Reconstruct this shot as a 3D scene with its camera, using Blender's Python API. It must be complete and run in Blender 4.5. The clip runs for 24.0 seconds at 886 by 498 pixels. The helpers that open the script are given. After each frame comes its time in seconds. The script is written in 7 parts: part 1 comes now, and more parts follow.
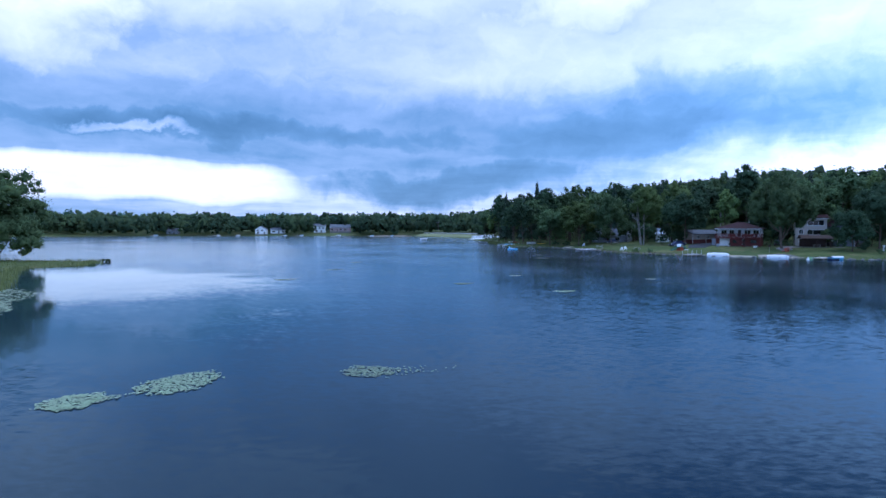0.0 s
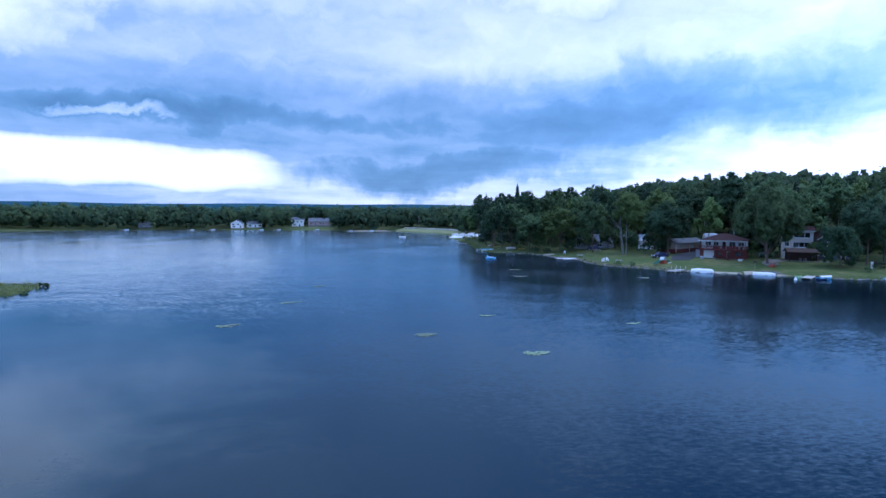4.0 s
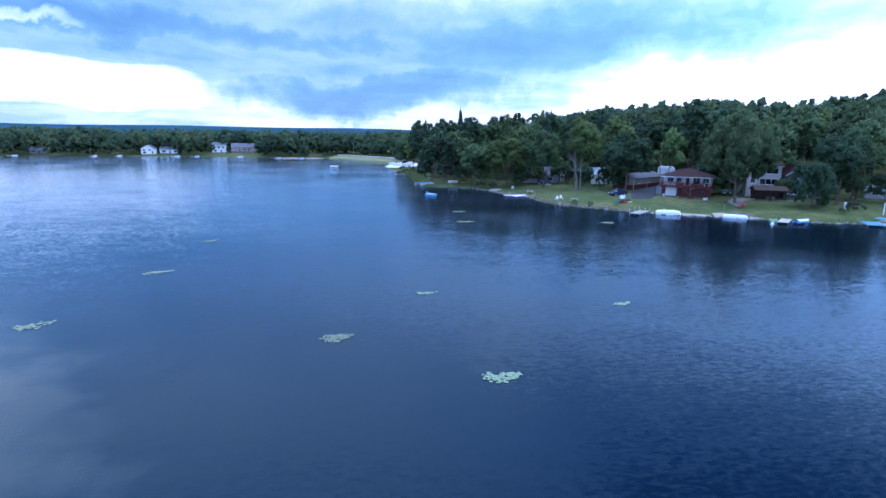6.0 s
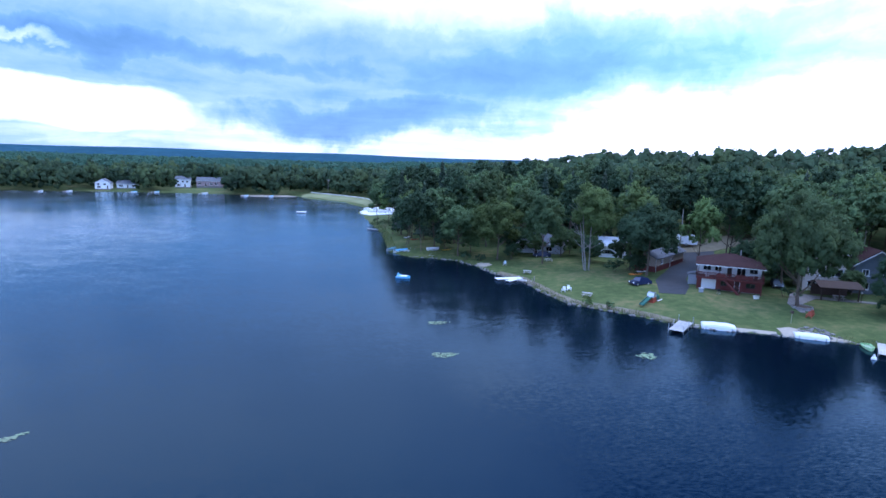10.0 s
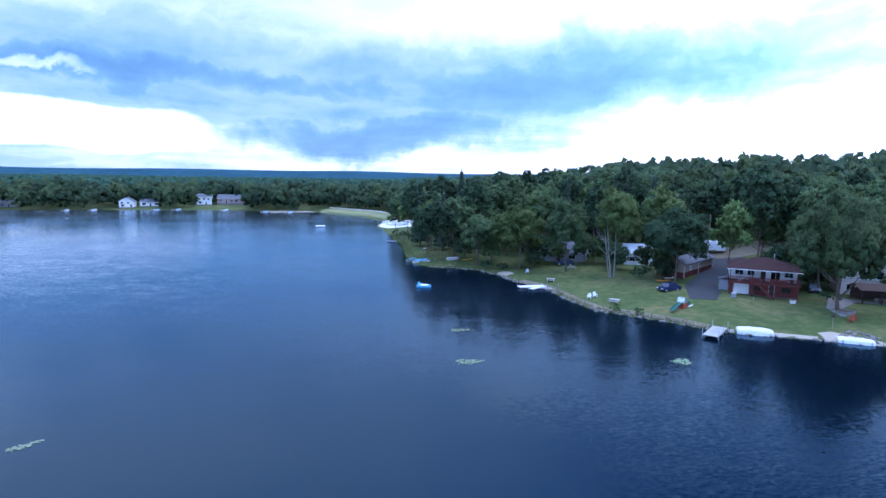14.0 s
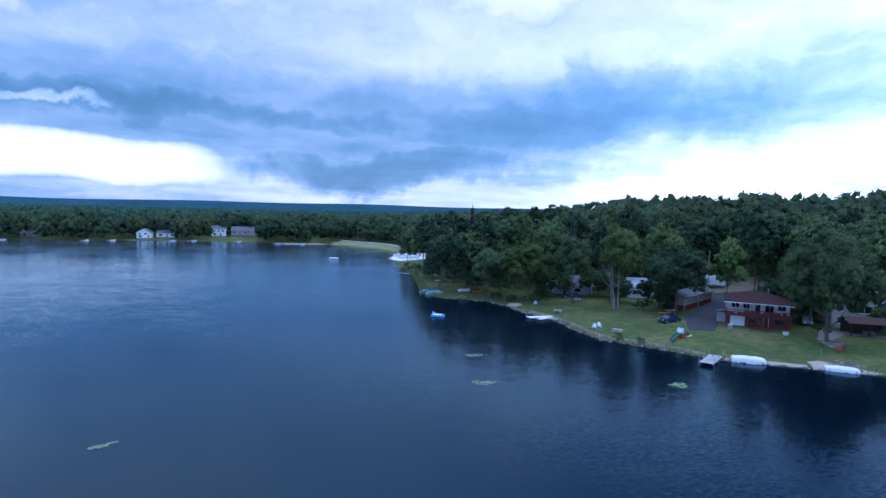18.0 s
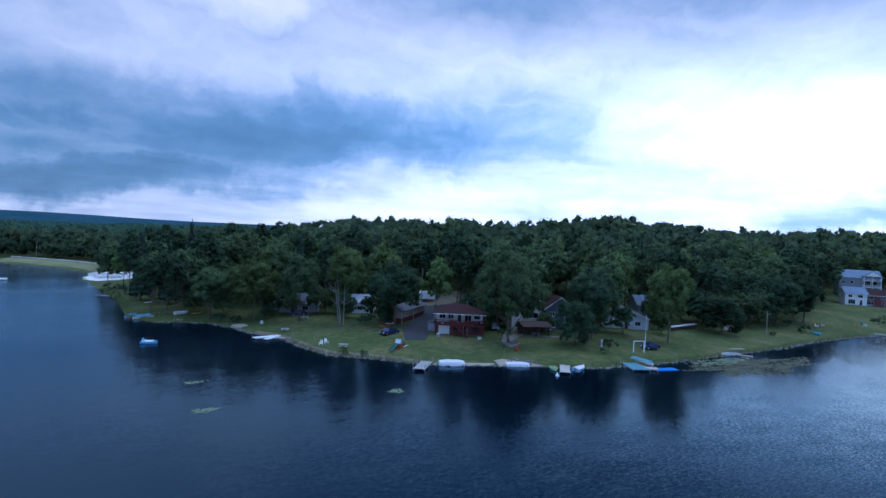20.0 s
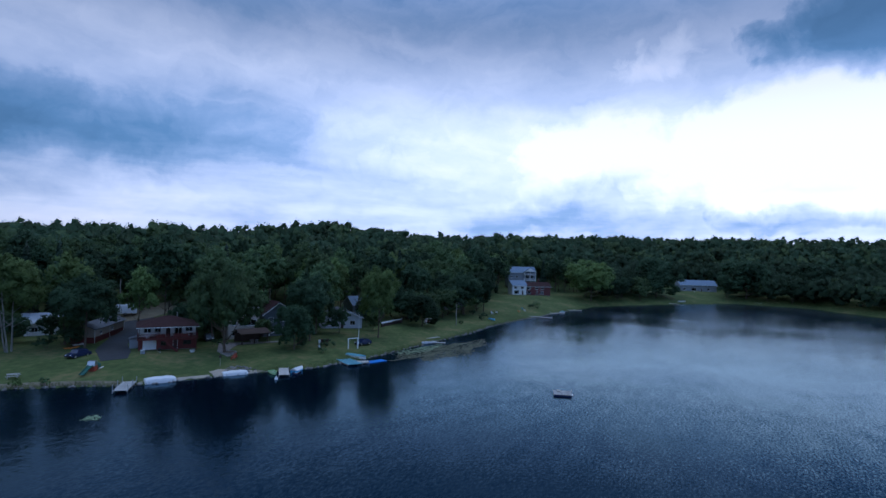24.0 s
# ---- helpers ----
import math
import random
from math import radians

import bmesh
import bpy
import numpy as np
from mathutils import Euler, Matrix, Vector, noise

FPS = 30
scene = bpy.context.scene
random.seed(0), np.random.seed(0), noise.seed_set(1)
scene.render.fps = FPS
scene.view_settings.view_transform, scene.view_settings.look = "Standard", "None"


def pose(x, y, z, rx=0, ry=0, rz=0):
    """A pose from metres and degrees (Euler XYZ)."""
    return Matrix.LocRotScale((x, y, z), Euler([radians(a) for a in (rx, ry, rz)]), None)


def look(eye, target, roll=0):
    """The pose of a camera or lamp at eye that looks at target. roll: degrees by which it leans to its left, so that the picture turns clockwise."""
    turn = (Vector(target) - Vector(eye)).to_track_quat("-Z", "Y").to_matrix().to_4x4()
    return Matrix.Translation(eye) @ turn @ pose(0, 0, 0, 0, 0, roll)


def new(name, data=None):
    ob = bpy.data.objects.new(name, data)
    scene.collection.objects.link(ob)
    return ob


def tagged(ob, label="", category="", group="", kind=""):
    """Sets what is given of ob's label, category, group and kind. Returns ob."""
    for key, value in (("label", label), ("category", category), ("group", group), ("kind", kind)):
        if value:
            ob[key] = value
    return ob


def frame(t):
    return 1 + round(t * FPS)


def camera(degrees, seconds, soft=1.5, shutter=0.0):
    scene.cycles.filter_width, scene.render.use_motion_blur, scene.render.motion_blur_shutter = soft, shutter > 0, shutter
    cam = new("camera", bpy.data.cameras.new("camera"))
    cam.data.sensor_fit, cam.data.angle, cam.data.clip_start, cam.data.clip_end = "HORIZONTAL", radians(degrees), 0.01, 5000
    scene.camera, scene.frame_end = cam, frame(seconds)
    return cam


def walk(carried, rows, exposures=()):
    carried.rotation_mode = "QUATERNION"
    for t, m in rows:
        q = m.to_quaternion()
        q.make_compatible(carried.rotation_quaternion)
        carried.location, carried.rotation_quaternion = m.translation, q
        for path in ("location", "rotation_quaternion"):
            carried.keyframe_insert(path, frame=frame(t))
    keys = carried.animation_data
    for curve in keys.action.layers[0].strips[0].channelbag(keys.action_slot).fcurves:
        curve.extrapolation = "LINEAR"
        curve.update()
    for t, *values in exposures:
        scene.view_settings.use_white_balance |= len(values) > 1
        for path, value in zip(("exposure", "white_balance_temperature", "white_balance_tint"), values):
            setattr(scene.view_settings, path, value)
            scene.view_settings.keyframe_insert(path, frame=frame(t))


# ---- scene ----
cam = camera(77.6, 24.0, soft=1.5)
PATH = [
    (0, (0.276, -8.833, 6.75), (0.214, -6.836, 6.674), 0.1),
    (0.5, (-0.028, -8.512, 7.4), (-0.093, -6.514, 7.356), 0.3),
    (1, (0.093, -8.441, 8.4), (0.019, -6.443, 8.348), 0.2),
    (1.5, (0.373, -8.53, 9.4), (0.292, -6.532, 9.349), 0.1),
    (3.5, (2.04, -4.477, 12.476), (2.012, -2.479, 12.394), 0.3),
    (4, (2.645, -1.216, 12.999), (2.641, 0.781, 12.876), 0.3),
    (4.5, (3.693, 3.235, 13.51), (3.718, 5.227, 13.334), 0.2),
    (5, (4.065, 8.077, 13.907), (4.147, 10.06, 13.665), 0.3),
    (5.5, (4.019, 13.453, 14.029), (4.175, 15.423, 13.722), 0.6),
    (6, (4.186, 18.839, 14.356), (4.4, 20.79, 13.969), 0.8),
    (6.5, (4.595, 24.399, 15.189), (4.864, 26.333, 14.757), 1.0),
    (7, (5.285, 29.761, 16.577), (5.583, 31.697, 16.172), 0.8),
    (7.5, (5.966, 34.752, 18.246), (6.274, 36.692, 17.87), 0.8),
    (8, (6.882, 39.823, 19.737), (7.186, 41.772, 19.408), 1.1),
    (8.5, (7.594, 43.345, 21.152), (7.888, 45.301, 20.86), 1.4),
    (9, (8.232, 46.379, 22.276), (8.509, 48.342, 22.015), 2.0),
    (9.5, (8.868, 48.878, 22.96), (9.133, 50.842, 22.688), 1.9),
    (10, (9.255, 50.929, 23.368), (9.527, 52.888, 23.07), 1.7),
    (10.5, (9.626, 52.403, 23.584), (9.879, 54.36, 23.258), 1.5),
    (12.5, (9.649, 54.594, 21.921), (9.885, 56.545, 21.553), -0.1),
    (13, (9.587, 54.452, 21.541), (9.804, 56.414, 21.218), 0.1),
    (13.5, (9.257, 53.789, 21.462), (9.47, 55.758, 21.182), 0.3),
    (14, (8.926, 52.81, 21.518), (9.133, 54.785, 21.275), 0.7),
    (14.5, (8.574, 51.738, 21.703), (8.776, 53.716, 21.483), 0.8),
    (15, (8.166, 50.705, 21.83), (8.355, 52.686, 21.628), 0.7),
    (15.5, (7.796, 49.731, 21.86), (7.963, 51.715, 21.676), 0.7),
    (16, (7.582, 48.753, 21.843), (7.739, 50.74, 21.674), 0.9),
    (16.5, (7.309, 47.848, 21.834), (7.443, 49.838, 21.683), 0.9),
    (17, (7.023, 47.025, 21.904), (7.152, 49.015, 21.757), 0.8),
    (17.5, (6.822, 46.368, 21.93), (6.933, 48.36, 21.795), 0.9),
    (18, (6.489, 45.505, 22.053), (6.674, 47.493, 21.93), 1.2),
    (18.5, (6.287, 44.999, 22.156), (6.675, 46.959, 22.058), 1.8),
    (19, (6.07, 44.318, 22.204), (6.752, 46.196, 22.128), 2.2),
    (19.5, (5.894, 43.814, 22.299), (6.854, 45.568, 22.254), 2.5),
    (21.5, (4.545, 41.546, 22.923), (5.728, 43.158, 22.904), 2.7),
    (22, (4.11, 41.22, 22.888), (5.298, 42.828, 22.865), 2.6),
    (22.5, (3.615, 40.991, 22.746), (4.808, 42.596, 22.73), 2.5),
    (23, (3.321, 40.662, 22.684), (4.617, 42.184, 22.677), 2.4),
    (23.5, (3.113, 40.263, 22.672), (4.621, 41.577, 22.682), 2.1),
    (24, (2.466, 39.496, 22.809), (4.224, 40.45, 22.835), 1.7),
]
walk(cam, [(t, look(eye, target, roll)) for t, eye, target, roll in PATH],
     [(0, 0.22, 5680, 12), (3.5, 0.24, 5650, 13), (4.2, 0.3, 5600, 14), (5, 0.5, 5600, 16), (6, 0.82, 5630, 17), (7, 1.05, 5670, 18), (8, 1.08, 5720, 18), (9, 0.9, 5740, 18), (10, 0.82, 5740, 18), (12.5, 1.02, 5740, 18), (13, 1.02, 5740, 18), (14, 0.87, 5740, 18), (16, 0.55, 5700, 16), (18, 0.25, 5650, 13), (19, 0.03, 5650, 12), (21.5, -0.46, 5700, 9), (22.5, -0.5, 5720, 9), (24, -0.82, 5750, 9)])

# ---- world, sun ----
SUN_AZ, SUN_EL = 88.0, 62.0


def node(nt, kind, **sets):
    n = nt.nodes.new(kind)
    for k, v in sets.items():
        if k in n.inputs:
            n.inputs[k].default_value = v
    return n


def calc(nt, op, a, b=None, c=None, clamp=False):
    n = nt.nodes.new("ShaderNodeMath")
    n.operation, n.use_clamp = op, clamp
    for i, v in enumerate((a, b, c)):
        if v is None:
            continue
        if isinstance(v, (int, float)):
            n.inputs[i].default_value = v
        else:
            nt.links.new(v, n.inputs[i])
    return n.outputs[0]


def ramp_node(nt, fac, stops):
    n = nt.nodes.new("ShaderNodeValToRGB")
    e = n.color_ramp.elements
    while len(e) < len(stops):
        e.new(0.5)
    for el, (p, col) in zip(e, stops):
        el.position, el.color = p, (*col, 1)
    nt.links.new(fac, n.inputs[0])
    return n.outputs[0]


world = bpy.data.worlds.new("overcast_sky")
scene.world = world
world.use_nodes = True
wt = world.node_tree
wt.nodes.clear()
co = wt.nodes.new("ShaderNodeTexCoord").outputs["Generated"]
sep = wt.nodes.new("ShaderNodeSeparateXYZ")
wt.links.new(co, sep.inputs[0])
dx, dy, dz = sep.outputs
up = calc(wt, "MAXIMUM", dz, 0.0)
# cloud deck seen in perspective
inv = calc(wt, "DIVIDE", 1.0, calc(wt, "ADD", up, 0.10))
com = wt.nodes.new("ShaderNodeCombineXYZ")
wt.links.new(calc(wt, "MULTIPLY", dx, inv), com.inputs[0])
wt.links.new(calc(wt, "MULTIPLY", dy, inv), com.inputs[1])


def wnoise(vec, scale, detail, rough, dist=0.0):
    n = node(wt, "ShaderNodeTexNoise", Scale=scale, Detail=detail, Roughness=rough, Distortion=dist)
    wt.links.new(vec, n.inputs["Vector"])
    return n


big = wnoise(com.outputs[0], 0.5, 7.0, 0.58, 0.5)
fine = wnoise(com.outputs[0], 1.7, 5.0, 0.5, 0.4)
edge = wnoise(co, 6.0, 5.0, 0.52, 0.3)
esep = wt.nodes.new("ShaderNodeSeparateColor")
wt.links.new(edge.outputs["Color"], esep.inputs[0])
az = calc(wt, "MULTIPLY", calc(wt, "ARCTAN2", dx, dy), 57.29578)
el = calc(wt, "MULTIPLY", calc(wt, "ARCSINE", dz), 57.29578)
tear = wnoise(co, 19.0, 5.0, 0.6, 0.4)
tsep = wt.nodes.new("ShaderNodeSeparateColor")
wt.links.new(tear.outputs["Color"], tsep.inputs[0])
azw = calc(wt, "ADD", az, calc(wt, "MULTIPLY", calc(wt, "SUBTRACT", esep.outputs[0], 0.5), 16.0))
azw = calc(wt, "ADD", azw, calc(wt, "MULTIPLY", calc(wt, "SUBTRACT", tsep.outputs[0], 0.5), 9.0))
elw = calc(wt, "ADD", el, calc(wt, "MULTIPLY", calc(wt, "SUBTRACT", esep.outputs[1], 0.5), 5.5))
elw = calc(wt, "ADD", elw, calc(wt, "MULTIPLY", calc(wt, "SUBTRACT", tsep.outputs[1], 0.5), 2.6))
azs = calc(wt, "ADD", az, calc(wt, "MULTIPLY", calc(wt, "SUBTRACT", esep.outputs[0], 0.5), 7.0))
els = calc(wt, "ADD", el, calc(wt, "MULTIPLY", calc(wt, "SUBTRACT", esep.outputs[1], 0.5), 2.4))
puff = wt.nodes.new("ShaderNodeCombineXYZ")
wt.links.new(calc(wt, "MULTIPLY", azw, 0.09), puff.inputs[0])
wt.links.new(calc(wt, "MULTIPLY", elw, 0.24), puff.inputs[1])
billow = wnoise(puff.outputs[0], 1.3, 5.0, 0.52, 0.6)
light = calc(wt, "ADD", 0.47, calc(wt, "MULTIPLY", calc(wt, "SUBTRACT", big.outputs[0], 0.5), 0.75))
light = calc(wt, "ADD", light, calc(wt, "MULTIPLY", calc(wt, "SUBTRACT", fine.outputs[0], 0.5), 0.22))
light = calc(wt, "ADD", light, calc(wt, "MULTIPLY", calc(wt, "SUBTRACT", billow.outputs[0], 0.5), 0.30))


def cloud(a, e, wa, we, gain, hard=1.0, slant=0.0, square=False):
    """A bright gap (gain > 0) or a dark bank of the deck: centre and half sizes in degrees of azimuth and height; hard sharpens its rim, square flattens its sides."""
    global light
    azc, elc = (azs, els) if square else (azw, elw)
    du = calc(wt, "DIVIDE", calc(wt, "SUBTRACT", azc, a), wa)
    ev = calc(wt, "SUBTRACT", calc(wt, "SUBTRACT", elc, e), calc(wt, "MULTIPLY", calc(wt, "SUBTRACT", azc, a), slant))
    dv = calc(wt, "DIVIDE", ev, we)
    du, dv = calc(wt, "MULTIPLY", du, du), calc(wt, "MULTIPLY", dv, dv)
    if square:
        du, dv = calc(wt, "MULTIPLY", du, du), calc(wt, "MULTIPLY", dv, dv)
    r2 = calc(wt, "ADD", du, dv)
    g = calc(wt, "MULTIPLY", calc(wt, "SUBTRACT", 1.0, r2), hard, clamp=True)
    light = calc(wt, "ADD", light, calc(wt, "MULTIPLY", g, gain))


cloud(0, 0.5, 400, 2.6, 0.20)                  # pale strip over the horizon
cloud(2, 9.5, 62, 5.5, -0.20)                  # long grey bank
cloud(-1, 4.0, 14, 2.4, -0.40, 1.0, 0.05)                 # dark foot of the bank
cloud(14, 8.8, 14, 2.6, -0.18, 1.0, 0.06)
cloud(-59, 4.3, 17, 2.2, 0.54, 1.35, 0.0, True)
cloud(-31, 4.3, 15.5, 2.2, 0.54, 1.35, 0.0, True)            # white gap
cloud(-52, 3.2, 16, 1.8, -0.30)
cloud(-44, 0.4, 40, 3.2, -0.30)                # lilac haze under it
cloud(-24, 9.4, 26, 1.5, -0.22)
cloud(-31, 8.9, 6.5, 0.6, 0.40, 1.3, 0.03)
cloud(-42, 18, 11, 5, 0.40)
cloud(2, 16.0, 26, 4.5, 0.08)
cloud(13, 21.5, 9, 3.0, 0.34)
cloud(16, 18.0, 26, 8.0, 0.12)
cloud(38, 6.6, 26, 4.4, 0.19, 1.0, 0.24)       # slanting gap over the wooded shore
cloud(78, 9, 74, 17, 0.25)                     # the brighter side of the deck
cloud(22, 3.4, 9, 1.0, 0.08)
cloud(28, 12.5, 26, 3.5, -0.10, 1.0, 0.1)
cloud(71, 11.0, 15, 5.0, 0.17, 1.0, 0.12)      # broken light toward the hidden sun
cloud(74.5, 10.5, 7, 5.5, 0.26, 1.0, 0.3)
cloud(60, 10.0, 7, 2.0, 0.12, 1.0, 0.2)
cloud(94, 9.8, 15, 6.5, 0.40, 2.0)
cloud(82, 19, 5, 1.8, 0.26, 1.0, 0.3)
cloud(99, 20.5, 9, 5.0, -0.45, 1.2)
cloud(93, 4.4, 8, 1.5, -0.45, 1.2)
cloud(74, 3.4, 14, 2.4, -0.25)
cloud(31, 12.0, 22, 5.5, -0.12)
cloud(38, 17, 15, 6, 0.13)
cloud(46, 8.0, 14, 4.0, -0.14)
# unseen dark bank high in the east, added to dim the lake's reflection
cloud(56, 47, 42, 21.5, -0.95, 2.5)
# unseen bright patch high in the west, added to lift the water's reflection
cloud(-40, 36, 70, 19, 0.85)
cloud(0, 90, 400, 44, 0.55, 1.4)               # unseen bright zenith, added to light the tree tops
sky_col = ramp_node(wt, light, [(0.0, (0.072, 0.185, 0.375)), (0.22, (0.125, 0.27, 0.52)), (0.42, (0.27, 0.41, 0.70)), (0.55, (0.45, 0.56, 0.85)), (0.78, (0.70, 0.78, 1.05)), (1.0, (0.95, 0.96, 1.16))])
east = wt.nodes.new("ShaderNodeMapRange")
east.interpolation_type = "SMOOTHSTEP"
for k, v in enumerate((-5.0, 65.0, 0.0, 0.95)):
    east.inputs[k + 1].default_value = v
wt.links.new(az, east.inputs[0])
bright = wt.nodes.new("ShaderNodeVectorMath")
bright.operation = "SCALE"
wt.links.new(sky_col, bright.inputs[0])
high = wt.nodes.new("ShaderNodeMapRange")
high.interpolation_type = "SMOOTHSTEP"
for k, v in enumerate((11.0, 23.0, 1.0, 0.0)):
    high.inputs[k + 1].default_value = v
wt.links.new(el, high.inputs[0])
wt.links.new(calc(wt, "ADD", 1.0, calc(wt, "MULTIPLY", east.outputs[0], high.outputs[0])), bright.inputs["Scale"])
sky_col = bright.outputs[0]
# unseen sky above the view, tinted and brightened to blue the water's reflection
above_view = wt.nodes.new("ShaderNodeMapRange")
above_view.interpolation_type = "SMOOTHSTEP"
for k, v in enumerate((21.0, 36.0, 0.0, 1.0)):
    above_view.inputs[k + 1].default_value = v
wt.links.new(el, above_view.inputs[0])
tinted = wt.nodes.new("ShaderNodeMix")
tinted.data_type, tinted.blend_type = "RGBA", "MULTIPLY"
wt.links.new(above_view.outputs[0], tinted.inputs[0])
wt.links.new(sky_col, tinted.inputs[6])
tinted.inputs[7].default_value = (0.92, 1.24, 1.55, 1)
sky_col = tinted.outputs[2]
clear = wt.nodes.new("ShaderNodeTexSky")
clear.sky_type, clear.sun_disc = "NISHITA", False
clear.sun_elevation, clear.sun_rotation = radians(SUN_EL), radians(SUN_AZ)
blend = wt.nodes.new("ShaderNodeMix")
blend.data_type, blend.blend_type = "RGBA", "ADD"
blend.inputs[0].default_value = 0.012
wt.links.new(sky_col, blend.inputs[6])
wt.links.new(clear.outputs[0], blend.inputs[7])
back = node(wt, "ShaderNodeBackground", Strength=1.0)
wt.links.new(blend.outputs[2], back.inputs[0])
wt.links.new(back.outputs[0], wt.nodes.new("ShaderNodeOutputWorld").inputs[0])

sun_data = bpy.data.lights.new("sun", "SUN")
sun_data.energy, sun_data.angle, sun_data.color = 0.95, radians(50), (0.96, 0.97, 1.0)
sun = new("sun", sun_data)
sun.matrix_world = look((0, 0, 60), (-math.sin(radians(SUN_AZ)) * 60, -math.cos(radians(SUN_AZ)) * 60, 60 - 60 * math.tan(radians(SUN_EL))))


# ---- materials ----
def mat(name, col, rough=0.7, metal=0.0, vary=0.25, grain=6.0, bump=0.0, col2=None, spots=0.0, spec=0.3, each=0.0, space="Object", single=0.9, thin=0.0):
    """A surface of two tones mixed by noise at two scales, with fine relief; each: how far copies differ, single: loose pieces of one mesh against that, thin: light let through."""
    m = bpy.data.materials.new(name)
    m.use_nodes = True
    nt = m.node_tree
    b = nt.nodes["Principled BSDF"]
    b.inputs["Roughness"].default_value, b.inputs["Metallic"].default_value = rough, metal
    b.inputs["Specular IOR Level"].default_value = spec
    tc = nt.nodes.new("ShaderNodeTexCoord").outputs[space]
    n1 = node(nt, "ShaderNodeTexNoise", Scale=grain, Detail=6.0, Roughness=0.62)
    n2 = node(nt, "ShaderNodeTexNoise", Scale=grain * 0.13, Detail=4.0, Roughness=0.55)
    nt.links.new(tc, n1.inputs["Vector"]), nt.links.new(tc, n2.inputs["Vector"])
    f = calc(nt, "ADD", calc(nt, "MULTIPLY", n1.outputs[0], 0.5), calc(nt, "MULTIPLY", n2.outputs[0], 0.5))
    f = calc(nt, "ADD", calc(nt, "MULTIPLY", calc(nt, "SUBTRACT", f, 0.5), 2.4), 0.5, clamp=True)
    dark = tuple(c * (1 - vary) for c in col)
    lite = col2 or tuple(min(1, c * (1 + vary)) for c in col)
    c = ramp_node(nt, f, [(0.0, dark), (0.5, col), (1.0, lite)])
    if spots:
        n3 = node(nt, "ShaderNodeTexNoise", Scale=grain * 0.4, Detail=8.0, Roughness=0.7)
        nt.links.new(tc, n3.inputs["Vector"])
        mx = nt.nodes.new("ShaderNodeMix")
        mx.data_type, mx.blend_type = "RGBA", "MULTIPLY"
        nt.links.new(calc(nt, "MULTIPLY", calc(nt, "GREATER_THAN", n3.outputs[0], 0.58), spots), mx.inputs[0])
        nt.links.new(c, mx.inputs[6])
        mx.inputs[7].default_value = (0.45, 0.42, 0.4, 1)
        c = mx.outputs[2]
    if each:
        hs = nt.nodes.new("ShaderNodeHueSaturation")
        rnd = nt.nodes.new("ShaderNodeObjectInfo").outputs["Random"]
        isl = nt.nodes.new("ShaderNodeNewGeometry").outputs["Random Per Island"]
        v = calc(nt, "ADD", calc(nt, "MULTIPLY", calc(nt, "SUBTRACT", rnd, 0.5), each), calc(nt, "MULTIPLY", calc(nt, "SUBTRACT", isl, 0.5), each * single))
        nt.links.new(calc(nt, "ADD", 1.0, v), hs.inputs["Value"])
        nt.links.new(calc(nt, "ADD", 0.5, calc(nt, "MULTIPLY", calc(nt, "SUBTRACT", rnd, 0.5), each * 0.02)), hs.inputs["Hue"])
        nt.links.new(c, hs.inputs["Color"])
        c = hs.outputs[0]
    nt.links.new(c, b.inputs["Base Color"])
    if bump:
        bp = node(nt, "ShaderNodeBump", Strength=0.6, Distance=bump)
        nt.links.new(n1.outputs[0], bp.inputs["Height"])
        nt.links.new(bp.outputs[0], b.inputs["Normal"])
    if thin:
        tr = nt.nodes.new("ShaderNodeBsdfTranslucent")
        nt.links.new(c, tr.inputs[0])
        ms = nt.nodes.new("ShaderNodeMixShader")
        ms.inputs[0].default_value = thin
        nt.links.new(b.outputs[0], ms.inputs[1])
        nt.links.new(tr.outputs[0], ms.inputs[2])
        nt.links.new(ms.outputs[0], nt.nodes["Material Output"].inputs[0])
    return m


LEAF = mat("leaf_green", (0.098, 0.156, 0.072), 0.6, vary=0.5, grain=1.1, col2=(0.155, 0.215, 0.078), each=0.6, spec=0.06, single=0.3, thin=0.4)
LEAF_DARK = mat("leaf_dark", (0.055, 0.096, 0.053), 0.65, vary=0.45, grain=1.1, each=0.6, spec=0.06, single=0.3, thin=0.4)
LEAF_LIGHT = mat("leaf_light", (0.138, 0.205, 0.074), 0.6, vary=0.45, grain=1.1, col2=(0.19, 0.26, 0.088), each=0.6, spec=0.06, single=0.3, thin=0.4)
LEAF_MID = mat("leaf_mid", (0.066, 0.110, 0.058), 0.62, vary=0.55, grain=0.75, col2=(0.125, 0.165, 0.075), each=0.6, spec=0.06, single=0.2, thin=0.4)
# blue-green shift in this leaf colour stands in for haze over distant woods
LEAF_HAZE = mat("leaf_haze", (0.070, 0.150, 0.105), 0.65, vary=0.35, grain=0.4, each=0.4, spec=0.06, single=0.3, thin=0.5)
NEEDLE = mat("needles", (0.030, 0.058, 0.034), 0.65, vary=0.3, grain=1.5, each=0.5)
BARK = mat("bark", (0.11, 0.085, 0.065), 0.9, vary=0.4, grain=4, bump=0.03)
BIRCH = mat("birch_bark", (0.25, 0.24, 0.22), 0.8, vary=0.3, grain=3, spots=0.8)
GRASS = mat("grass", (0.078, 0.108, 0.038), 0.9, vary=0.5, grain=0.7, col2=(0.20, 0.162, 0.078), bump=0.06, spec=0.1)
# distance haze is put into the ridge's blue base colour
HAZY_HILL = mat("hazy_wooded_ridge", (0.030, 0.078, 0.105), 0.9, vary=0.3, grain=0.03, spec=0.0)


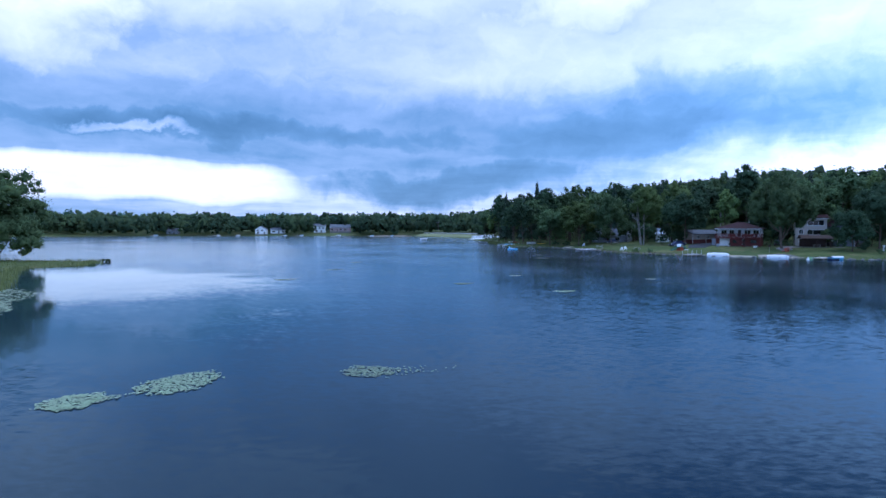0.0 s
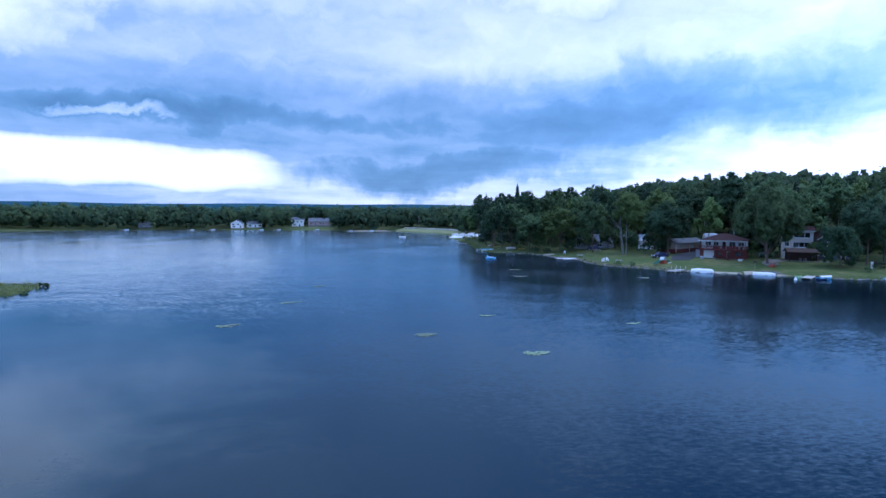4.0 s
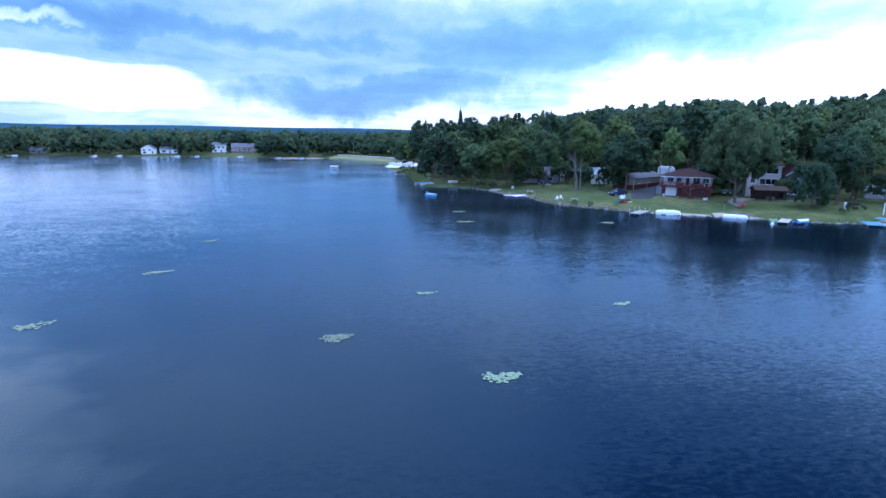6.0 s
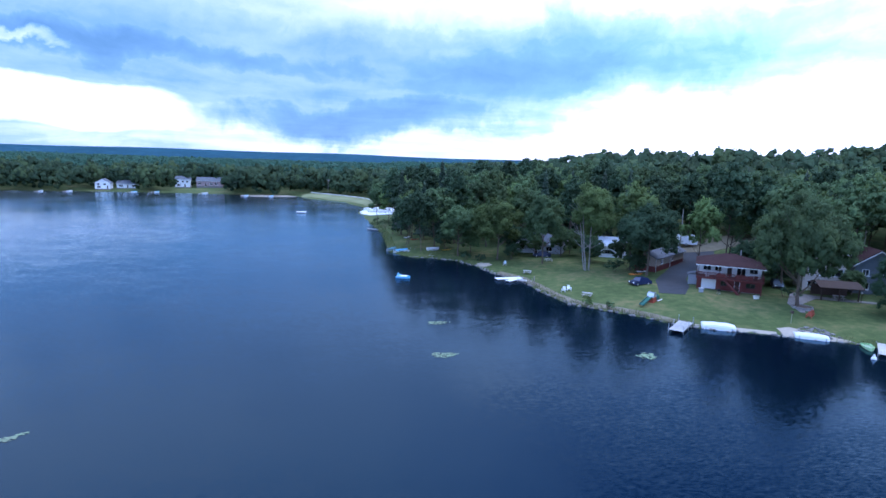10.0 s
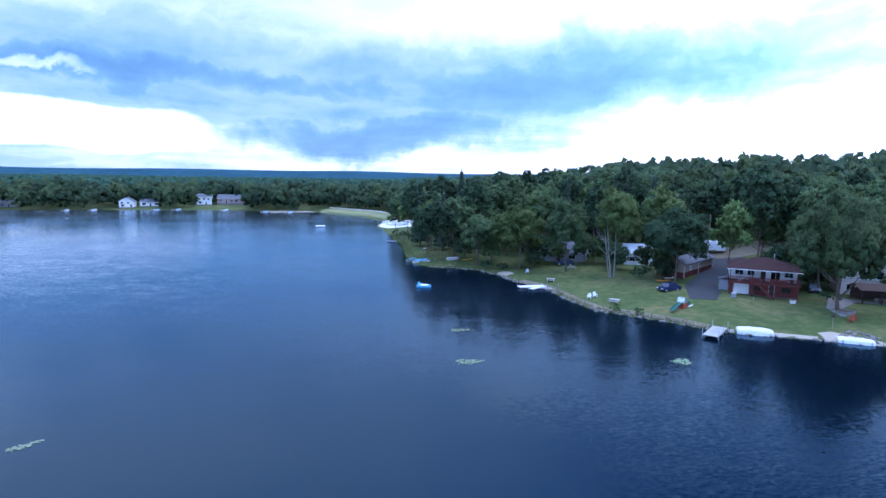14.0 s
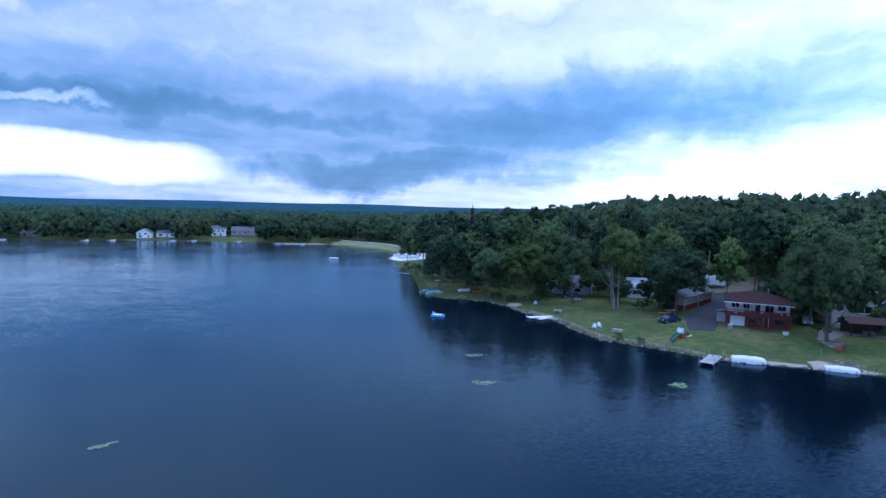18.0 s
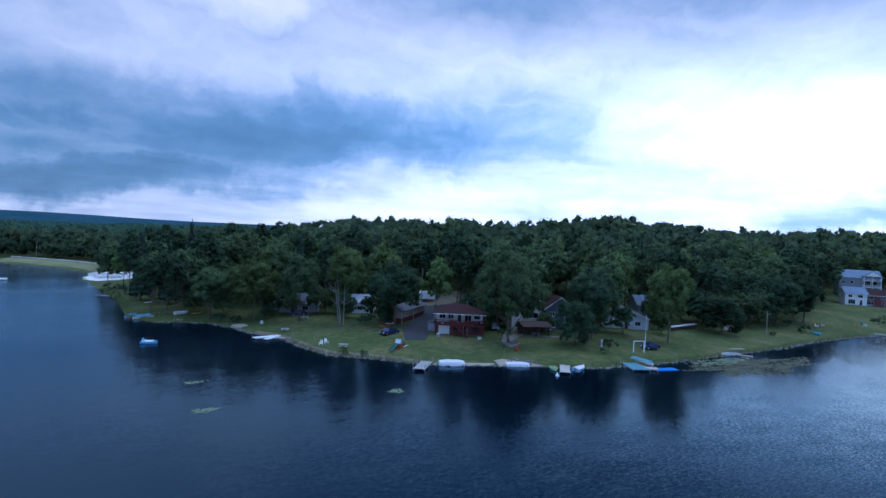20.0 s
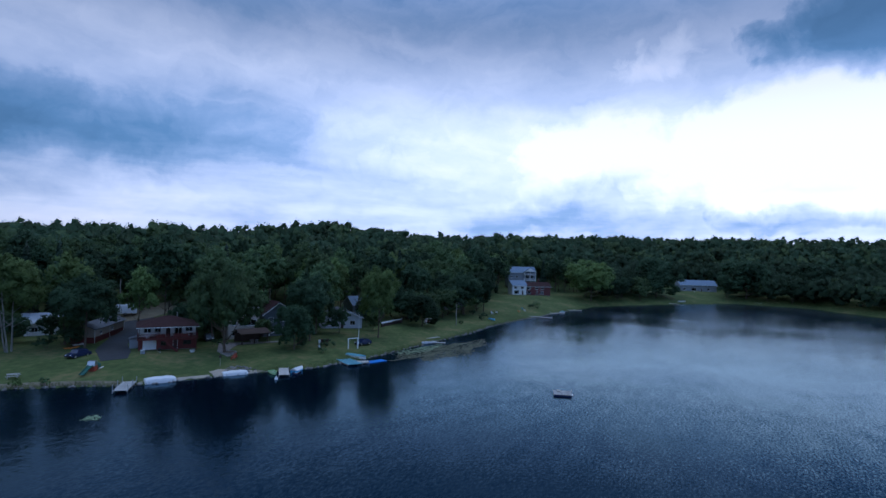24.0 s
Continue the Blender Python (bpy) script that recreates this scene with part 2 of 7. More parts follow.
def water_material():
    m = bpy.data.materials.new("lake_water")
    m.use_nodes = True
    nt = m.node_tree
    nt.nodes.remove(nt.nodes["Principled BSDF"])
    depth = nt.nodes.new("ShaderNodeBsdfDiffuse")
    gloss = nt.nodes.new("ShaderNodeBsdfGlossy")
    mirror = node(nt, "ShaderNodeFresnel", IOR=1.285)
    mix = nt.nodes.new("ShaderNodeMixShader")
    nt.links.new(mirror.outputs[0], mix.inputs[0])
    nt.links.new(depth.outputs[0], mix.inputs[1])
    nt.links.new(gloss.outputs[0], mix.inputs[2])
    nt.links.new(mix.outputs[0], nt.nodes["Material Output"].inputs[0])
    tc = nt.nodes.new("ShaderNodeTexCoord").outputs["Object"]
    mp = nt.nodes.new("ShaderNodeMapping")
    mp.inputs["Rotation"].default_value = (0, 0, radians(-14))
    mp.inputs["Scale"].default_value = (0.75, 1.5, 1)
    nt.links.new(tc, mp.inputs[0])
    ripple = node(nt, "ShaderNodeTexNoise", Scale=2.6, Detail=4.0, Roughness=0.62, Distortion=0.5)
    swell = node(nt, "ShaderNodeTexNoise", Scale=0.22, Detail=2.0, Roughness=0.5)
    gust = node(nt, "ShaderNodeTexNoise", Scale=0.035, Detail=3.0, Roughness=0.5)
    nt.links.new(mp.outputs[0], ripple.inputs["Vector"])
    nt.links.new(mp.outputs[0], swell.inputs["Vector"])
    nt.links.new(tc, gust.inputs["Vector"])
    calm = calc(nt, "MULTIPLY", calc(nt, "SUBTRACT", gust.outputs[0], 0.36), 4.0, clamp=True)
    # the lee of the grassy point lies smooth over pale weed
    lee = nt.nodes.new("ShaderNodeVectorMath")
    lee.operation = "DISTANCE"
    nt.links.new(tc, lee.inputs[0])
    lee.inputs[1].default_value = (-54, 34, 0)
    rim = node(nt, "ShaderNodeTexNoise", Scale=0.11, Detail=4.0, Roughness=0.6)
    nt.links.new(tc, rim.inputs["Vector"])
    still = nt.nodes.new("ShaderNodeMapRange")
    still.interpolation_type = "SMOOTHSTEP"
    for k, v in enumerate((36.0, 48.0, 1.0, 0.0)):
        still.inputs[k + 1].default_value = v
    nt.links.new(calc(nt, "ADD", lee.outputs["Value"], calc(nt, "MULTIPLY", calc(nt, "SUBTRACT", rim.outputs[0], 0.5), 30.0)), still.inputs[0])
    still = still.outputs[0]
    body = nt.nodes.new("ShaderNodeMix")
    body.data_type = "RGBA"
    body.inputs[6].default_value = (0.0009, 0.0036, 0.0095, 1)
    body.inputs[7].default_value = (0.030, 0.060, 0.066, 1)
    nt.links.new(calc(nt, "MULTIPLY", still, calc(nt, "MULTIPLY", rim.outputs[0], 1.4)), body.inputs[0])
    nt.links.new(body.outputs[2], depth.inputs[0])
    # blue put into the reflection colour, paler in still water and at grazing angles
    mirror_tint = nt.nodes.new("ShaderNodeMix")
    mirror_tint.data_type = "RGBA"
    mirror_tint.inputs[6].default_value = (0.46, 0.79, 1.0, 1)
    mirror_tint.inputs[7].default_value = (0.82, 0.93, 1.0, 1)
    nt.links.new(calc(nt, "MAXIMUM", calc(nt, "MULTIPLY", still, 0.8), calc(nt, "MULTIPLY", mirror.outputs[0], 1.1), clamp=True), mirror_tint.inputs[0])
    nt.links.new(mirror_tint.outputs[2], gloss.inputs["Color"])
    force = calc(nt, "ADD", 0.6, calc(nt, "MULTIPLY", calm, 0.5))
    force = calc(nt, "MULTIPLY", force, calc(nt, "SUBTRACT", 1.0, calc(nt, "MULTIPLY", still, 0.8)))
    slopes = []
    # a small fixed lean west and south is added to steer the reflection
    for c, (small, large, lean) in enumerate(((0.23, 0.045, -0.006), (0.29, 0.05, -0.003))):
        s = None
        for tex, amount in ((ripple, small), (swell, large)):
            sp = nt.nodes.new("ShaderNodeSeparateColor")
            nt.links.new(tex.outputs["Color"], sp.inputs[0])
            v = calc(nt, "MULTIPLY", calc(nt, "SUBTRACT", sp.outputs[c], 0.5), amount)
            s = v if s is None else calc(nt, "ADD", s, v)
        slopes.append(calc(nt, "MULTIPLY", calc(nt, "ADD", s, lean), force))
    cb = nt.nodes.new("ShaderNodeCombineXYZ")
    nt.links.new(slopes[0], cb.inputs[0])
    nt.links.new(slopes[1], cb.inputs[1])
    cb.inputs[2].default_value = 1.0
    nv = nt.nodes.new("ShaderNodeVectorMath")
    nv.operation = "NORMALIZE"
    nt.links.new(cb.outputs[0], nv.inputs[0])
    nt.links.new(nv.outputs[0], gloss.inputs["Normal"])
    nt.links.new(nv.outputs[0], mirror.inputs["Normal"])
    nt.links.new(calc(nt, "SUBTRACT", calc(nt, "ADD", 0.12, calc(nt, "MULTIPLY", calm, 0.05)), calc(nt, "MULTIPLY", still, 0.08)), gloss.inputs["Roughness"])
    return m


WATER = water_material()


# ---- building helpers ----
class Geo:
    """Collects boxes, rods and sheets of one part."""

    def __init__(self):
        self.v, self.f = [], []

    def add(self, verts, faces):
        n = len(self.v)
        self.v += [tuple(p) for p in verts]
        self.f += [tuple(i + n for i in q) for q in faces]
        return self

    def box(self, x0, y0, z0, x1, y1, z1, b=0.0):
        """A box; b: its upright and top edges are cut back by that much."""
        if not b:
            vs = [(x0, y0, z0), (x1, y0, z0), (x1, y1, z0), (x0, y1, z0), (x0, y0, z1), (x1, y0, z1), (x1, y1, z1), (x0, y1, z1)]
            return self.add(vs, [(0, 3, 2, 1), (4, 5, 6, 7), (0, 1, 5, 4), (1, 2, 6, 5), (2, 3, 7, 6), (3, 0, 4, 7)])

        def ring(i, z):
            return [(x0 + b + i, y0 + i, z), (x1 - b - i, y0 + i, z), (x1 - i, y0 + b + i, z), (x1 - i, y1 - b - i, z), (x1 - b - i, y1 - i, z), (x0 + b + i, y1 - i, z), (x0 + i, y1 - b - i, z), (x0 + i, y0 + b + i, z)]
        vs = ring(0, z0) + ring(0, z1 - b) + ring(b * 0.7, z1)
        fs = [tuple(range(7, -1, -1)), tuple(range(16, 24))]
        for k in (0, 8):
            fs += [(k + j, k + (j + 1) % 8, k + 8 + (j + 1) % 8, k + 8 + j) for j in range(8)]
        return self.add(vs, fs)

    def rod(self, a, c, r0, r1=None, n=7):
        a, c = Vector(a), Vector(c)
        r1 = r0 if r1 is None else r1
        w = (c - a).normalized()
        u = w.orthogonal().normalized()
        s = w.cross(u)
        vs = [p + (u * math.cos(6.2832 * k / n) + s * math.sin(6.2832 * k / n)) * r for p, r in ((a, r0), (c, r1)) for k in range(n)]
        return self.add(vs, [tuple(range(n - 1, -1, -1)), tuple(range(n, 2 * n))] + [(k, (k + 1) % n, n + (k + 1) % n, n + k) for k in range(n)])

    def prism(self, outline, axis, a, c):
        """An outline in two coordinates pushed along the third."""
        n = len(outline)
        put = {"x": lambda p, s: (s, p[0], p[1]), "y": lambda p, s: (p[0], s, p[1]), "z": lambda p, s: (p[0], p[1], s)}[axis]
        vs = [put(p, s) for s in (a, c) for p in outline]
        return self.add(vs, [tuple(range(n - 1, -1, -1)), tuple(range(n, 2 * n))] + [(k, (k + 1) % n, n + (k + 1) % n, n + k) for k in range(n)])

    def loft(self, rings, cap=True):
        n = len(rings[0])
        fs = [(k * n + j, k * n + (j + 1) % n, (k + 1) * n + (j + 1) % n, (k + 1) * n + j) for k in range(len(rings) - 1) for j in range(n)]
        if cap:
            fs += [tuple(range(n - 1, -1, -1)), tuple(range((len(rings) - 1) * n, len(rings) * n))]
        return self.add([p for r in rings for p in r], fs)


def mesh_of(name, geo, material):
    me = bpy.data.meshes.new(name)
    me.from_pydata(geo.v, [], geo.f)
    bm = bmesh.new()
    bm.from_mesh(me)
    bmesh.ops.recalc_face_normals(bm, faces=bm.faces)
    bm.to_mesh(me)
    bm.free()
    me.materials.append(material)
    return me


def mesh_np(name, verts, faces, material, smooth=False, normals=None):
    """A large mesh from arrays of corners and of three- or four-sided faces."""
    me = bpy.data.meshes.new(name)
    k = faces.shape[1]
    me.vertices.add(len(verts))
    me.vertices.foreach_set("co", np.ascontiguousarray(verts, np.float32).ravel())
    me.loops.add(faces.size)
    me.loops.foreach_set("vertex_index", np.ascontiguousarray(faces, np.int32).ravel())
    me.polygons.add(len(faces))
    me.polygons.foreach_set("loop_start", np.arange(0, faces.size, k, dtype=np.int32))
    me.polygons.foreach_set("loop_total", np.full(len(faces), k, np.int32))
    if smooth:
        me.polygons.foreach_set("use_smooth", np.ones(len(faces), bool))
    me.update(calc_edges=True)
    me.validate()
    me.materials.append(material)
    if normals is not None:
        me.normals_split_custom_set_from_vertices(normals)
    return me


def part(name, geo, material, parent, label=""):
    ob = new(name, geo if isinstance(geo, bpy.types.Mesh) else mesh_of(name, geo, material))
    ob.parent = parent
    return tagged(ob, label)


def thing(name, label, category, m=None, group="", kind=""):
    ob = new(name)
    ob.empty_display_size = 0.3
    if m is not None:
        ob.matrix_world = m
    return tagged(ob, label, category, group, kind)


def solid(name, geo, material, label, category, m=None, group="", kind=""):
    ob = new(name, mesh_of(name, geo, material))
    if m is not None:
        ob.matrix_world = m
    return tagged(ob, label, category, group, kind)


# ---- the lake's outline and the lie of the land ----
SHORE_FAR = [(-330, 330), (-300, 400), (-258, 422), (-207, 430), (-165, 438), (-121, 450), (-84, 440), (-65, 425), (-37, 428), (-18, 404), (-5, 386), (3.5, 365), (8, 340), (4.5, 320), (10.5, 272), (14, 240), (15.3, 198)]
SHORE_NEAR = [(20, 190), (25.6, 189), (30.8, 185.4), (35, 178), (37.3, 168.3), (41, 161.7), (42, 154.8), (43, 146.8), (44.8, 140.7), (47.8, 138.5), (51, 135.3), (54.2, 132.3), (56.1, 129.2), (59.7, 126.4), (64.8, 124.3), (71.4, 121.4), (76.2, 119.2), (81.5, 115.5), (88, 112.8), (94.4, 112), (106.3, 110.5), (115, 110.5)]
SHORE_EAST = [(123, 110.5), (136, 110.5), (150, 110.2), (170, 112), (188, 111.6), (203, 110.5), (226, 108.5), (250, 106), (278, 103.5), (306, 89), (337, 70), (370, 43), (366, 20), (366, 9), (350, -4), (330, -19), (300, -70), (220, -110), (100, -105), (20, -70)]
SHORE_WEST = [(-20, -50), (-42, -20), (-50, 15), (-46, 42), (-49, 50), (-58, 61.6), (-66, 72), (-70.4, 80), (-64.7, 84.3), (-67, 92), (-70, 98), (-90, 99), (-110, 104), (-150, 120), (-260, 200)]
LAKE = np.array(SHORE_FAR + SHORE_NEAR + SHORE_EAST + SHORE_WEST, float)


def shore_dist(X, Y):
    """Metres from the shore: plus on land, minus on the lake."""
    X, Y = np.asarray(X, float), np.asarray(Y, float)
    best, inside = np.full(X.shape, 1e9), np.zeros(X.shape, bool)
    for (x0, y0), (x1, y1) in zip(LAKE, np.roll(LAKE, -1, 0)):
        ex, ey = x1 - x0, y1 - y0
        t = np.clip(((X - x0) * ex + (Y - y0) * ey) / (ex * ex + ey * ey), 0, 1)
        best = np.minimum(best, np.hypot(X - x0 - t * ex, Y - y0 - t * ey))
        inside ^= ((y0 > Y) != (y1 > Y)) & (X < x0 + (Y - y0) * ex / (ey if ey else 1e-9))
    return np.where(inside, -best, best)


def ease(t):
    t = np.clip(t, 0, 1)
    return t * t * (3 - 2 * t)


def ground_z(X, Y):
    X, Y = np.asarray(X, float), np.asarray(Y, float)
    d = shore_dist(X, Y)
    wob = 0.10 * np.sin(X * 0.31 + 1.3 * np.sin(Y * 0.17)) * np.sin(Y * 0.27)
    land = 0.22 * ease(d / 0.5) + 0.085 * np.clip(d, 0, 20) + 0.02 * np.clip(d - 20, 0, 60) + wob * ease((d - 2) / 10)
    land = land * (1 + (np.interp(X, [-45, -20, 190, 255, 330], [0.35, 1, 1, 2.2, 2.2]) - 1) * (1 - ease((Y - 165) / 70)))
    rise = np.interp(X, [-100, 0, 40, 100, 135, 160, 185, 220, 260, 290, 320, 360, 420, 800], [3, 3, 5, 14, 14.5, 10.5, 11.5, 17, 20, 18.5, 15.5, 18, 18, 27])
    rise = rise * (1 - 0.55 * ease((Y - 310) / 110))
    land = land + rise * ease((d - 35) / 110) + np.clip(np.hypot(X, Y) - 700, 0, 2500) * 0.006
    return np.where(d > 0, land, -0.15 - 0.14 * np.minimum(-d, 14))


def gz(x, y):
    return float(ground_z(np.array([x]), np.array([y]))[0])


def axis_steps(lo, hi, step, far):
    mid = np.arange(lo, hi + 0.1, step)
    out = [hi]
    while out[-1] < far:
        out.append(out[-1] + max(step, (out[-1] - hi) * 0.22 + step))
    left = [lo]
    while left[-1] > -far:
        left.append(left[-1] - max(step, (lo - left[-1]) * 0.22 + step))
    return np.concatenate([np.array(left[:0:-1]), mid, np.array(out[1:])])


gx, gy = axis_steps(-100, 240, 1.7, 4200), axis_steps(20, 200, 1.7, 4200)
GX, GY = np.meshgrid(gx, gy, indexing="ij")
nx, ny = GX.shape
idx = np.arange(nx * ny).reshape(nx, ny)
quads = np.stack([idx[:-1, :-1], idx[1:, :-1], idx[1:, 1:], idx[:-1, 1:]], -1).reshape(-1, 4)
ground = new("ground", mesh_np("ground", np.stack([GX, GY, ground_z(GX, GY)], -1).reshape(-1, 3), quads, GRASS, True))
tagged(ground, "grassy lake shore rising to wooded hills", "ground", kind="structure")
ring = Geo().add([(-340, -130, 0), (440, -130, 0), (440, 470, 0), (-340, 470, 0)], [(0, 1, 2, 3)])
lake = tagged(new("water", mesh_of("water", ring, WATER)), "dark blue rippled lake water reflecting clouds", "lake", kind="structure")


# ---- trees ----
def clump_quads(rng, centres, radii, per, size, lean=0.7, out=None, loose=1.25, ragged=0.0):
    """Leaf sprays over a set of round clumps, each a small bent-off quad."""
    c = np.repeat(centres, per, 0)
    r = np.repeat(radii, per)
    n = rng.normal(size=c.shape)
    n /= np.linalg.norm(n, axis=1)[:, None]
    n[:, 2] = np.where(n[:, 2] < -0.5, -n[:, 2], n[:, 2])
    p = c + n * (r * rng.uniform(0.6, loose, len(r)))[:, None]
    p += rng.normal(size=n.shape) * (r * ragged)[:, None]
    q = n + rng.normal(size=n.shape) * lean
    if out is not None:
        q = q + np.repeat(out, per, 0) * 0.55
    q /= np.linalg.norm(q, axis=1)[:, None]
    a = np.cross(q, rng.normal(size=q.shape))
    a /= np.linalg.norm(a, axis=1)[:, None] + 1e-9
    b = np.cross(q, a)
    s = size * rng.uniform(0.6, 1.3, len(r))[:, None]
    v = np.stack([p - a * s, p - b * s * 0.62, p + a * s, p + b * s * 0.62], 1).reshape(-1, 3)
    if out is None:
        return v, np.arange(len(v)).reshape(-1, 4)
    w = np.repeat(out, per, 0) * 0.6 + n * 0.8 + q * 0.35 + np.array([0, 0, 0.3])
    w /= np.linalg.norm(w, axis=1)[:, None]
    return v, np.arange(len(v)).reshape(-1, 4), np.repeat(w, 4, 0)


ICO_V = np.array([(0, 0, 1), (0.894, 0, 0.447), (0.276, 0.851, 0.447), (-0.724, 0.526, 0.447), (-0.724, -0.526, 0.447), (0.276, -0.851, 0.447), (0.724, 0.526, -0.447), (-0.276, 0.851, -0.447), (-0.894, 0, -0.447), (-0.276, -0.851, -0.447), (0.724, -0.526, -0.447), (0, 0, -1)])
ICO_F = np.array([(0, 1, 2, 2), (0, 2, 3, 3), (0, 3, 4, 4), (0, 4, 5, 5), (0, 5, 1, 1), (1, 6, 2, 2), (2, 7, 3, 3), (3, 8, 4, 4), (4, 9, 5, 5), (5, 10, 1, 1), (2, 6, 7, 7), (3, 7, 8, 8), (4, 8, 9, 9), (5, 9, 10, 10), (1, 10, 6, 6), (11, 7, 6, 6), (11, 8, 7, 7), (11, 9, 8, 8), (11, 10, 9, 9), (11, 6, 10, 10)])[:, :3]

OCT_V = np.array([(1, 0, 0), (-1, 0, 0), (0, 1, 0), (0, -1, 0), (0, 0, 1), (0, 0, -1)], float)
OCT_F = np.array([(0, 2, 4), (2, 1, 4), (1, 3, 4), (3, 0, 4), (2, 0, 5), (1, 2, 5), (3, 1, 5), (0, 3, 5)])


def crown_points(rng, n, width, low, high, style):
    """Centres, radii and outward directions of the leaf clumps of a crown: limb-end lobes of uneven size inside an envelope of height low..high."""
    lobes = int(rng.integers(11, 17))
    wide = {"round": 1.0, "tall": 0.82, "spread": 1.12}[style]
    mid, half = (low + high) / 2, (high - low) / 2
    k = np.arange(lobes) + 0.5
    uz = 1 - 1.62 * k / lobes + rng.uniform(-0.1, 0.1, lobes)
    uz = np.clip(uz, -0.7, 0.97)
    ph = k * 2.39996 + rng.uniform(-0.5, 0.5, lobes)
    flat = np.sqrt(1 - uz * uz)
    size = width * rng.uniform(0.13, 0.235, lobes) * np.where(uz > 0.75, 0.85, 1.0)
    reach = rng.uniform(0.78, 1.12, lobes)
    ex = np.maximum(0.05, width * 0.5 * wide * reach - size)
    ez = half - size * 0.72
    lc = np.stack([np.cos(ph) * flat * ex, np.sin(ph) * flat * ex, mid + uz * ez * np.clip(reach, 0.8, 1.02)], 1)
    lc = np.concatenate([lc, [(0, 0, mid), (0, 0, mid + half * 0.35)]])
    size = np.concatenate([size, [width * 0.26, width * 0.24]])
    share = size ** 2 / (size ** 2).sum()
    who = rng.choice(len(size), n, p=share)
    u = rng.normal(size=(n, 3))
    out = lc[who] - np.array([0, 0, mid - half * 0.3])
    out /= np.linalg.norm(out, axis=1)[:, None] + 1e-9
    u = u / np.linalg.norm(u, axis=1)[:, None] + out * 0.55
    u /= np.linalg.norm(u, axis=1)[:, None]
    c = lc[who] + u * np.array([1, 1, 0.78]) * (size[who] * rng.uniform(0.62, 1.0, n))[:, None]
    r = size[who] * rng.uniform(0.24, 0.46, n)
    w = u * 0.75 + out * 0.35 + np.array([0, 0, 0.12])
    return c, r, w / np.linalg.norm(w, axis=1)[:, None]


def far_points(rng, n, w, h):
    """The same for a far, closed crown: broad clumps over an uneven dome."""
    u = rng.normal(size=(n, 3))
    u /= np.linalg.norm(u, axis=1)[:, None]
    u[:, 2] = np.where(u[:, 2] < -0.8, -u[:, 2], u[:, 2])
    ph = np.arctan2(u[:, 1], u[:, 0])
    a = rng.uniform(0, 6.28, 3)
    k = rng.uniform(0.8, 1.0, n) * (1 + 0.14 * np.sin(2 * ph + a[0]) + 0.12 * np.sin(3 * ph + a[1] + 3 * u[:, 2]))
    r = w * rng.uniform(0.12, 0.2, n)
    return np.stack([u[:, 0] * k * w * 0.42, u[:, 1] * k * w * 0.42, h * 0.5 + u[:, 2] * k * (h * 0.5 - w * 0.14)], 1), r, u


def turned_cores(rng, c, r, j):
    """A small lump at each centre, each turned at random; also its normals."""
    q = rng.normal(size=(len(c), 4))
    w, x, y, z = (q / np.linalg.norm(q, axis=1)[:, None]).T
    m = np.stack([1 - 2 * (y * y + z * z), 2 * (x * y - z * w), 2 * (x * z + y * w), 2 * (x * y + z * w), 1 - 2 * (x * x + z * z), 2 * (y * z - x * w), 2 * (x * z - y * w), 2 * (y * z + x * w), 1 - 2 * (x * x + y * y)], 1).reshape(-1, 3, 3)
    v = np.einsum("nij,kj->nki", m, OCT_V)
    return (c[:, None] + v * r[:, None, None] * j).reshape(-1, 3), v.reshape(-1, 3)


def tris_of(q):
    return np.concatenate([q[:, [0, 1, 2]], q[:, [0, 2, 3]]])


def crown_mesh(name, seed, n, per, size, width, low, high, style, material):
    rng = np.random.default_rng(seed)
    c, r, u = crown_points(rng, n, width, low, high, style)
    v1, q1, n1 = clump_quads(rng, c, r, per, size, 0.5, u, 1.15, 0.2)
    j = rng.uniform(0.5, 0.8, (n, 6, 1))
    v2, n2 = turned_cores(rng, c, r, j)
    f2 = (OCT_F[None] + 6 * np.arange(n)[:, None, None]).reshape(-1, 3)
    return mesh_np(name, np.concatenate([v1, v2]), np.concatenate([tris_of(q1), f2 + len(v1)]), material, True, np.concatenate([n1, n2])), c


def limb_mesh(name, seed, top, r, spread, fork, material, stems=1):
    """A tapered, slightly bent trunk that forks into limbs."""
    rnd = random.Random(seed)
    g = Geo()
    for s in range(stems):
        off = Vector((0, 0, 0)) if stems == 1 else Vector((rnd.uniform(-0.7, 0.7), rnd.uniform(-0.7, 0.7), 0))
        p, rad = off + Vector((0, 0, -0.4)), r * rnd.uniform(0.8, 1.1)
        lean = Vector((rnd.uniform(-0.08, 0.08), rnd.uniform(-0.08, 0.08), 1)) if stems == 1 else Vector((off.x * 0.22, off.y * 0.22, 1))
        steps = 5
        for k in range(steps):
            q = p + lean * (top / steps) + Vector((rnd.uniform(-0.15, 0.15), rnd.uniform(-0.15, 0.15), 0))
            r2 = rad * (0.84 if k else 0.7)
            g.rod(p, q, rad, r2, 7)
            if q.z > fork:
                for _ in range(2):
                    a = rnd.uniform(0, 6.28)
                    e = q + Vector((math.cos(a) * spread, math.sin(a) * spread, spread * rnd.uniform(0.5, 1.1)))
                    m = (q + e) / 2 + Vector((0, 0, -0.08 * spread))
                    g.rod(q, m, r2 * 0.6, r2 * 0.42, 5)
                    g.rod(m, e, r2 * 0.42, r2 * 0.12, 5)
            p, rad = q, r2
    return mesh_of(name, g, material)


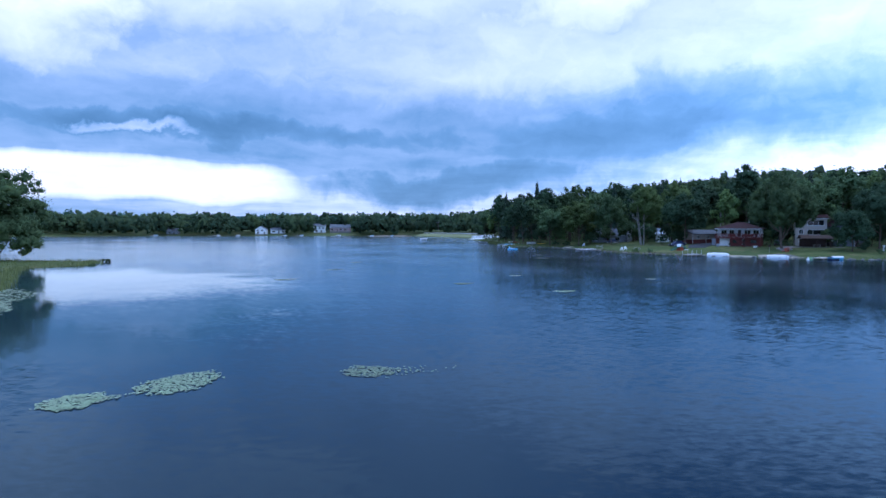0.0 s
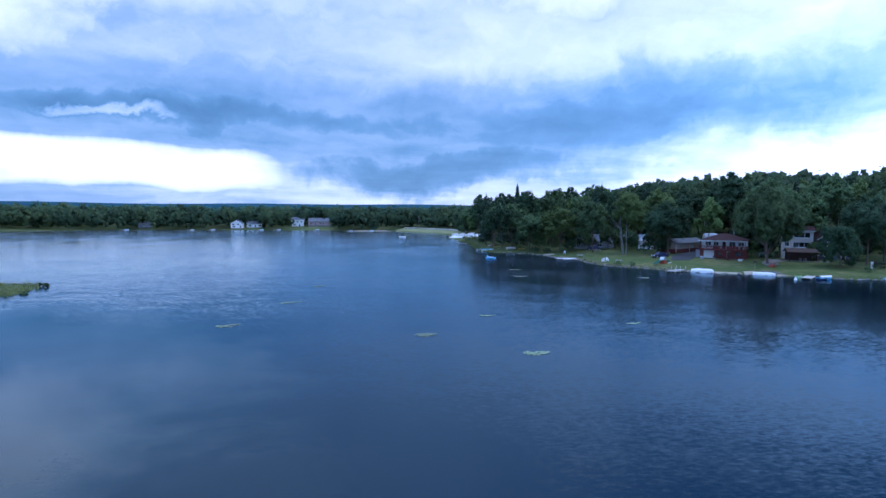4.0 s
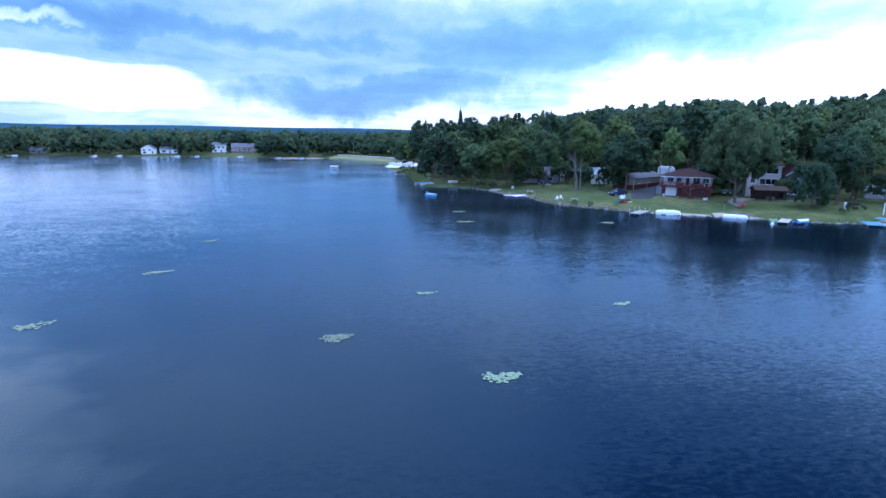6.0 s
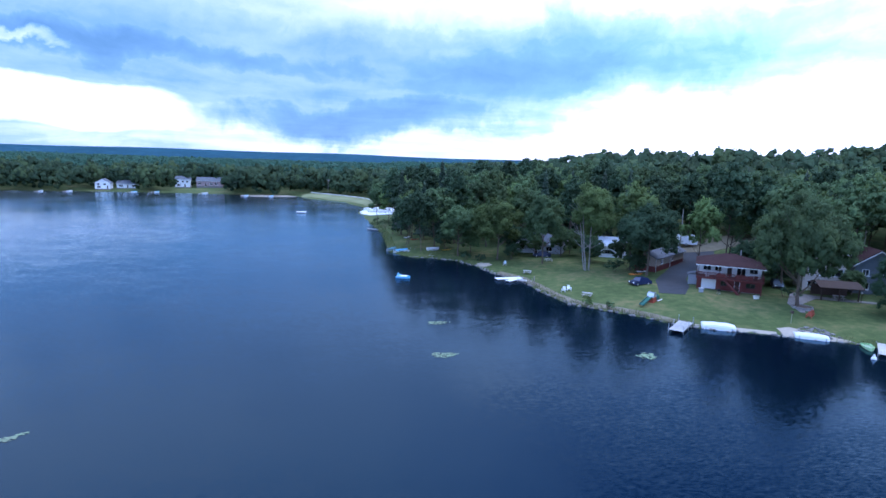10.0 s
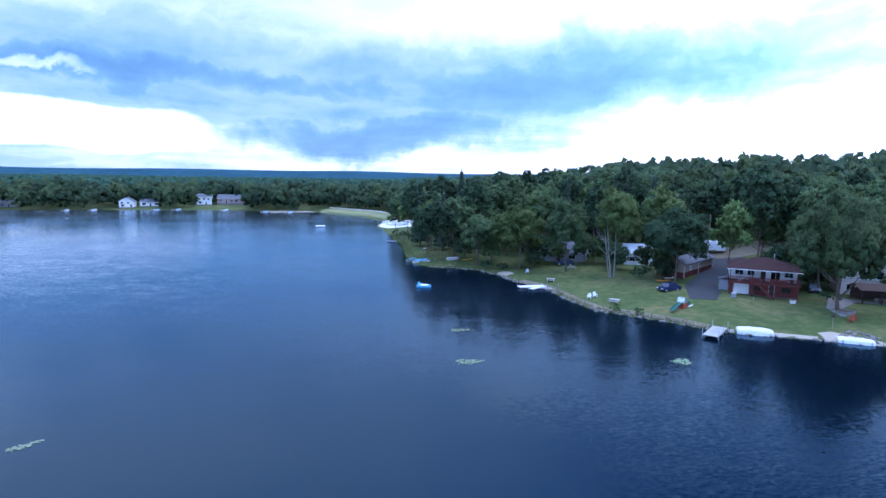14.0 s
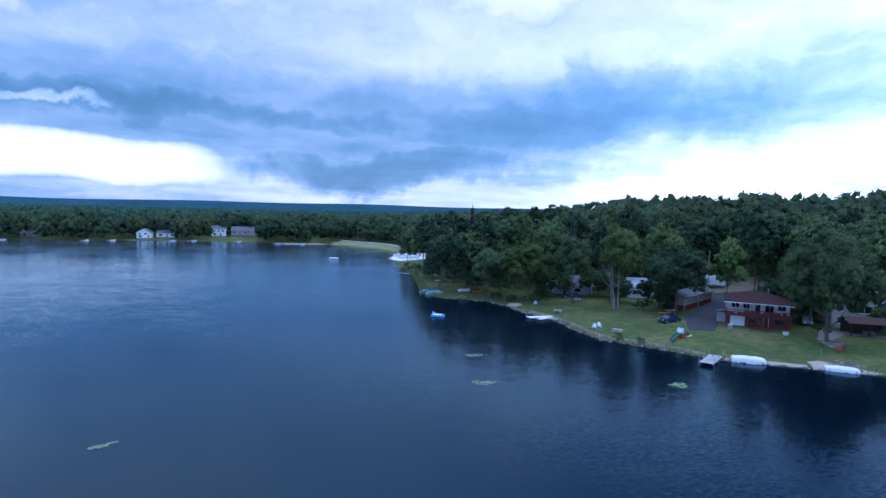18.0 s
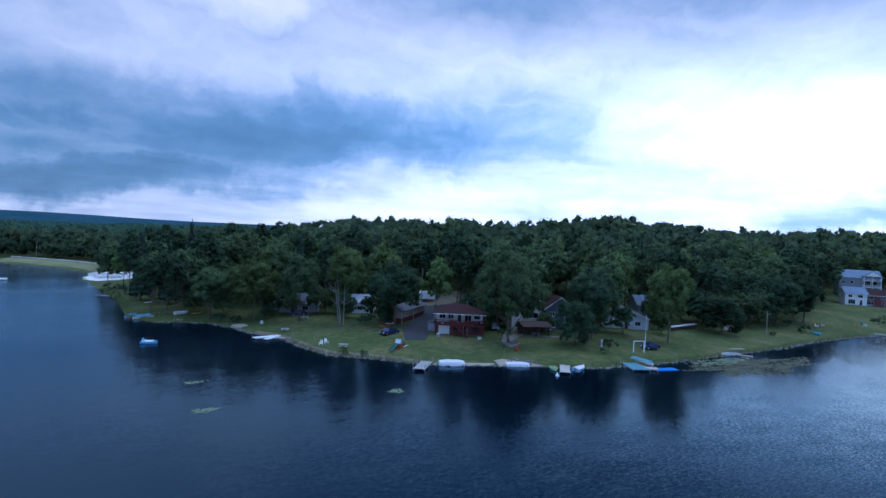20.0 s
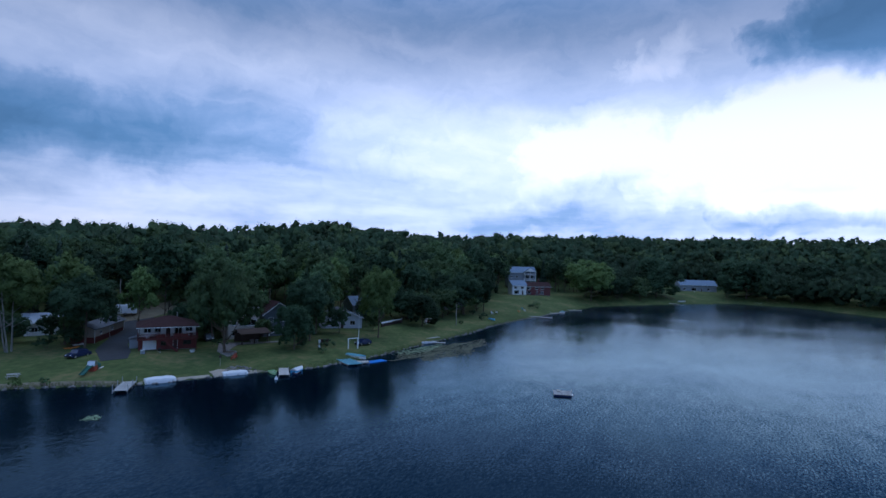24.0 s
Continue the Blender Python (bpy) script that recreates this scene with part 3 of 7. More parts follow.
def kind_of_tree(seed, width, low, high, style, leaf, n=34, per=60, size=0.34, bark=BARK, r=0.28, stems=1):
    crown, _ = crown_mesh("crown", seed, n, per, size, width, low, high, style, leaf)
    return limb_mesh("trunk", seed, low + (high - low) * 0.55, r, width * 0.26, low * 0.8, bark, stems), crown


def spruce(seed, height, width, leaf=None):
    """Tiers of drooping needle sprays round a straight trunk."""
    rng = np.random.default_rng(seed)
    n = 900
    t = rng.uniform(0, 1, n) ** 0.8
    z = height * (1 - 0.9 * t)
    rad = width / 2 * (0.06 + 0.94 * t) * (0.7 + 0.3 * np.abs(np.sin(z * 2.4))) * rng.uniform(0.55, 1.05, n)
    a = rng.uniform(0, 6.283, n)
    c = np.stack([np.cos(a) * rad, np.sin(a) * rad, z - rad * 0.25], 1)
    v, q = clump_quads(rng, c, np.full(n, 0.2), 2, 0.42, 0.6)
    k = 9
    cv, cf = [], []
    for i in range(6):
        z0, w = height * (0.12 + 0.14 * i), width * 0.4 * (1 - i / 6.5)
        base = len(cv)
        cv += [(math.cos(6.283 * j / k) * w, math.sin(6.283 * j / k) * w, z0) for j in range(k)] + [(0, 0, z0 + height * 0.26)]
        cf += [(base + j, base + (j + 1) % k, base + k) for j in range(k)]
    crown = mesh_np("crown", np.concatenate([v, np.array(cv)]), np.concatenate([tris_of(q), np.array(cf) + len(v)]), leaf or NEEDLE)
    return mesh_of("trunk", Geo().rod((0, 0, -0.4), (0, 0, height * 0.96), 0.22, 0.03), BARK), crown


def plant(name, meshes, x, y, turn, sx, sz, label, group="", category="tree", z=None):
    ob = thing(name, label, category, Matrix.LocRotScale((x, y, gz(x, y) - 0.05 if z is None else z), Euler((0, 0, turn)), (sx, sx, sz)), group)
    part("trunk", meshes[0], None, ob)
    part("crown", meshes[1], None, ob)
    return ob


# shade trees of the lawns
MAPLE_A = kind_of_tree(11, 13, 3.0, 15, "round", LEAF, 330, 60, 0.17, r=0.32)
MAPLE_B = kind_of_tree(12, 12, 2.6, 15, "spread", LEAF_LIGHT, 320, 60, 0.17, r=0.3)
MAPLE_C = kind_of_tree(13, 13, 3.4, 15, "round", LEAF_DARK, 330, 60, 0.17, r=0.34)
BUSHY = kind_of_tree(18, 13, -1.8, 14, "round", LEAF_DARK, 340, 60, 0.17, r=0.3)
SILVER = kind_of_tree(14, 11, 5.5, 18, "tall", LEAF_LIGHT, 280, 60, 0.17, bark=BIRCH, r=0.2, stems=3)
BIG = kind_of_tree(15, 19, 2.4, 19.5, "round", LEAF, 520, 70, 0.18, r=0.46)
WILLOW = kind_of_tree(16, 14, 1.0, 15, "spread", LEAF_LIGHT, 260, 40, 0.25)
plant("maple_tree", MAPLE_A, 32.4, 189.5, 0.3, 0.92, 0.88, "rounded light green maple on the lawn by the water")
plant("maple_tree", MAPLE_B, 41.0, 182.0, 1.3, 1.05, 1.0, "rounded light green maple beside the lake lawn")
plant("maple_tree", MAPLE_A, 50.0, 174.0, 2.1, 0.85, 1.1, "green maple with a single bare trunk on the lawn")
plant("silver_maple_tree", SILVER, 57.5, 165.0, 0.7, 1.15, 1.07, "tall pale-trunked tree cluster with several stems")
plant("maple_tree", MAPLE_C, 66.9, 157.0, 0.2, 1.05, 0.98, "dark green maple beside the driveway")
plant("shade_tree", BIG, 81.6, 133.0, 0.6, 0.74, 0.98, "very large spreading shade tree in a ringed bed")
plant("maple_tree", BUSHY, 94.0, 125.8, 2.6, 0.68, 0.76, "dense dark green tree with low branches near the shore")
plant("maple_tree", MAPLE_C, 103.0, 129.4, 0.9, 0.95, 1.06, "tall dark green maple beside the slate cottage")
plant("maple_tree", MAPLE_B, 120.3, 121.8, 1.0, 0.85, 1.22, "tall green lawn tree with a thin trunk")
plant("maple_tree", BUSHY, 146.4, 124.0, 2.0, 0.9, 0.75, "low rounded green tree on the lawn")
plant("maple_tree", MAPLE_C, 198.0, 127.0, 0.5, 0.95, 1.1, "tall dark green tree on the east lawn")
plant("maple_tree", MAPLE_C, 184.0, 128.5, 1.5, 1.0, 1.05, "tall dark green tree on the east lawn")
plant("willow_tree", WILLOW, 288.5, 107.4, 0.2, 1.7, 1.45, "broad grey-green willow at the head of the bay")
plant("maple_tree", BUSHY, 344.7, 83.2, 0.9, 2.2, 1.75, "very broad dark tree on the far lawn")
plant("maple_tree", BUSHY, 383.0, 2.6, 0.4, 2.1, 1.65, "very broad dark tree on the wooded bay shore")
plant("maple_tree", BUSHY, 381.3, 36.7, 1.9, 2.4, 1.75, "very broad dark tree at the bay's end")
POINT = kind_of_tree(17, 18, -7.0, 19, "round", LEAF, 330, 60, 0.2, r=0.4)
plant("maple_tree", POINT, -89.5, 95.5, 1.5, 1.05, 1.08, "large overhanging green tree on the grassy point")

# low trees that half hide the cottages
UNDER = [kind_of_tree(61, 8, 0.6, 8, "round", LEAF_DARK, 150, 26, 0.2, r=0.14), kind_of_tree(62, 7, 0.5, 7, "round", LEAF, 150, 26, 0.2, r=0.14)]
ru = random.Random(3)
for k, (x, y, s) in enumerate([(46.0, 186.0, 1.0), (51.5, 185.0, 0.8), (44.5, 181.5, 0.6), (57.0, 181.0, 1.0), (61.5, 173.5, 0.8), (62.5, 180.0, 1.0), (67.5, 170.0, 0.75), (76.0, 174.5, 1.0), (74.0, 169.5, 0.8), (36.0, 192.0, 0.9), (30.0, 197.0, 0.9), (97.5, 139.0, 0.7), (108.5, 139.5, 0.9), (113.5, 136.0, 0.9), (116.0, 131.0, 0.8), (127.5, 128.5, 0.7), (131.5, 134.0, 0.7), (139.5, 137.0, 1.0), (145.0, 143.0, 1.0), (155.0, 141.0, 1.1)] + [(163.5, 138.0, 1.1), (170.0, 135.0, 1.0), (181.0, 135.0, 1.0), (188.0, 136.0, 0.8), (196.0, 135.0, 1.1), (206.0, 134.0, 1.1), (215.0, 137.0, 1.2), (226.0, 141.0, 1.2), (236.0, 144.0, 1.3), (246.0, 147.0, 1.2), (159.0, 133.0, 0.9), (168.0, 128.5, 1.5), (176.0, 131.0, 1.7), (186.0, 130.0, 1.6), (196.0, 129.0, 1.5), (160.0, 130.5, 1.5), (146.0, 131.5, 1.3), (154.0, 134.0, 1.6), (88.5, 146.5, 0.9), (85.0, 146.5, 0.7), (86.0, 150.5, 1.0), (67.6, 162.6, 0.85), (66.2, 160.2, 0.6)]):
    plant("understorey_tree", UNDER[k % 2], x, y, ru.uniform(0, 6.28), s * 1.05, s * ru.uniform(0.85, 1.1), "low bushy green tree between the houses", "low trees between the houses")

# the woods behind the houses
WOOD = [kind_of_tree(30 + k, w, lo, hi, st, lf, 150, 17, 0.30, r=0.22) for k, (w, lo, hi, st, lf) in enumerate([
    (10, 4, 17, "tall", LEAF), (11, 3.5, 16, "round", LEAF_DARK), (9, 5, 18, "tall", LEAF_DARK), (12, 3, 15, "spread", LEAF), (10, 3, 16, "round", LEAF_LIGHT), (11, 4, 18, "round", LEAF)])]
SPRUCES = [spruce(50, 18, 6.5), spruce(51, 21, 7.0)]
CLEAR = [(12, 290, 8), (14, 280, 6), (16, 300, 8), (83, 170, 7), (86, 175, 7), (16, 322, 16), (76, 148, 11), (72, 160, 6), (79, 168, 6), (86, 176, 8), (70, 172, 9), (52, 181, 8), (104, 141, 9), (128, 136, 10), (140, 132, 9), (150, 131, 7), (168, 130, 10), (266, 136, 13), (280, 128, 13), (292, 148, 12), (276, 142, 12), (286, 136, 12), (300, 140, 9), (64, 148, 9), (92, 136, 8), (96, 178, 9), (105, 172, 7), (116, 150, 7), (151, 150, 8), (165, 146, 7), (181, 140, 8)]
rw = random.Random(7)
placed = []
for k in range(9000):
    x, y = rw.uniform(12, 330), rw.uniform(85, 330)
    near = min(1.0, max(0.0, (x - 12) / 200))
    d = float(shore_dist(np.array([x]), np.array([y]))[0])
    lawn = np.interp(x, [10, 16, 30, 45, 60, 110, 160, 215, 260, 300], [1.5, 3, 8, 17, 25, 24, 24, 30, 40, 30])
    if d < lawn or d > 72 or any((x - a) ** 2 + (y - b) ** 2 < c * c for a, b, c in CLEAR):
        continue
    if any((x - a) ** 2 + (y - b) ** 2 < 5.6 ** 2 for a, b in placed):
        continue
    placed.append((x, y))
    if len(placed) > 320:
        break
for x, y in placed:
    pick = rw.random()
    if pick < 0.07 or (x < 30 and y > 205 and pick < 0.3):
        plant("spruce_tree", SPRUCES[rw.randrange(2)], x, y, rw.uniform(0, 6.28), rw.uniform(0.8, 1.1), rw.uniform(0.8, 1.08), "dark green spruce among broadleaf woods", "wood behind the houses")
    else:
        s = rw.uniform(0.8, 1.25)
        tall = float(np.interp(x, [40, 70, 92, 104, 160, 185], [1.05, 1.1, 1.12, 1.2, 1.2, 1.05]))
        plant("broadleaf_tree", WOOD[rw.randrange(6)], x, y, rw.uniform(0, 6.28), s, max(0.85, s * 0.6 + 0.4) * tall * rw.uniform(0.93, 1.05), "dense green broadleaf tree of the lakeside wood", "wood behind the houses")

# trees along the bay's end
for x, y, s in [(300, 101, 0.8), (308, 98, 1.0), (316, 97, 1.1), (318, 88, 0.8), (328, 90, 1.1), (334, 82, 0.9), (352, 84, 1.2), (378, 47, 0.9), (376, 26, 1.0), (373, 14, 1.1), (378, -6, 1.2), (366, -8, 1.0), (356, -16, 1.1), (346, -22, 1.1), (360, -30, 1.2), (296, 112, 0.9), (306, 110, 1.0), (322, 104, 1.2), (338, 96, 1.1)]:
    plant("broadleaf_tree", UNDER[rw.randrange(2)], x, y, rw.uniform(0, 6.28), s * 1.7, s * 1.6, "bushy dark green tree along the bay shore", "trees round the bay")


def woods(name, label, spots, per, clumps, size, material, seed):
    """A far wood in one mesh: crowns of leaf sprays over small cores."""
    rng = np.random.default_rng(seed)
    vs, fs, ns, n0 = [], [], [], 0
    for x, y, z, w, h in spots:
        c, r, u = far_points(rng, clumps, w, h)
        c = c + np.array([x, y, z])
        v1, q1, n1 = clump_quads(rng, c, r * 1.15, per, size, 0.35, u, 0.95, 0.08)
        j = rng.uniform(0.55, 0.85, (clumps, 6, 1))
        v2, n2 = turned_cores(rng, c, r, j)
        f2 = (OCT_F[None] + 6 * np.arange(clumps)[:, None, None]).reshape(-1, 3)
        vs += [v1, v2]
        ns += [n1, n2 * 0.35 + np.repeat(u, 6, 0) * 0.8 + np.array([0, 0, 0.2])]
        fs += [tris_of(q1) + n0, f2 + n0 + len(v1)]
        n0 += len(v1) + len(v2)
    return tagged(new(name, mesh_np(name, np.concatenate(vs), np.concatenate(fs), material, True, np.concatenate(ns))), label, "wood", kind="stuff")


def scatter(seed, n, x0, x1, y0, y1, gap, test, height, least=0.84):
    rng = np.random.default_rng(seed)
    X, Y = rng.uniform(x0, x1, n), rng.uniform(y0, y1, n)
    D, Z = shore_dist(X, Y), ground_z(X, Y)
    keep, cells = [], set()
    for x, y, d, z in zip(X, Y, D, Z):
        cell = (int(x // gap), int(y // gap))
        if cell in cells or not test(x, y, d):
            continue
        cells.add(cell)
        h = height * rng.uniform(least, 1.12)
        keep.append((x, y, z - 0.3, h * rng.uniform(0.68, 0.9), h))
    return keep


hill = scatter(1, 16000, 20, 720, -260, 520, 8.0, lambda x, y, d: 70 < d < 170 and not (x < 60 and y > 380), 18)
woods("hillside_wood", "dense dark green broadleaf wood covering the hill", hill[::2], 10, 26, 0.44, LEAF_DARK, 3)
woods("hillside_wood", "mid green broadleaf crowns scattered over the hill", hill[1::4], 10, 26, 0.44, LEAF_MID, 13)
woods("hillside_wood", "light green broadleaf crowns scattered over the hill", hill[3::4], 10, 26, 0.44, LEAF, 23)
bay = scatter(2, 5000, 285, 640, -160, 160, 8.5, lambda x, y, d: (16 if y > 30 else 4) < d < 72 and not (x < 408 and 45 < y < 95) and not (x < 335 and y > 112), 16)
woods("bay_wood", "dark green trees closing the head of the bay", bay, 10, 26, 0.44, LEAF_DARK, 4)
north = scatter(5, 12000, -420, 120, 330, 760, 8.5, lambda x, y, d: 2 < d < 84 and (d > 14 or (int(x * 0.13) % 5 != 0)) and not (-45 < x < 14 and d < 22) and all((x - a) ** 2 + (y - b) ** 2 > c * c for a, b, c in [(-168, 448, 11), (-157, 455, 11), (-124, 473, 11), (-108, 478, 13), (-101, 464, 13), (-117, 462, 12), (-97, 449, 12), (-103, 477, 13), (-112, 450, 9), (-150, 448, 9)]), 17.5, 0.55)
for k, leaf in enumerate((LEAF, LEAF_DARK, LEAF_MID)):
    woods("far_shore_wood", "green broadleaf trees lining the far shore", north[k::3], 8, 28, 0.48, leaf, 6 + 10 * k)


# ---- surfaces of built things ----
WHITE = mat("white_paint", (0.80, 0.81, 0.82), 0.55, vary=0.1, grain=2.5, spots=0.12)
CANVAS = mat("white_canvas", (0.66, 0.67, 0.69), 0.6, vary=0.08, grain=3, bump=0.03)
RED = mat("red_boards", (0.135, 0.034, 0.031), 0.7, vary=0.25, grain=3, spots=0.3)
BRICK_RED = mat("red_siding", (0.16, 0.055, 0.055), 0.75, vary=0.25, grain=3)
BROWN_ROOF = mat("brown_shingles", (0.050, 0.026, 0.026), 0.85, vary=0.3, grain=5, bump=0.03, spots=0.3, spec=0.1)
GREY_ROOF = mat("grey_shingles", (0.14, 0.15, 0.17), 0.85, vary=0.25, grain=5, bump=0.03, spots=0.3, spec=0.1)
BLUE_ROOF = mat("blue_grey_shingles", (0.16, 0.22, 0.30), 0.8, vary=0.2, grain=5, bump=0.03)
PALE_ROOF = mat("pale_metal_roof", (0.50, 0.54, 0.60), 0.45, vary=0.12, grain=2.0)
CREAM = mat("cream_siding", (0.52, 0.46, 0.40), 0.7, vary=0.12, grain=2.5)
BEIGE = mat("beige_siding", (0.42, 0.34, 0.28), 0.7, vary=0.15, grain=2.5)
GREY_SIDING = mat("grey_siding", (0.30, 0.33, 0.37), 0.7, vary=0.15, grain=2.5)
SLATE_SIDING = mat("slate_siding", (0.12, 0.14, 0.16), 0.7, vary=0.2, grain=2.5)
PINK = mat("faded_pink_siding", (0.42, 0.30, 0.30), 0.75, vary=0.15, grain=2)
DARK_WOOD = mat("dark_stained_wood", (0.060, 0.038, 0.032), 0.75, vary=0.3, grain=5)
PLANK = mat("weathered_planks", (0.36, 0.35, 0.34), 0.75, vary=0.25, grain=5, bump=0.01, each=0.25)
TAN = mat("pale_planks", (0.46, 0.43, 0.39), 0.75, vary=0.2, grain=5, each=0.2)
STEEL = mat("galvanised_steel", (0.50, 0.52, 0.54), 0.35, metal=0.8, vary=0.15, grain=6)
POLE_WOOD = mat("weathered_pole", (0.30, 0.27, 0.24), 0.85, vary=0.3, grain=4)
ASPHALT = mat("asphalt", (0.045, 0.048, 0.056), 0.85, vary=0.3, grain=1.2, bump=0.02)
SAND = mat("sand", (0.36, 0.31, 0.25), 0.95, vary=0.25, grain=1.6, bump=0.03)
STONE = mat("shore_stone", (0.20, 0.19, 0.18), 0.85, vary=0.4, grain=2.5, bump=0.04, each=0.5)
EARTH = mat("bare_earth", (0.12, 0.085, 0.06), 0.95, vary=0.35, grain=1.5, bump=0.04)
PAVE = mat("stone_paving", (0.22, 0.20, 0.19), 0.85, vary=0.3, grain=1.8, bump=0.02)
TEAL = mat("teal_paint", (0.10, 0.27, 0.33), 0.5, vary=0.2, grain=3)
BLUE = mat("bright_blue_vinyl", (0.02, 0.20, 0.62), 0.45, vary=0.12, grain=3)
SKY_BLUE = mat("pale_blue_plastic", (0.16, 0.50, 0.75), 0.35, vary=0.12, grain=3)
NAVY = mat("navy_paint", (0.018, 0.028, 0.075), 0.25, vary=0.2, grain=4, spec=0.5)
BLACK = mat("black_rubber", (0.015, 0.015, 0.016), 0.7, vary=0.3, grain=8)
LIME = mat("lime_plastic", (0.36, 0.58, 0.30), 0.4, vary=0.12, grain=4)
ORANGE = mat("orange_plastic", (0.62, 0.20, 0.04), 0.4, vary=0.15, grain=4)
YELLOW = mat("yellow_plastic", (0.62, 0.40, 0.06), 0.4, vary=0.15, grain=4)
GREEN_PLASTIC = mat("dark_green_plastic", (0.02, 0.10, 0.075), 0.45, vary=0.2, grain=4)
TERRACOTTA = mat("terracotta_red", (0.33, 0.07, 0.04), 0.7, vary=0.25, grain=5)
PAD = mat("lily_pads", (0.165, 0.235, 0.125), 0.4, vary=0.3, grain=1.5, each=0.5, spec=0.5)
WEED = mat("brown_green_weed", (0.072, 0.078, 0.045), 0.7, vary=0.4, grain=1.5, each=0.6)
TURF = mat("long_turf", (0.17, 0.21, 0.055), 0.8, vary=0.35, grain=1.5, each=0.5, thin=0.4)
REED = mat("shore_reeds", (0.12, 0.14, 0.045), 0.8, vary=0.35, grain=1.5, each=0.6)


def glass_material():
    m = bpy.data.materials.new("window_glass")
    m.use_nodes = True
    b = m.node_tree.nodes["Principled BSDF"]
    b.inputs["Base Color"].default_value = (0.02, 0.025, 0.03, 1)
    b.inputs["Roughness"].default_value = 0.04
    b.inputs["Transmission Weight"].default_value = 0.35
    b.inputs["IOR"].default_value = 1.5
    return m


GLASS = glass_material()


def at(x, y, deg=0.0, z=None):
    return pose(x, y, gz(x, y) if z is None else z, 0, 0, deg)


# ---- houses ----
def wall_geo(length, height, thick, holes):
    """One wall along x, its outer face at y = 0, with openings (x, z, width, height) cut through it."""
    us = sorted({0.0, length, *[h[0] for h in holes], *[h[0] + h[2] for h in holes]})
    zs = sorted({0.0, height, *[h[1] for h in holes], *[h[1] + h[3] for h in holes]})
    full = [[not any(h[0] < us[i] + 1e-6 < h[0] + h[2] and h[1] < zs[k] + 1e-6 < h[1] + h[3] for h in holes) for k in range(len(zs) - 1)] for i in range(len(us) - 1)]
    g, nz = Geo(), len(zs)
    g.v = [(u, y, z) for y in (0.0, thick) for u in us for z in zs]
    n = len(us) * nz

    def solid_at(i, k):
        return 0 <= i < len(us) - 1 and 0 <= k < nz - 1 and full[i][k]
    for i in range(len(us) - 1):
        for k in range(nz - 1):
            if not full[i][k]:
                continue
            a, b, c, d = i * nz + k, (i + 1) * nz + k, (i + 1) * nz + k + 1, i * nz + k + 1
            g.f += [(a, b, c, d), (n + d, n + c, n + b, n + a)]
            for (p, q), (di, dk) in (((a, b), (0, -1)), ((b, c), (1, 0)), ((c, d), (0, 1)), ((d, a), (-1, 0))):
                if not solid_at(i + di, k + dk):
                    g.f.append((q, p, n + p, n + q))
    return g


def window(house, u, z, w, h, place, frame_mat, cols=2):
    """A framed window with panes and a sill; place carries wall coordinates into the house's."""
    def put(g):
        g.v = [place(p) for p in g.v]
        return g
    f = 0.07
    g = Geo().box(u, -0.03, z, u + f, 0.1, z + h).box(u + w - f, -0.03, z, u + w, 0.1, z + h)
    g.box(u + f, -0.03, z + h - f, u + w - f, 0.1, z + h).box(u + f, -0.03, z, u + w - f, 0.1, z + f)
    step = (w - 2 * f) / cols
    for k in range(1, cols):
        g.box(u + f + k * step - 0.025, -0.02, z + f, u + f + k * step + 0.025, 0.08, z + h - f)
    fr = part("window", put(g), frame_mat, house)
    for k in range(cols):
        part("pane", put(Geo().box(u + f + k * step + 0.025, 0.03, z + f, u + f + (k + 1) * step - 0.025, 0.045, z + h - f)), GLASS, fr)
    part("sill", put(Geo().box(u - 0.06, -0.10, z - 0.06, u + w + 0.06, 0.02, z - 0.004)), frame_mat, fr)


def door(house, u, z, w, h, place, leaf_mat, frame_mat, name="door"):
    def put(g):
        g.v = [place(p) for p in g.v]
        return g
    leaf = Geo().box(u + 0.06, 0.05, z, u + w - 0.06, 0.1, z + h - 0.06)
    rows = 4 if name == "garage_door" else 2
    for r in range(rows):
        zz = z + 0.1 + r * (h - 0.2) / rows
        for c in range(4 if name == "garage_door" else 1):
            uu = u + 0.14 + c * (w - 0.28) / (4 if name == "garage_door" else 1)
            ww = (w - 0.28) / (4 if name == "garage_door" else 1) - 0.06
            leaf.box(uu, 0.03, zz, uu + ww, 0.055, zz + (h - 0.2) / rows - 0.08)
    d = part(name, put(leaf), leaf_mat, house)
    g = Geo().box(u, -0.02, z, u + 0.06, 0.12, z + h).box(u + w - 0.06, -0.02, z, u + w, 0.12, z + h).box(u + 0.06, -0.02, z + h - 0.06, u + w - 0.06, 0.12, z + h)
    part("door_frame", put(g), frame_mat, d)
    if name == "door":
        part("handle", put(Geo().rod((u + w - 0.16, 0.0, z + 1.0), (u + w - 0.16, 0.06, z + 1.0), 0.03)), STEEL, d)


def gable_roof(L, D, z, rise, over, thick, along="x"):
    """Two slabs meeting in a ridge along x (or along y)."""
    h = thick
    if along == "x":
        prof = [(-over, z - over * rise / (D / 2)), (D / 2, z + rise), (D + over, z - over * rise / (D / 2)), (D + over, z + h - over * rise / (D / 2)), (D / 2, z + rise + h), (-over, z + h - over * rise / (D / 2))]
        return Geo().prism(prof, "x", -over, L + over)
    prof = [(-over, z - over * rise / (L / 2)), (L / 2, z + rise), (L + over, z - over * rise / (L / 2)), (L + over, z + h - over * rise / (L / 2)), (L / 2, z + rise + h), (-over, z + h - over * rise / (L / 2))]
    return Geo().prism(prof, "y", -over, D + over)


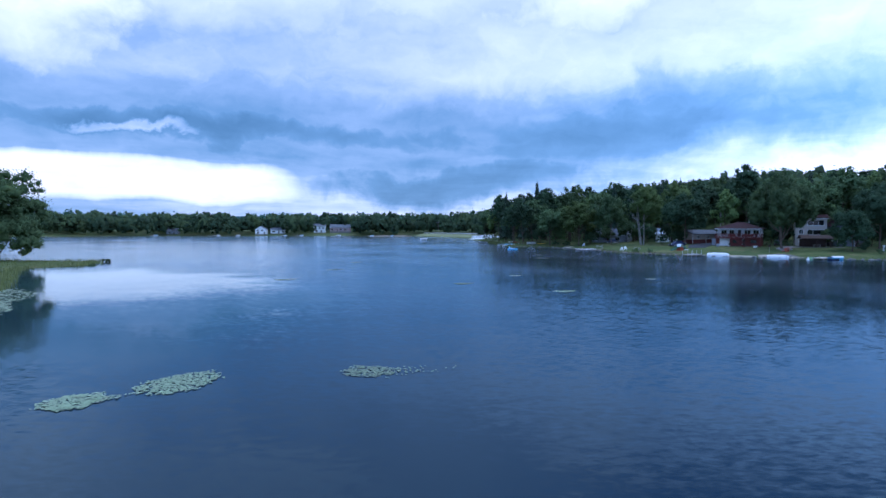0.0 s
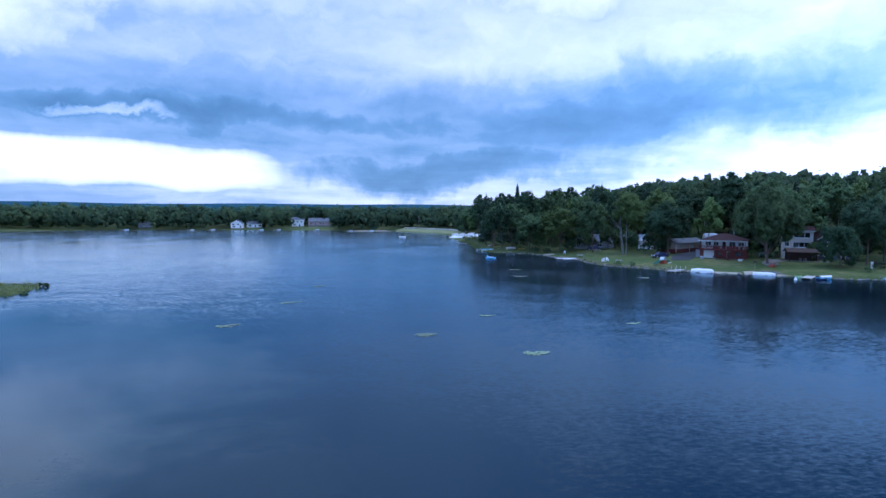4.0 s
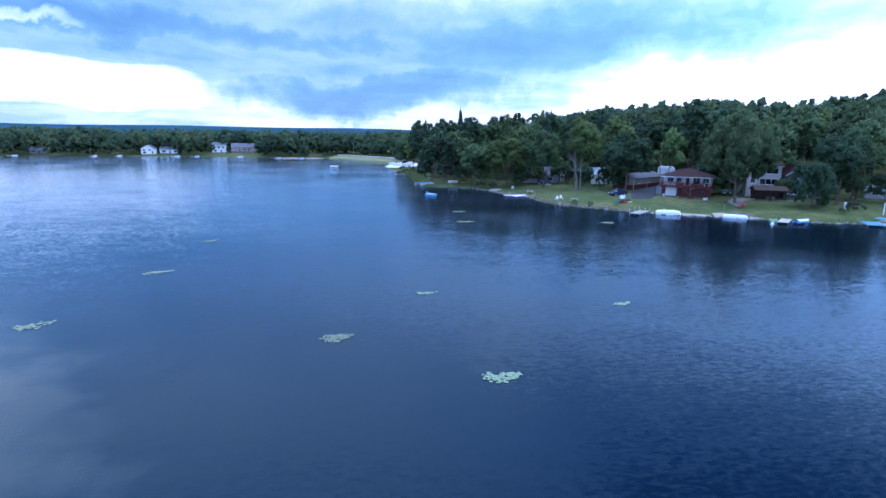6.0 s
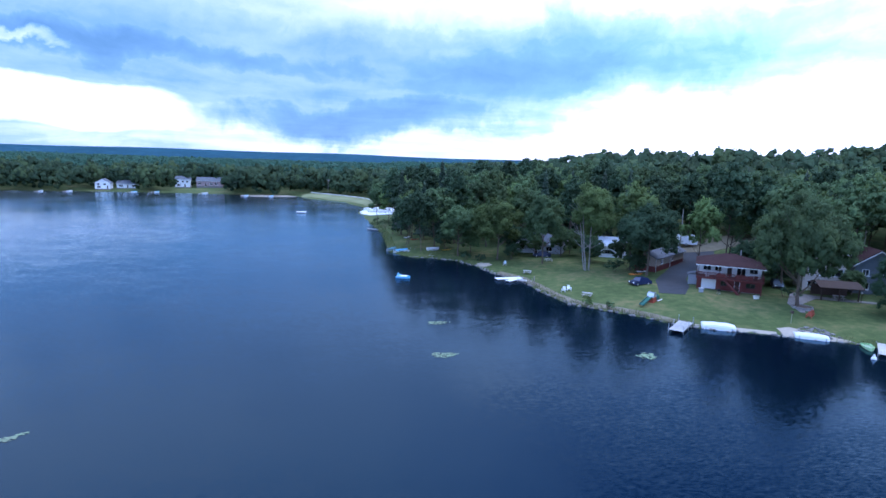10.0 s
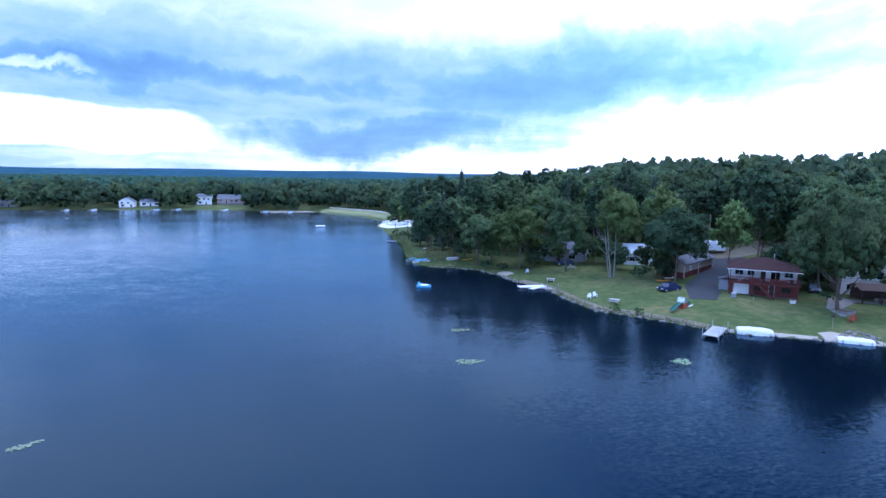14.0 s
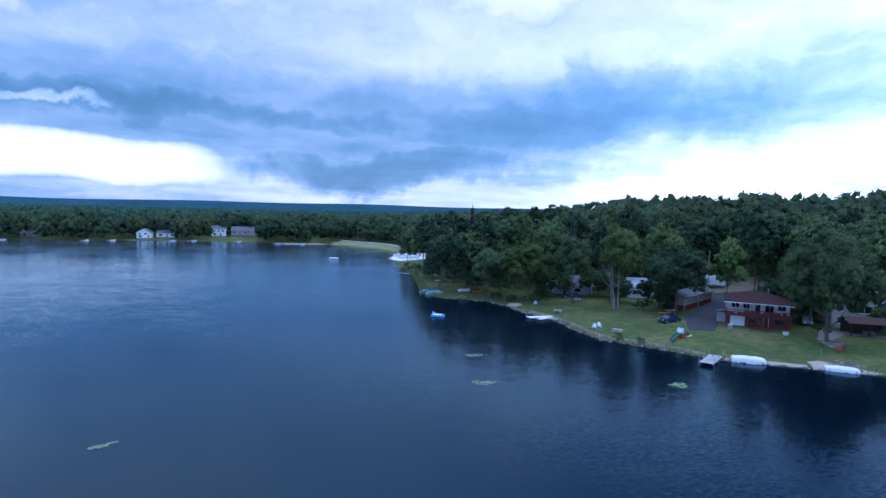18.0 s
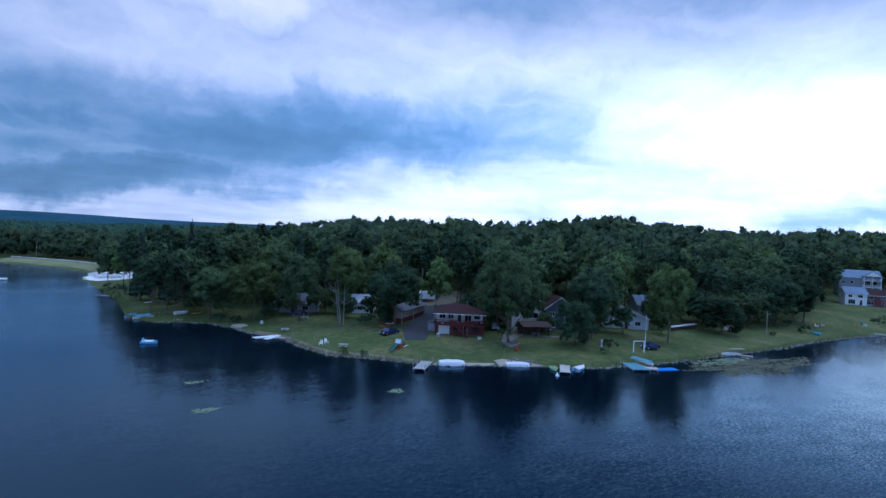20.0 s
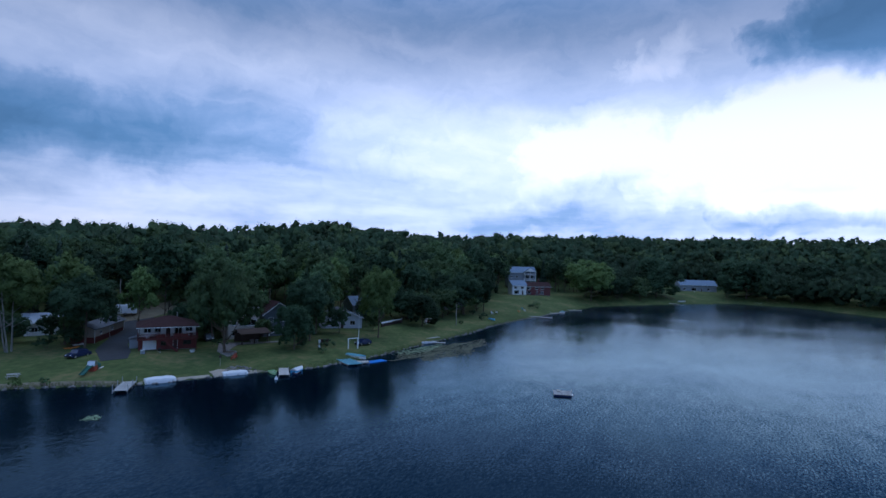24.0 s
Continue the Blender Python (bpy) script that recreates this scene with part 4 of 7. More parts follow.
def hip_roof(x0, y0, x1, y1, z, rise, over, thick=0.16):
    a, b, c, d = x0 - over, y0 - over, x1 + over, y1 + over
    m, k = (b + d) / 2, (d - b) / 2 * 0.95
    lo = [(a, b, z), (c, b, z), (c, d, z), (a, d, z)]
    hi = [(a, b, z + thick), (c, b, z + thick), (c, d, z + thick), (a, d, z + thick)]
    return Geo().add(lo + hi + [(a + k, m, z + rise), (c - k, m, z + rise)], [(3, 2, 1, 0), (0, 1, 5, 4), (1, 2, 6, 5), (2, 3, 7, 6), (3, 0, 4, 7), (4, 5, 9, 8), (5, 6, 9), (6, 7, 8, 9), (7, 4, 8)])


def house(name, label, m, L, D, H, wall_mat, roof_mat, roof="gable_x", rise=2.0, over=0.4, openings=(), trim=None, base=0.6, chimney=None, group=""):
    """A house of four walls with openings (side, u, z, w, h, kind), roof, fascia and footing; the front faces -y."""
    trim = trim or WHITE
    ob = thing(name, label, "house", m, group)
    part("footing", Geo().box(0.05, 0.05, -base - 0.8, L - 0.05, D - 0.05, 0.0), PAVE, ob)
    part("floor_slab", Geo().box(0.2, 0.2, 0.004, L - 0.2, D - 0.2, 0.1), DARK_WOOD, ob)
    places = {"front": (L, lambda p: p), "back": (L, lambda p: (L - p[0], D - p[1], p[2])), "left": (D - 0.4, lambda p: (p[1], D - 0.2 - p[0], p[2])), "right": (D - 0.4, lambda p: (L - p[1], 0.2 + p[0], p[2]))}
    for side, (length, place) in places.items():
        mine = [o for o in openings if o[0] == side]
        g = wall_geo(length, H, 0.2, [(o[1], o[2], o[3], o[4]) for o in mine])
        g.v = [place(p) for p in g.v]
        part("wall", g, wall_mat, ob)
        for _, u, z, w, h, kind in mine:
            if kind == "w":
                window(ob, u, z, w, h, place, trim, 2 if w < 1.7 else 3)
            elif kind == "g":
                door(ob, u, z, w, h, place, WHITE, trim, "garage_door")
            else:
                door(ob, u, z, w, h, place, DARK_WOOD, trim)
    if roof == "hip":
        part("roof", hip_roof(0, 0, L, D, H + 0.004, rise, over), roof_mat, ob)
    else:
        along = roof[-1]
        part("roof", gable_roof(L, D, H + 0.03, rise, over, 0.14, along), roof_mat, ob)
        for k in (0, 1):
            if along == "x":
                part("gable", Geo().prism([(0.02, H + 0.004), (D - 0.02, H + 0.004), (D / 2, H + rise - 0.02)], "x", k * (L - 0.2), k * (L - 0.2) + 0.2), wall_mat, ob)
                e = -over if k == 0 else L + over - 0.04
                zz = H - over * rise / (D / 2)
                part("bargeboard", Geo().prism([(-over, zz), (D / 2, H + rise), (D + over, zz), (D + over, zz - 0.2), (D / 2, H + rise - 0.2), (-over, zz - 0.2)], "x", e - 0.01, e + 0.05), trim, ob)
            else:
                part("gable", Geo().prism([(0.02, H + 0.004), (L - 0.02, H + 0.004), (L / 2, H + rise - 0.02)], "y", k * (D - 0.2), k * (D - 0.2) + 0.2), wall_mat, ob)
                e = -over if k == 0 else D + over - 0.04
                zz = H - over * rise / (L / 2)
                part("bargeboard", Geo().prism([(-over, zz), (L / 2, H + rise), (L + over, zz), (L + over, zz - 0.2), (L / 2, H + rise - 0.2), (-over, zz - 0.2)], "y", e - 0.01, e + 0.05), trim, ob)
    part("gutter", Geo().box(-over, -over - 0.1, H - 0.16 - (0.1 if roof == "gable_x" else 0), L + over, -over - 0.004, H - 0.04 - (0.1 if roof == "gable_x" else 0)), trim, ob) if roof != "gable_y" else None
    if chimney:
        cx, cy, top = chimney
        c = part("chimney", Geo().box(cx, cy, H + 0.2, cx + 0.7, cy + 0.7, top, 0.03), BRICK_RED, ob)
        part("chimney_cap", Geo().box(cx - 0.08, cy - 0.08, top + 0.004, cx + 0.78, cy + 0.78, top + 0.12), PAVE, c)
    return ob


def railing(ob, pts, z, h, material, gap=0.28):
    """Posts, two rails and balusters along a line of points."""
    for (x0, y0), (x1, y1) in zip(pts, pts[1:]):
        n = max(1, round(math.hypot(x1 - x0, y1 - y0) / 1.8))
        for k in range(n + 1):
            x, y = x0 + (x1 - x0) * k / n, y0 + (y1 - y0) * k / n
            part("post", Geo().box(x - 0.05, y - 0.05, z, x + 0.05, y + 0.05, z + h + 0.05), material, ob)
        part("top_rail", Geo().rod((x0, y0, z + h), (x1, y1, z + h), 0.05, n=6), material, ob)
        part("bottom_rail", Geo().rod((x0, y0, z + 0.12), (x1, y1, z + 0.12), 0.04, n=6), material, ob)
        g, c = Geo(), round(math.hypot(x1 - x0, y1 - y0) / gap)
        for k in range(1, c):
            x, y = x0 + (x1 - x0) * k / c, y0 + (y1 - y0) * k / c
            g.box(x - 0.03, y - 0.03, z + 0.12, x + 0.03, y + 0.03, z + h)
        part("balusters", g, material, ob)


# the red and white house on the driveway
m1 = pose(71.2, 145.9, 2.0, 0, 0, -32.7) @ Matrix.Scale(0.95, 4)


def lake_house():
    L, D, Z = 11.2, 9.0, 2.35
    ob = thing("lake_house", "red-boarded house with white upper storey and brown hip roof", "house", m1)
    part("footing", Geo().box(0.05, 0.05, -1.2, L - 0.05, D - 0.05, 0.0), PAVE, ob)
    low = {"front": (L, 0.0, [(0.8, 0.05, 2.6, 2.1, "g"), (4.2, 0.9, 1.1, 0.9, "w"), (6.6, 0.05, 0.95, 2.05, "d"), (8.6, 0.9, 1.6, 0.9, "w")]), "left": (D - 0.4, 0.0, [(3.0, 1.0, 1.2, 0.9, "w")]), "right": (D - 0.4, 0.0, []), "back": (L, 0.0, [])}
    y0 = 1.9
    high = {"front": (L, [(0.9, 0.85, 1.5, 1.15, "w"), (3.0, 0.85, 1.3, 1.15, "w"), (5.2, 0.03, 0.95, 2.05, "d"), (6.9, 0.03, 1.6, 2.05, "w"), (9.1, 0.85, 1.5, 1.15, "w")]), "left": (D - y0 - 0.4, [(1.2, 0.85, 1.1, 1.1, "w"), (4.4, 0.85, 1.1, 1.1, "w")]), "right": (D - y0 - 0.4, [(2.5, 0.85, 1.3, 1.1, "w")]), "back": (L, [(5, 0.85, 1.5, 1.1, "w")])}

    def places(front, zb):
        return {"front": lambda p: (p[0], front + p[1], p[2] + zb), "back": lambda p: (L - p[0], D - p[1], p[2] + zb), "left": lambda p: (p[1], D - 0.2 - p[0], p[2] + zb), "right": lambda p: (L - p[1], front + 0.2 + p[0], p[2] + zb)}
    for floor_holes, front, zb, h, mt in (({k: (v[0], v[2]) for k, v in low.items()}, 0.0, 0.0, Z, RED), (high, y0, Z + 0.2, 2.3, WHITE)):
        pl = places(front, zb)
        for side, (length, holes) in floor_holes.items():
            g = wall_geo(length, h, 0.2, [x[:4] for x in holes])
            g.v = [pl[side](p) for p in g.v]
            part("wall", g, mt, ob)
            for u, z, w, hh, kind in holes:
                if kind == "w":
                    window(ob, u, z, w, hh, pl[side], WHITE if zb else DARK_WOOD, 2)
                else:
                    door(ob, u, z, w, hh, pl[side], WHITE if kind == "g" else DARK_WOOD, WHITE, "garage_door" if kind == "g" else "door")
    F = -1.5
    part("deck_floor", Geo().box(-0.25, F, Z + 0.004, L + 0.25, D - 0.004, Z + 0.196), DARK_WOOD, ob)
    part("deck_fascia", Geo().box(-0.27, F - 0.04, Z - 0.12, L + 0.27, F - 0.004, Z + 0.2), RED, ob)
    railing(ob, [(-0.2, 1.8), (-0.2, F + 0.05), (L + 0.2, F + 0.05), (L + 0.2, 1.8)], Z + 0.2, 0.95, RED, 0.15)
    for u0, u1 in ((3.2, 5.0), (6.6, 9.4)):
        part("deck_panel", Geo().box(u0, F + 0.065, Z + 0.28, u1, F + 0.095, Z + 1.02), RED, ob)
    for x in (0.1, 3.8, 7.6, L - 0.1):
        part("deck_post", Geo().box(x - 0.09, F + 0.01, -0.9, x + 0.09, F + 0.19, Z - 0.13), RED, ob)
    for x in (0.1, 3.8, 7.6, L - 0.1):
        part("porch_post", Geo().box(x - 0.06, F + 0.1, Z + 0.2, x + 0.06, F + 0.22, Z + 2.5), DARK_WOOD, ob)
    part("roof", hip_roof(0, -1.2, L, D, Z + 2.52, 2.0, 0.5), BROWN_ROOF, ob)
    part("gutter", Geo().box(-0.5, -1.79, Z + 2.50, L + 0.5, -1.704, Z + 2.62), WHITE, ob)
    part("ridge_vent", Geo().box(5.2, 3.78, Z + 4.44, L - 5.2, 4.02, Z + 4.56, 0.04), BROWN_ROOF, ob)
    part("flue", Geo().rod((7.6, 6.3, Z + 3.4), (7.6, 6.3, Z + 5.0), 0.12), STEEL, ob)
    # open stair from the deck to the lawn
    for k in range(11):
        part("stair_tread", Geo().box(4.6 + 0.26 * k, F - 1.05, Z - 0.06 - 0.235 * k, 4.9 + 0.26 * k, F - 0.06, Z - 0.01 - 0.235 * k), RED, ob)
    for y in (F - 1.09, F - 0.10):
        part("stair_stringer", Geo().prism([(4.5, Z + 0.1), (4.8, Z + 0.1), (7.6, -0.2), (7.3, -0.5)], "y", y - 0.03, y + 0.03), RED, ob)
        part("stair_rail", Geo().rod((4.6, y, Z + 1.0), (7.5, y, 0.75), 0.045, n=6), RED, ob)
    # chairs and planters along the deck
    for x in (1.4, 8.4, 9.8):
        part("deck_seat", Geo().box(x, F + 0.5, Z + 0.2, x + 0.6, F + 1.1, Z + 0.62, 0.05).box(x, F + 1.0, Z + 0.624, x + 0.6, F + 1.1, Z + 1.1, 0.04), DARK_WOOD if x > 9 else CANVAS, ob)
    # side stair beside the driveway
    part("side_shed", Geo().box(-1.7, 3.2, -0.6, -0.06, 5.4, 2.0), GREY_SIDING, ob)
    part("side_shed_roof", Geo().prism([(-1.9, 1.95), (0.0, 2.5), (0.0, 2.6), (-1.9, 2.05)], "y", 3.0, 5.6), GREY_ROOF, ob)


lake_house()
c33, s33 = math.cos(radians(-32.7)), math.sin(radians(-32.7))


def by_house(u, v):
    return 70.4 + u * c33 - v * s33, 145.0 + u * s33 + v * c33



def garage():
    ob = thing("garage", "long garage with beige siding over a red lower wall", "garage", pose(70.4, 159.8, 2.1, 0, 0, 41))
    L, D = 18.0, 4.6
    part("footing", Geo().box(0.05, 0.05, -1.4, L - 0.05, D - 0.05, 0), PAVE, ob)
    part("lower_wall", Geo().box(0, 0, 0.0, L, D, 1.25), RED, ob)
    for side, (length, pl) in {"front": (L, lambda p: (p[0], p[1], p[2] + 1.254)), "back": (L, lambda p: (L - p[0], D - p[1], p[2] + 1.254)), "left": (D - 0.4, lambda p: (p[1], D - 0.2 - p[0], p[2] + 1.254)), "right": (D - 0.4, lambda p: (L - p[1], 0.2 + p[0], p[2] + 1.254))}.items():
        holes = [(3.0, 0.3, 1.2, 0.9), (9.6, 0.3, 1.2, 0.9)] if side == "front" else []
        g = wall_geo(length, 1.75, 0.2, holes)
        g.v = [pl(p) for p in g.v]
        part("upper_wall", g, BEIGE, ob)
        for u, z, w, h in holes:
            window(ob, u, z, w, h, pl, WHITE)
    for x in (0.02, 8.6, 17.6):
        part("corner_board", Geo().box(x, -0.05, -0.3, x + 0.14, -0.004, 2.95), WHITE, ob)
    part("roof", gable_roof(L, D, 3.03, 1.1, 0.4, 0.14, "x"), GREY_ROOF, ob)
    for x in (0, L - 0.2):
        part("gable", Geo().prism([(0.02, 3.01), (D - 0.02, 3.01), (D / 2, 4.1)], "x", x, x + 0.2), BEIGE, ob)


garage()

house("cottage", "white cottage with pale blue siding half hidden behind lawn trees", pose(66.6, 180.2, 2.0, 0, 0, -20), 11, 8, 3.0, WHITE, PALE_ROOF, "gable_x", 1.7, openings=[("front", 1.2, 0.9, 1.3, 1.1, "w"), ("front", 4.6, 0.03, 0.95, 2.05, "d"), ("front", 7.4, 0.9, 1.6, 1.1, "w"), ("left", 3.0, 0.9, 1.2, 1.1, "w")])
house("cottage", "low grey cottage with a shaded porch behind the maples", pose(47.5, 189.5, 1.7, 0, 0, -28), 12, 8, 2.8, GREY_SIDING, GREY_ROOF, "gable_x", 2.0, openings=[("front", 1.0, 0.9, 1.4, 1.1, "w"), ("front", 5.0, 0.03, 0.95, 2.05, "d"), ("front", 8.0, 0.9, 1.6, 1.1, "w")])
house("cottage", "tall cream house with wide dark windows behind the pavilion", pose(91.0, 143.2, 2.1, 0, 0, -26), 7.0, 6, 7.5, CREAM, BROWN_ROOF, "gable_x", 0.8, openings=[("front", 2.6, 5.5, 3.8, 1.4, "w"), ("front", 2.6, 3.0, 3.8, 1.4, "w"), ("front", 0.7, 3.2, 1.1, 1.2, "w"), ("front", 0.8, 0.8, 1.4, 1.2, "w"), ("front", 4.4, 0.03, 0.95, 2.05, "d"), ("left", 2.0, 3.0, 1.2, 1.2, "w")])
house("cottage", "slate-sided cottage with a steep gable and brown roof", pose(99.2, 140.6, 2.1, 0, 0, -22), 7.4, 10, 5.6, SLATE_SIDING, BROWN_ROOF, "gable_y", 2.6, 0.6, openings=[("front", 1.2, 3.4, 1.2, 1.2, "w"), ("front", 4.6, 3.4, 1.6, 1.2, "w"), ("front", 1.0, 0.8, 1.6, 1.3, "w"), ("front", 4.8, 0.03, 0.95, 2.05, "d"), ("left", 2.0, 3.4, 1.2, 1.2, "w"), ("left", 6.0, 0.9, 1.2, 1.2, "w")])
house("cottage", "pale grey-blue cottage with a brown porch roof", pose(119.5, 139.8, 2.0, 0, 0, -40), 11, 8, 3.0, mat("pale_blue_siding", (0.50, 0.53, 0.58), 0.7, vary=0.15, grain=2.5), GREY_ROOF, "gable_y", 2.2, 0.4, openings=[("front", 1.2, 0.9, 1.3, 1.2, "w"), ("front", 5.0, 0.03, 0.95, 2.05, "d"), ("front", 7.6, 0.9, 1.5, 1.2, "w"), ("left", 1.5, 0.9, 1.2, 1.1, "w"), ("left", 4.8, 0.9, 1.2, 1.1, "w")])
house("cottage", "blue-grey roofed cottage set back among trees", pose(146.0, 150.0, 3.2, 0, 0, -30), 10, 8, 3.0, GREY_SIDING, BLUE_ROOF, "gable_x", 2.4, openings=[("front", 1.2, 0.9, 1.4, 1.1, "w"), ("front", 4.6, 0.03, 0.95, 2.05, "d"), ("front", 7.2, 0.9, 1.4, 1.1, "w")])
house("cottage", "white gabled cottage glimpsed between trees", pose(172.0, 143.0, 3.0, 0, 0, -35), 8, 8, 3.2, WHITE, BLUE_ROOF, "gable_y", 2.6, openings=[("front", 1.0, 0.9, 1.3, 1.1, "w"), ("front", 3.6, 0.03, 0.95, 2.05, "d"), ("front", 5.6, 0.9, 1.3, 1.1, "w")])
house("cottage", "small grey cottage glimpsed under the trees", pose(190.0, 141.0, 3.0, 0, 0, -40), 9, 7, 2.8, GREY_SIDING, GREY_ROOF, "gable_x", 2.0, openings=[("front", 1.2, 0.9, 1.3, 1.1, "w"), ("front", 5.6, 0.9, 1.3, 1.1, "w")])
house("lake_house", "white house with a blue-grey roof above the east lawn", pose(258.6, 138.8, gz(260, 138), 0, 0, -52), 7.2, 8, 4.6, WHITE, BLUE_ROOF, "gable_x", 2.2, openings=[("front", 0.9, 2.9, 1.4, 1.2, "w"), ("front", 4.2, 2.9, 1.6, 1.2, "w"), ("front", 1.0, 0.4, 2.4, 1.8, "w"), ("front", 4.8, 0.03, 0.95, 2.05, "d"), ("left", 3.0, 2.9, 1.3, 1.2, "w")])
house("lake_house", "long red house with a brown roof and white windows", pose(264.4, 138.2, gz(269, 134), 0, 0, -54), 17, 8, 4.4, BRICK_RED, BROWN_ROOF, "gable_x", 1.9, openings=[("front", 1.0, 2.9, 1.6, 1.2, "w"), ("front", 4.6, 2.9, 2.2, 1.2, "w"), ("front", 9.0, 2.9, 1.6, 1.2, "w"), ("front", 12.0, 2.9, 1.6, 1.2, "w"), ("front", 4.2, 0.5, 2.6, 1.5, "w"), ("front", 9.4, 0.03, 0.95, 2.05, "d"), ("front", 11.6, 0.5, 1.8, 1.5, "w")], chimney=(12.0, 5.5, 8.0))


def tall_house():
    ob = house("lake_house", "tall grey house with a white two-tier porch and gabled dormer", pose(285.0, 151.5, gz(288, 149) + 1.4, 0, 0, -56), 15, 9, 7.6, GREY_SIDING, BLUE_ROOF, "gable_x", 3.0, openings=[("front", 1.0, 4.6, 1.3, 1.3, "w"), ("front", 4.0, 4.6, 1.3, 1.3, "w"), ("front", 9.4, 4.4, 2.0, 1.9, "w"), ("front", 12.2, 4.4, 1.6, 1.9, "w"), ("front", 1.0, 1.2, 1.3, 1.3, "w")])
    for z in (3.4, 6.3):
        part("porch_floor", Geo().box(8.4, -2.2, z, 14.8, -0.104, z + 0.2), WHITE, ob)
        railing(ob, [(8.5, -0.2), (8.5, -2.1), (14.7, -2.1), (14.7, -0.2)], z + 0.2, 0.95, WHITE, 0.3)
    for x in (8.6, 11.6, 14.6):
        part("porch_post", Geo().box(x - 0.12, -2.15, -1.5, x + 0.12, -1.91, 8.2), WHITE, ob)
    part("porch_gable", Geo().prism([(8.0, 8.2), (15.2, 8.2), (11.6, 10.6)], "y", -2.3, 3.0), BLUE_ROOF, ob)
    part("porch_pediment", Geo().prism([(8.4, 8.25), (14.8, 8.25), (11.6, 10.3)], "y", -2.36, -2.31), WHITE, ob)


tall_house()
house("cottage", "long low grey house at the head of the bay", pose(388.0, 74.0, gz(388, 70), 0, 0, -64), 23, 9, 4.2, GREY_SIDING, BLUE_ROOF, "gable_x", 3.0, openings=[("front", 2.0, 0.9, 1.8, 1.3, "w"), ("front", 7.0, 0.5, 3.0, 1.9, "w"), ("front", 13.0, 0.03, 1.0, 2.05, "d"), ("front", 17.0, 0.9, 2.2, 1.3, "w")])

# far shore
far = dict(group="houses on the far shore")
house("lake_house", "white two-storey house on the far shore", pose(-129.3, 475.6, 2.6, 0, 0, 8), 10, 8, 5.8, WHITE, GREY_ROOF, "gable_x", 2.0, openings=[("front", 1.2, 3.3, 1.4, 1.3, "w"), ("front", 4.4, 3.3, 1.4, 1.3, "w"), ("front", 7.4, 3.3, 1.4, 1.3, "w"), ("front", 1.2, 0.7, 2.2, 1.5, "w"), ("front", 6.0, 0.03, 1.0, 2.05, "d")], **far)
house("lake_house", "faded pink house with a long roof on the far shore", pose(-116, 480, 3.6, 0, 0, 6), 18, 9, 3.6, PINK, GREY_ROOF, "gable_x", 2.6, openings=[("front", 1.2, 0.9, 2.0, 1.4, "w"), ("front", 6.0, 0.03, 1.0, 2.05, "d"), ("front", 9.0, 0.9, 2.2, 1.4, "w"), ("front", 12.6, 0.9, 2.0, 1.4, "w")], **far)
house("cottage", "white cottage with a grey gable on the far shore", pose(-173.0, 452.2, 1.4, 0, 0, 10), 9, 8, 4.0, WHITE, GREY_ROOF, "gable_y", 2.6, openings=[("front", 1.2, 2.4, 1.6, 1.2, "w"), ("front", 5.0, 2.4, 1.6, 1.2, "w"), ("front", 1.2, 0.5, 2.2, 1.4, "w"), ("front", 7.0, 0.03, 1.0, 2.05, "d")], **far)
house("cottage", "low white boathouse with a dark roof on the far shore", pose(-162.8, 460.4, 1.9, 0, 0, 8), 12, 8, 2.8, WHITE, GREY_ROOF, "gable_x", 2.2, openings=[("front", 1.5, 0.7, 2.4, 1.5, "w"), ("front", 6.4, 0.03, 1.0, 2.05, "d"), ("front", 9.5, 0.7, 2.4, 1.5, "w")], **far)
house("cottage", "small grey cottage under trees on the far shore", pose(-246, 446, 1.2, 0, 0, 14), 9, 7, 3.0, GREY_SIDING, GREY_ROOF, "gable_x", 1.8, openings=[("front", 1.5, 0.7, 1.6, 1.3, "w"), ("front", 5.4, 0.03, 1.0, 2.05, "d")], **far)


# ---- ground works ----
def sheet(name, pts, material, label, category, lift=0.03, step=1.2):
    """A thin slab with a rim that follows the ground inside an outline."""
    bm = bmesh.new()
    bm.faces.new([bm.verts.new((x, y, 0)) for x, y in pts])
    xs, ys = [p[0] for p in pts], [p[1] for p in pts]
    for k in range(1, int((max(xs) - min(xs)) / step)):
        bmesh.ops.bisect_plane(bm, geom=bm.verts[:] + bm.edges[:] + bm.faces[:], plane_co=(min(xs) + k * step, 0, 0), plane_no=(1, 0, 0))
    for k in range(1, int((max(ys) - min(ys)) / step)):
        bmesh.ops.bisect_plane(bm, geom=bm.verts[:] + bm.edges[:] + bm.faces[:], plane_co=(0, min(ys) + k * step, 0), plane_no=(0, 1, 0))
    bmesh.ops.triangulate(bm, faces=bm.faces[:])
    z = ground_z(np.array([v.co.x for v in bm.verts]), np.array([v.co.y for v in bm.verts]))
    for v, h in zip(bm.verts, z):
        v.co.z = h + lift
    top = bm.faces[:]
    ext = bmesh.ops.extrude_face_region(bm, geom=top)
    for v in [e for e in ext["geom"] if isinstance(e, bmesh.types.BMVert)]:
        v.co.z -= 0.25
    bmesh.ops.recalc_face_normals(bm, faces=bm.faces[:])
    me = bpy.data.meshes.new(name)
    bm.to_mesh(me)
    bm.free()
    me.materials.append(material)
    return tagged(new(name, me), label, category, kind="structure")


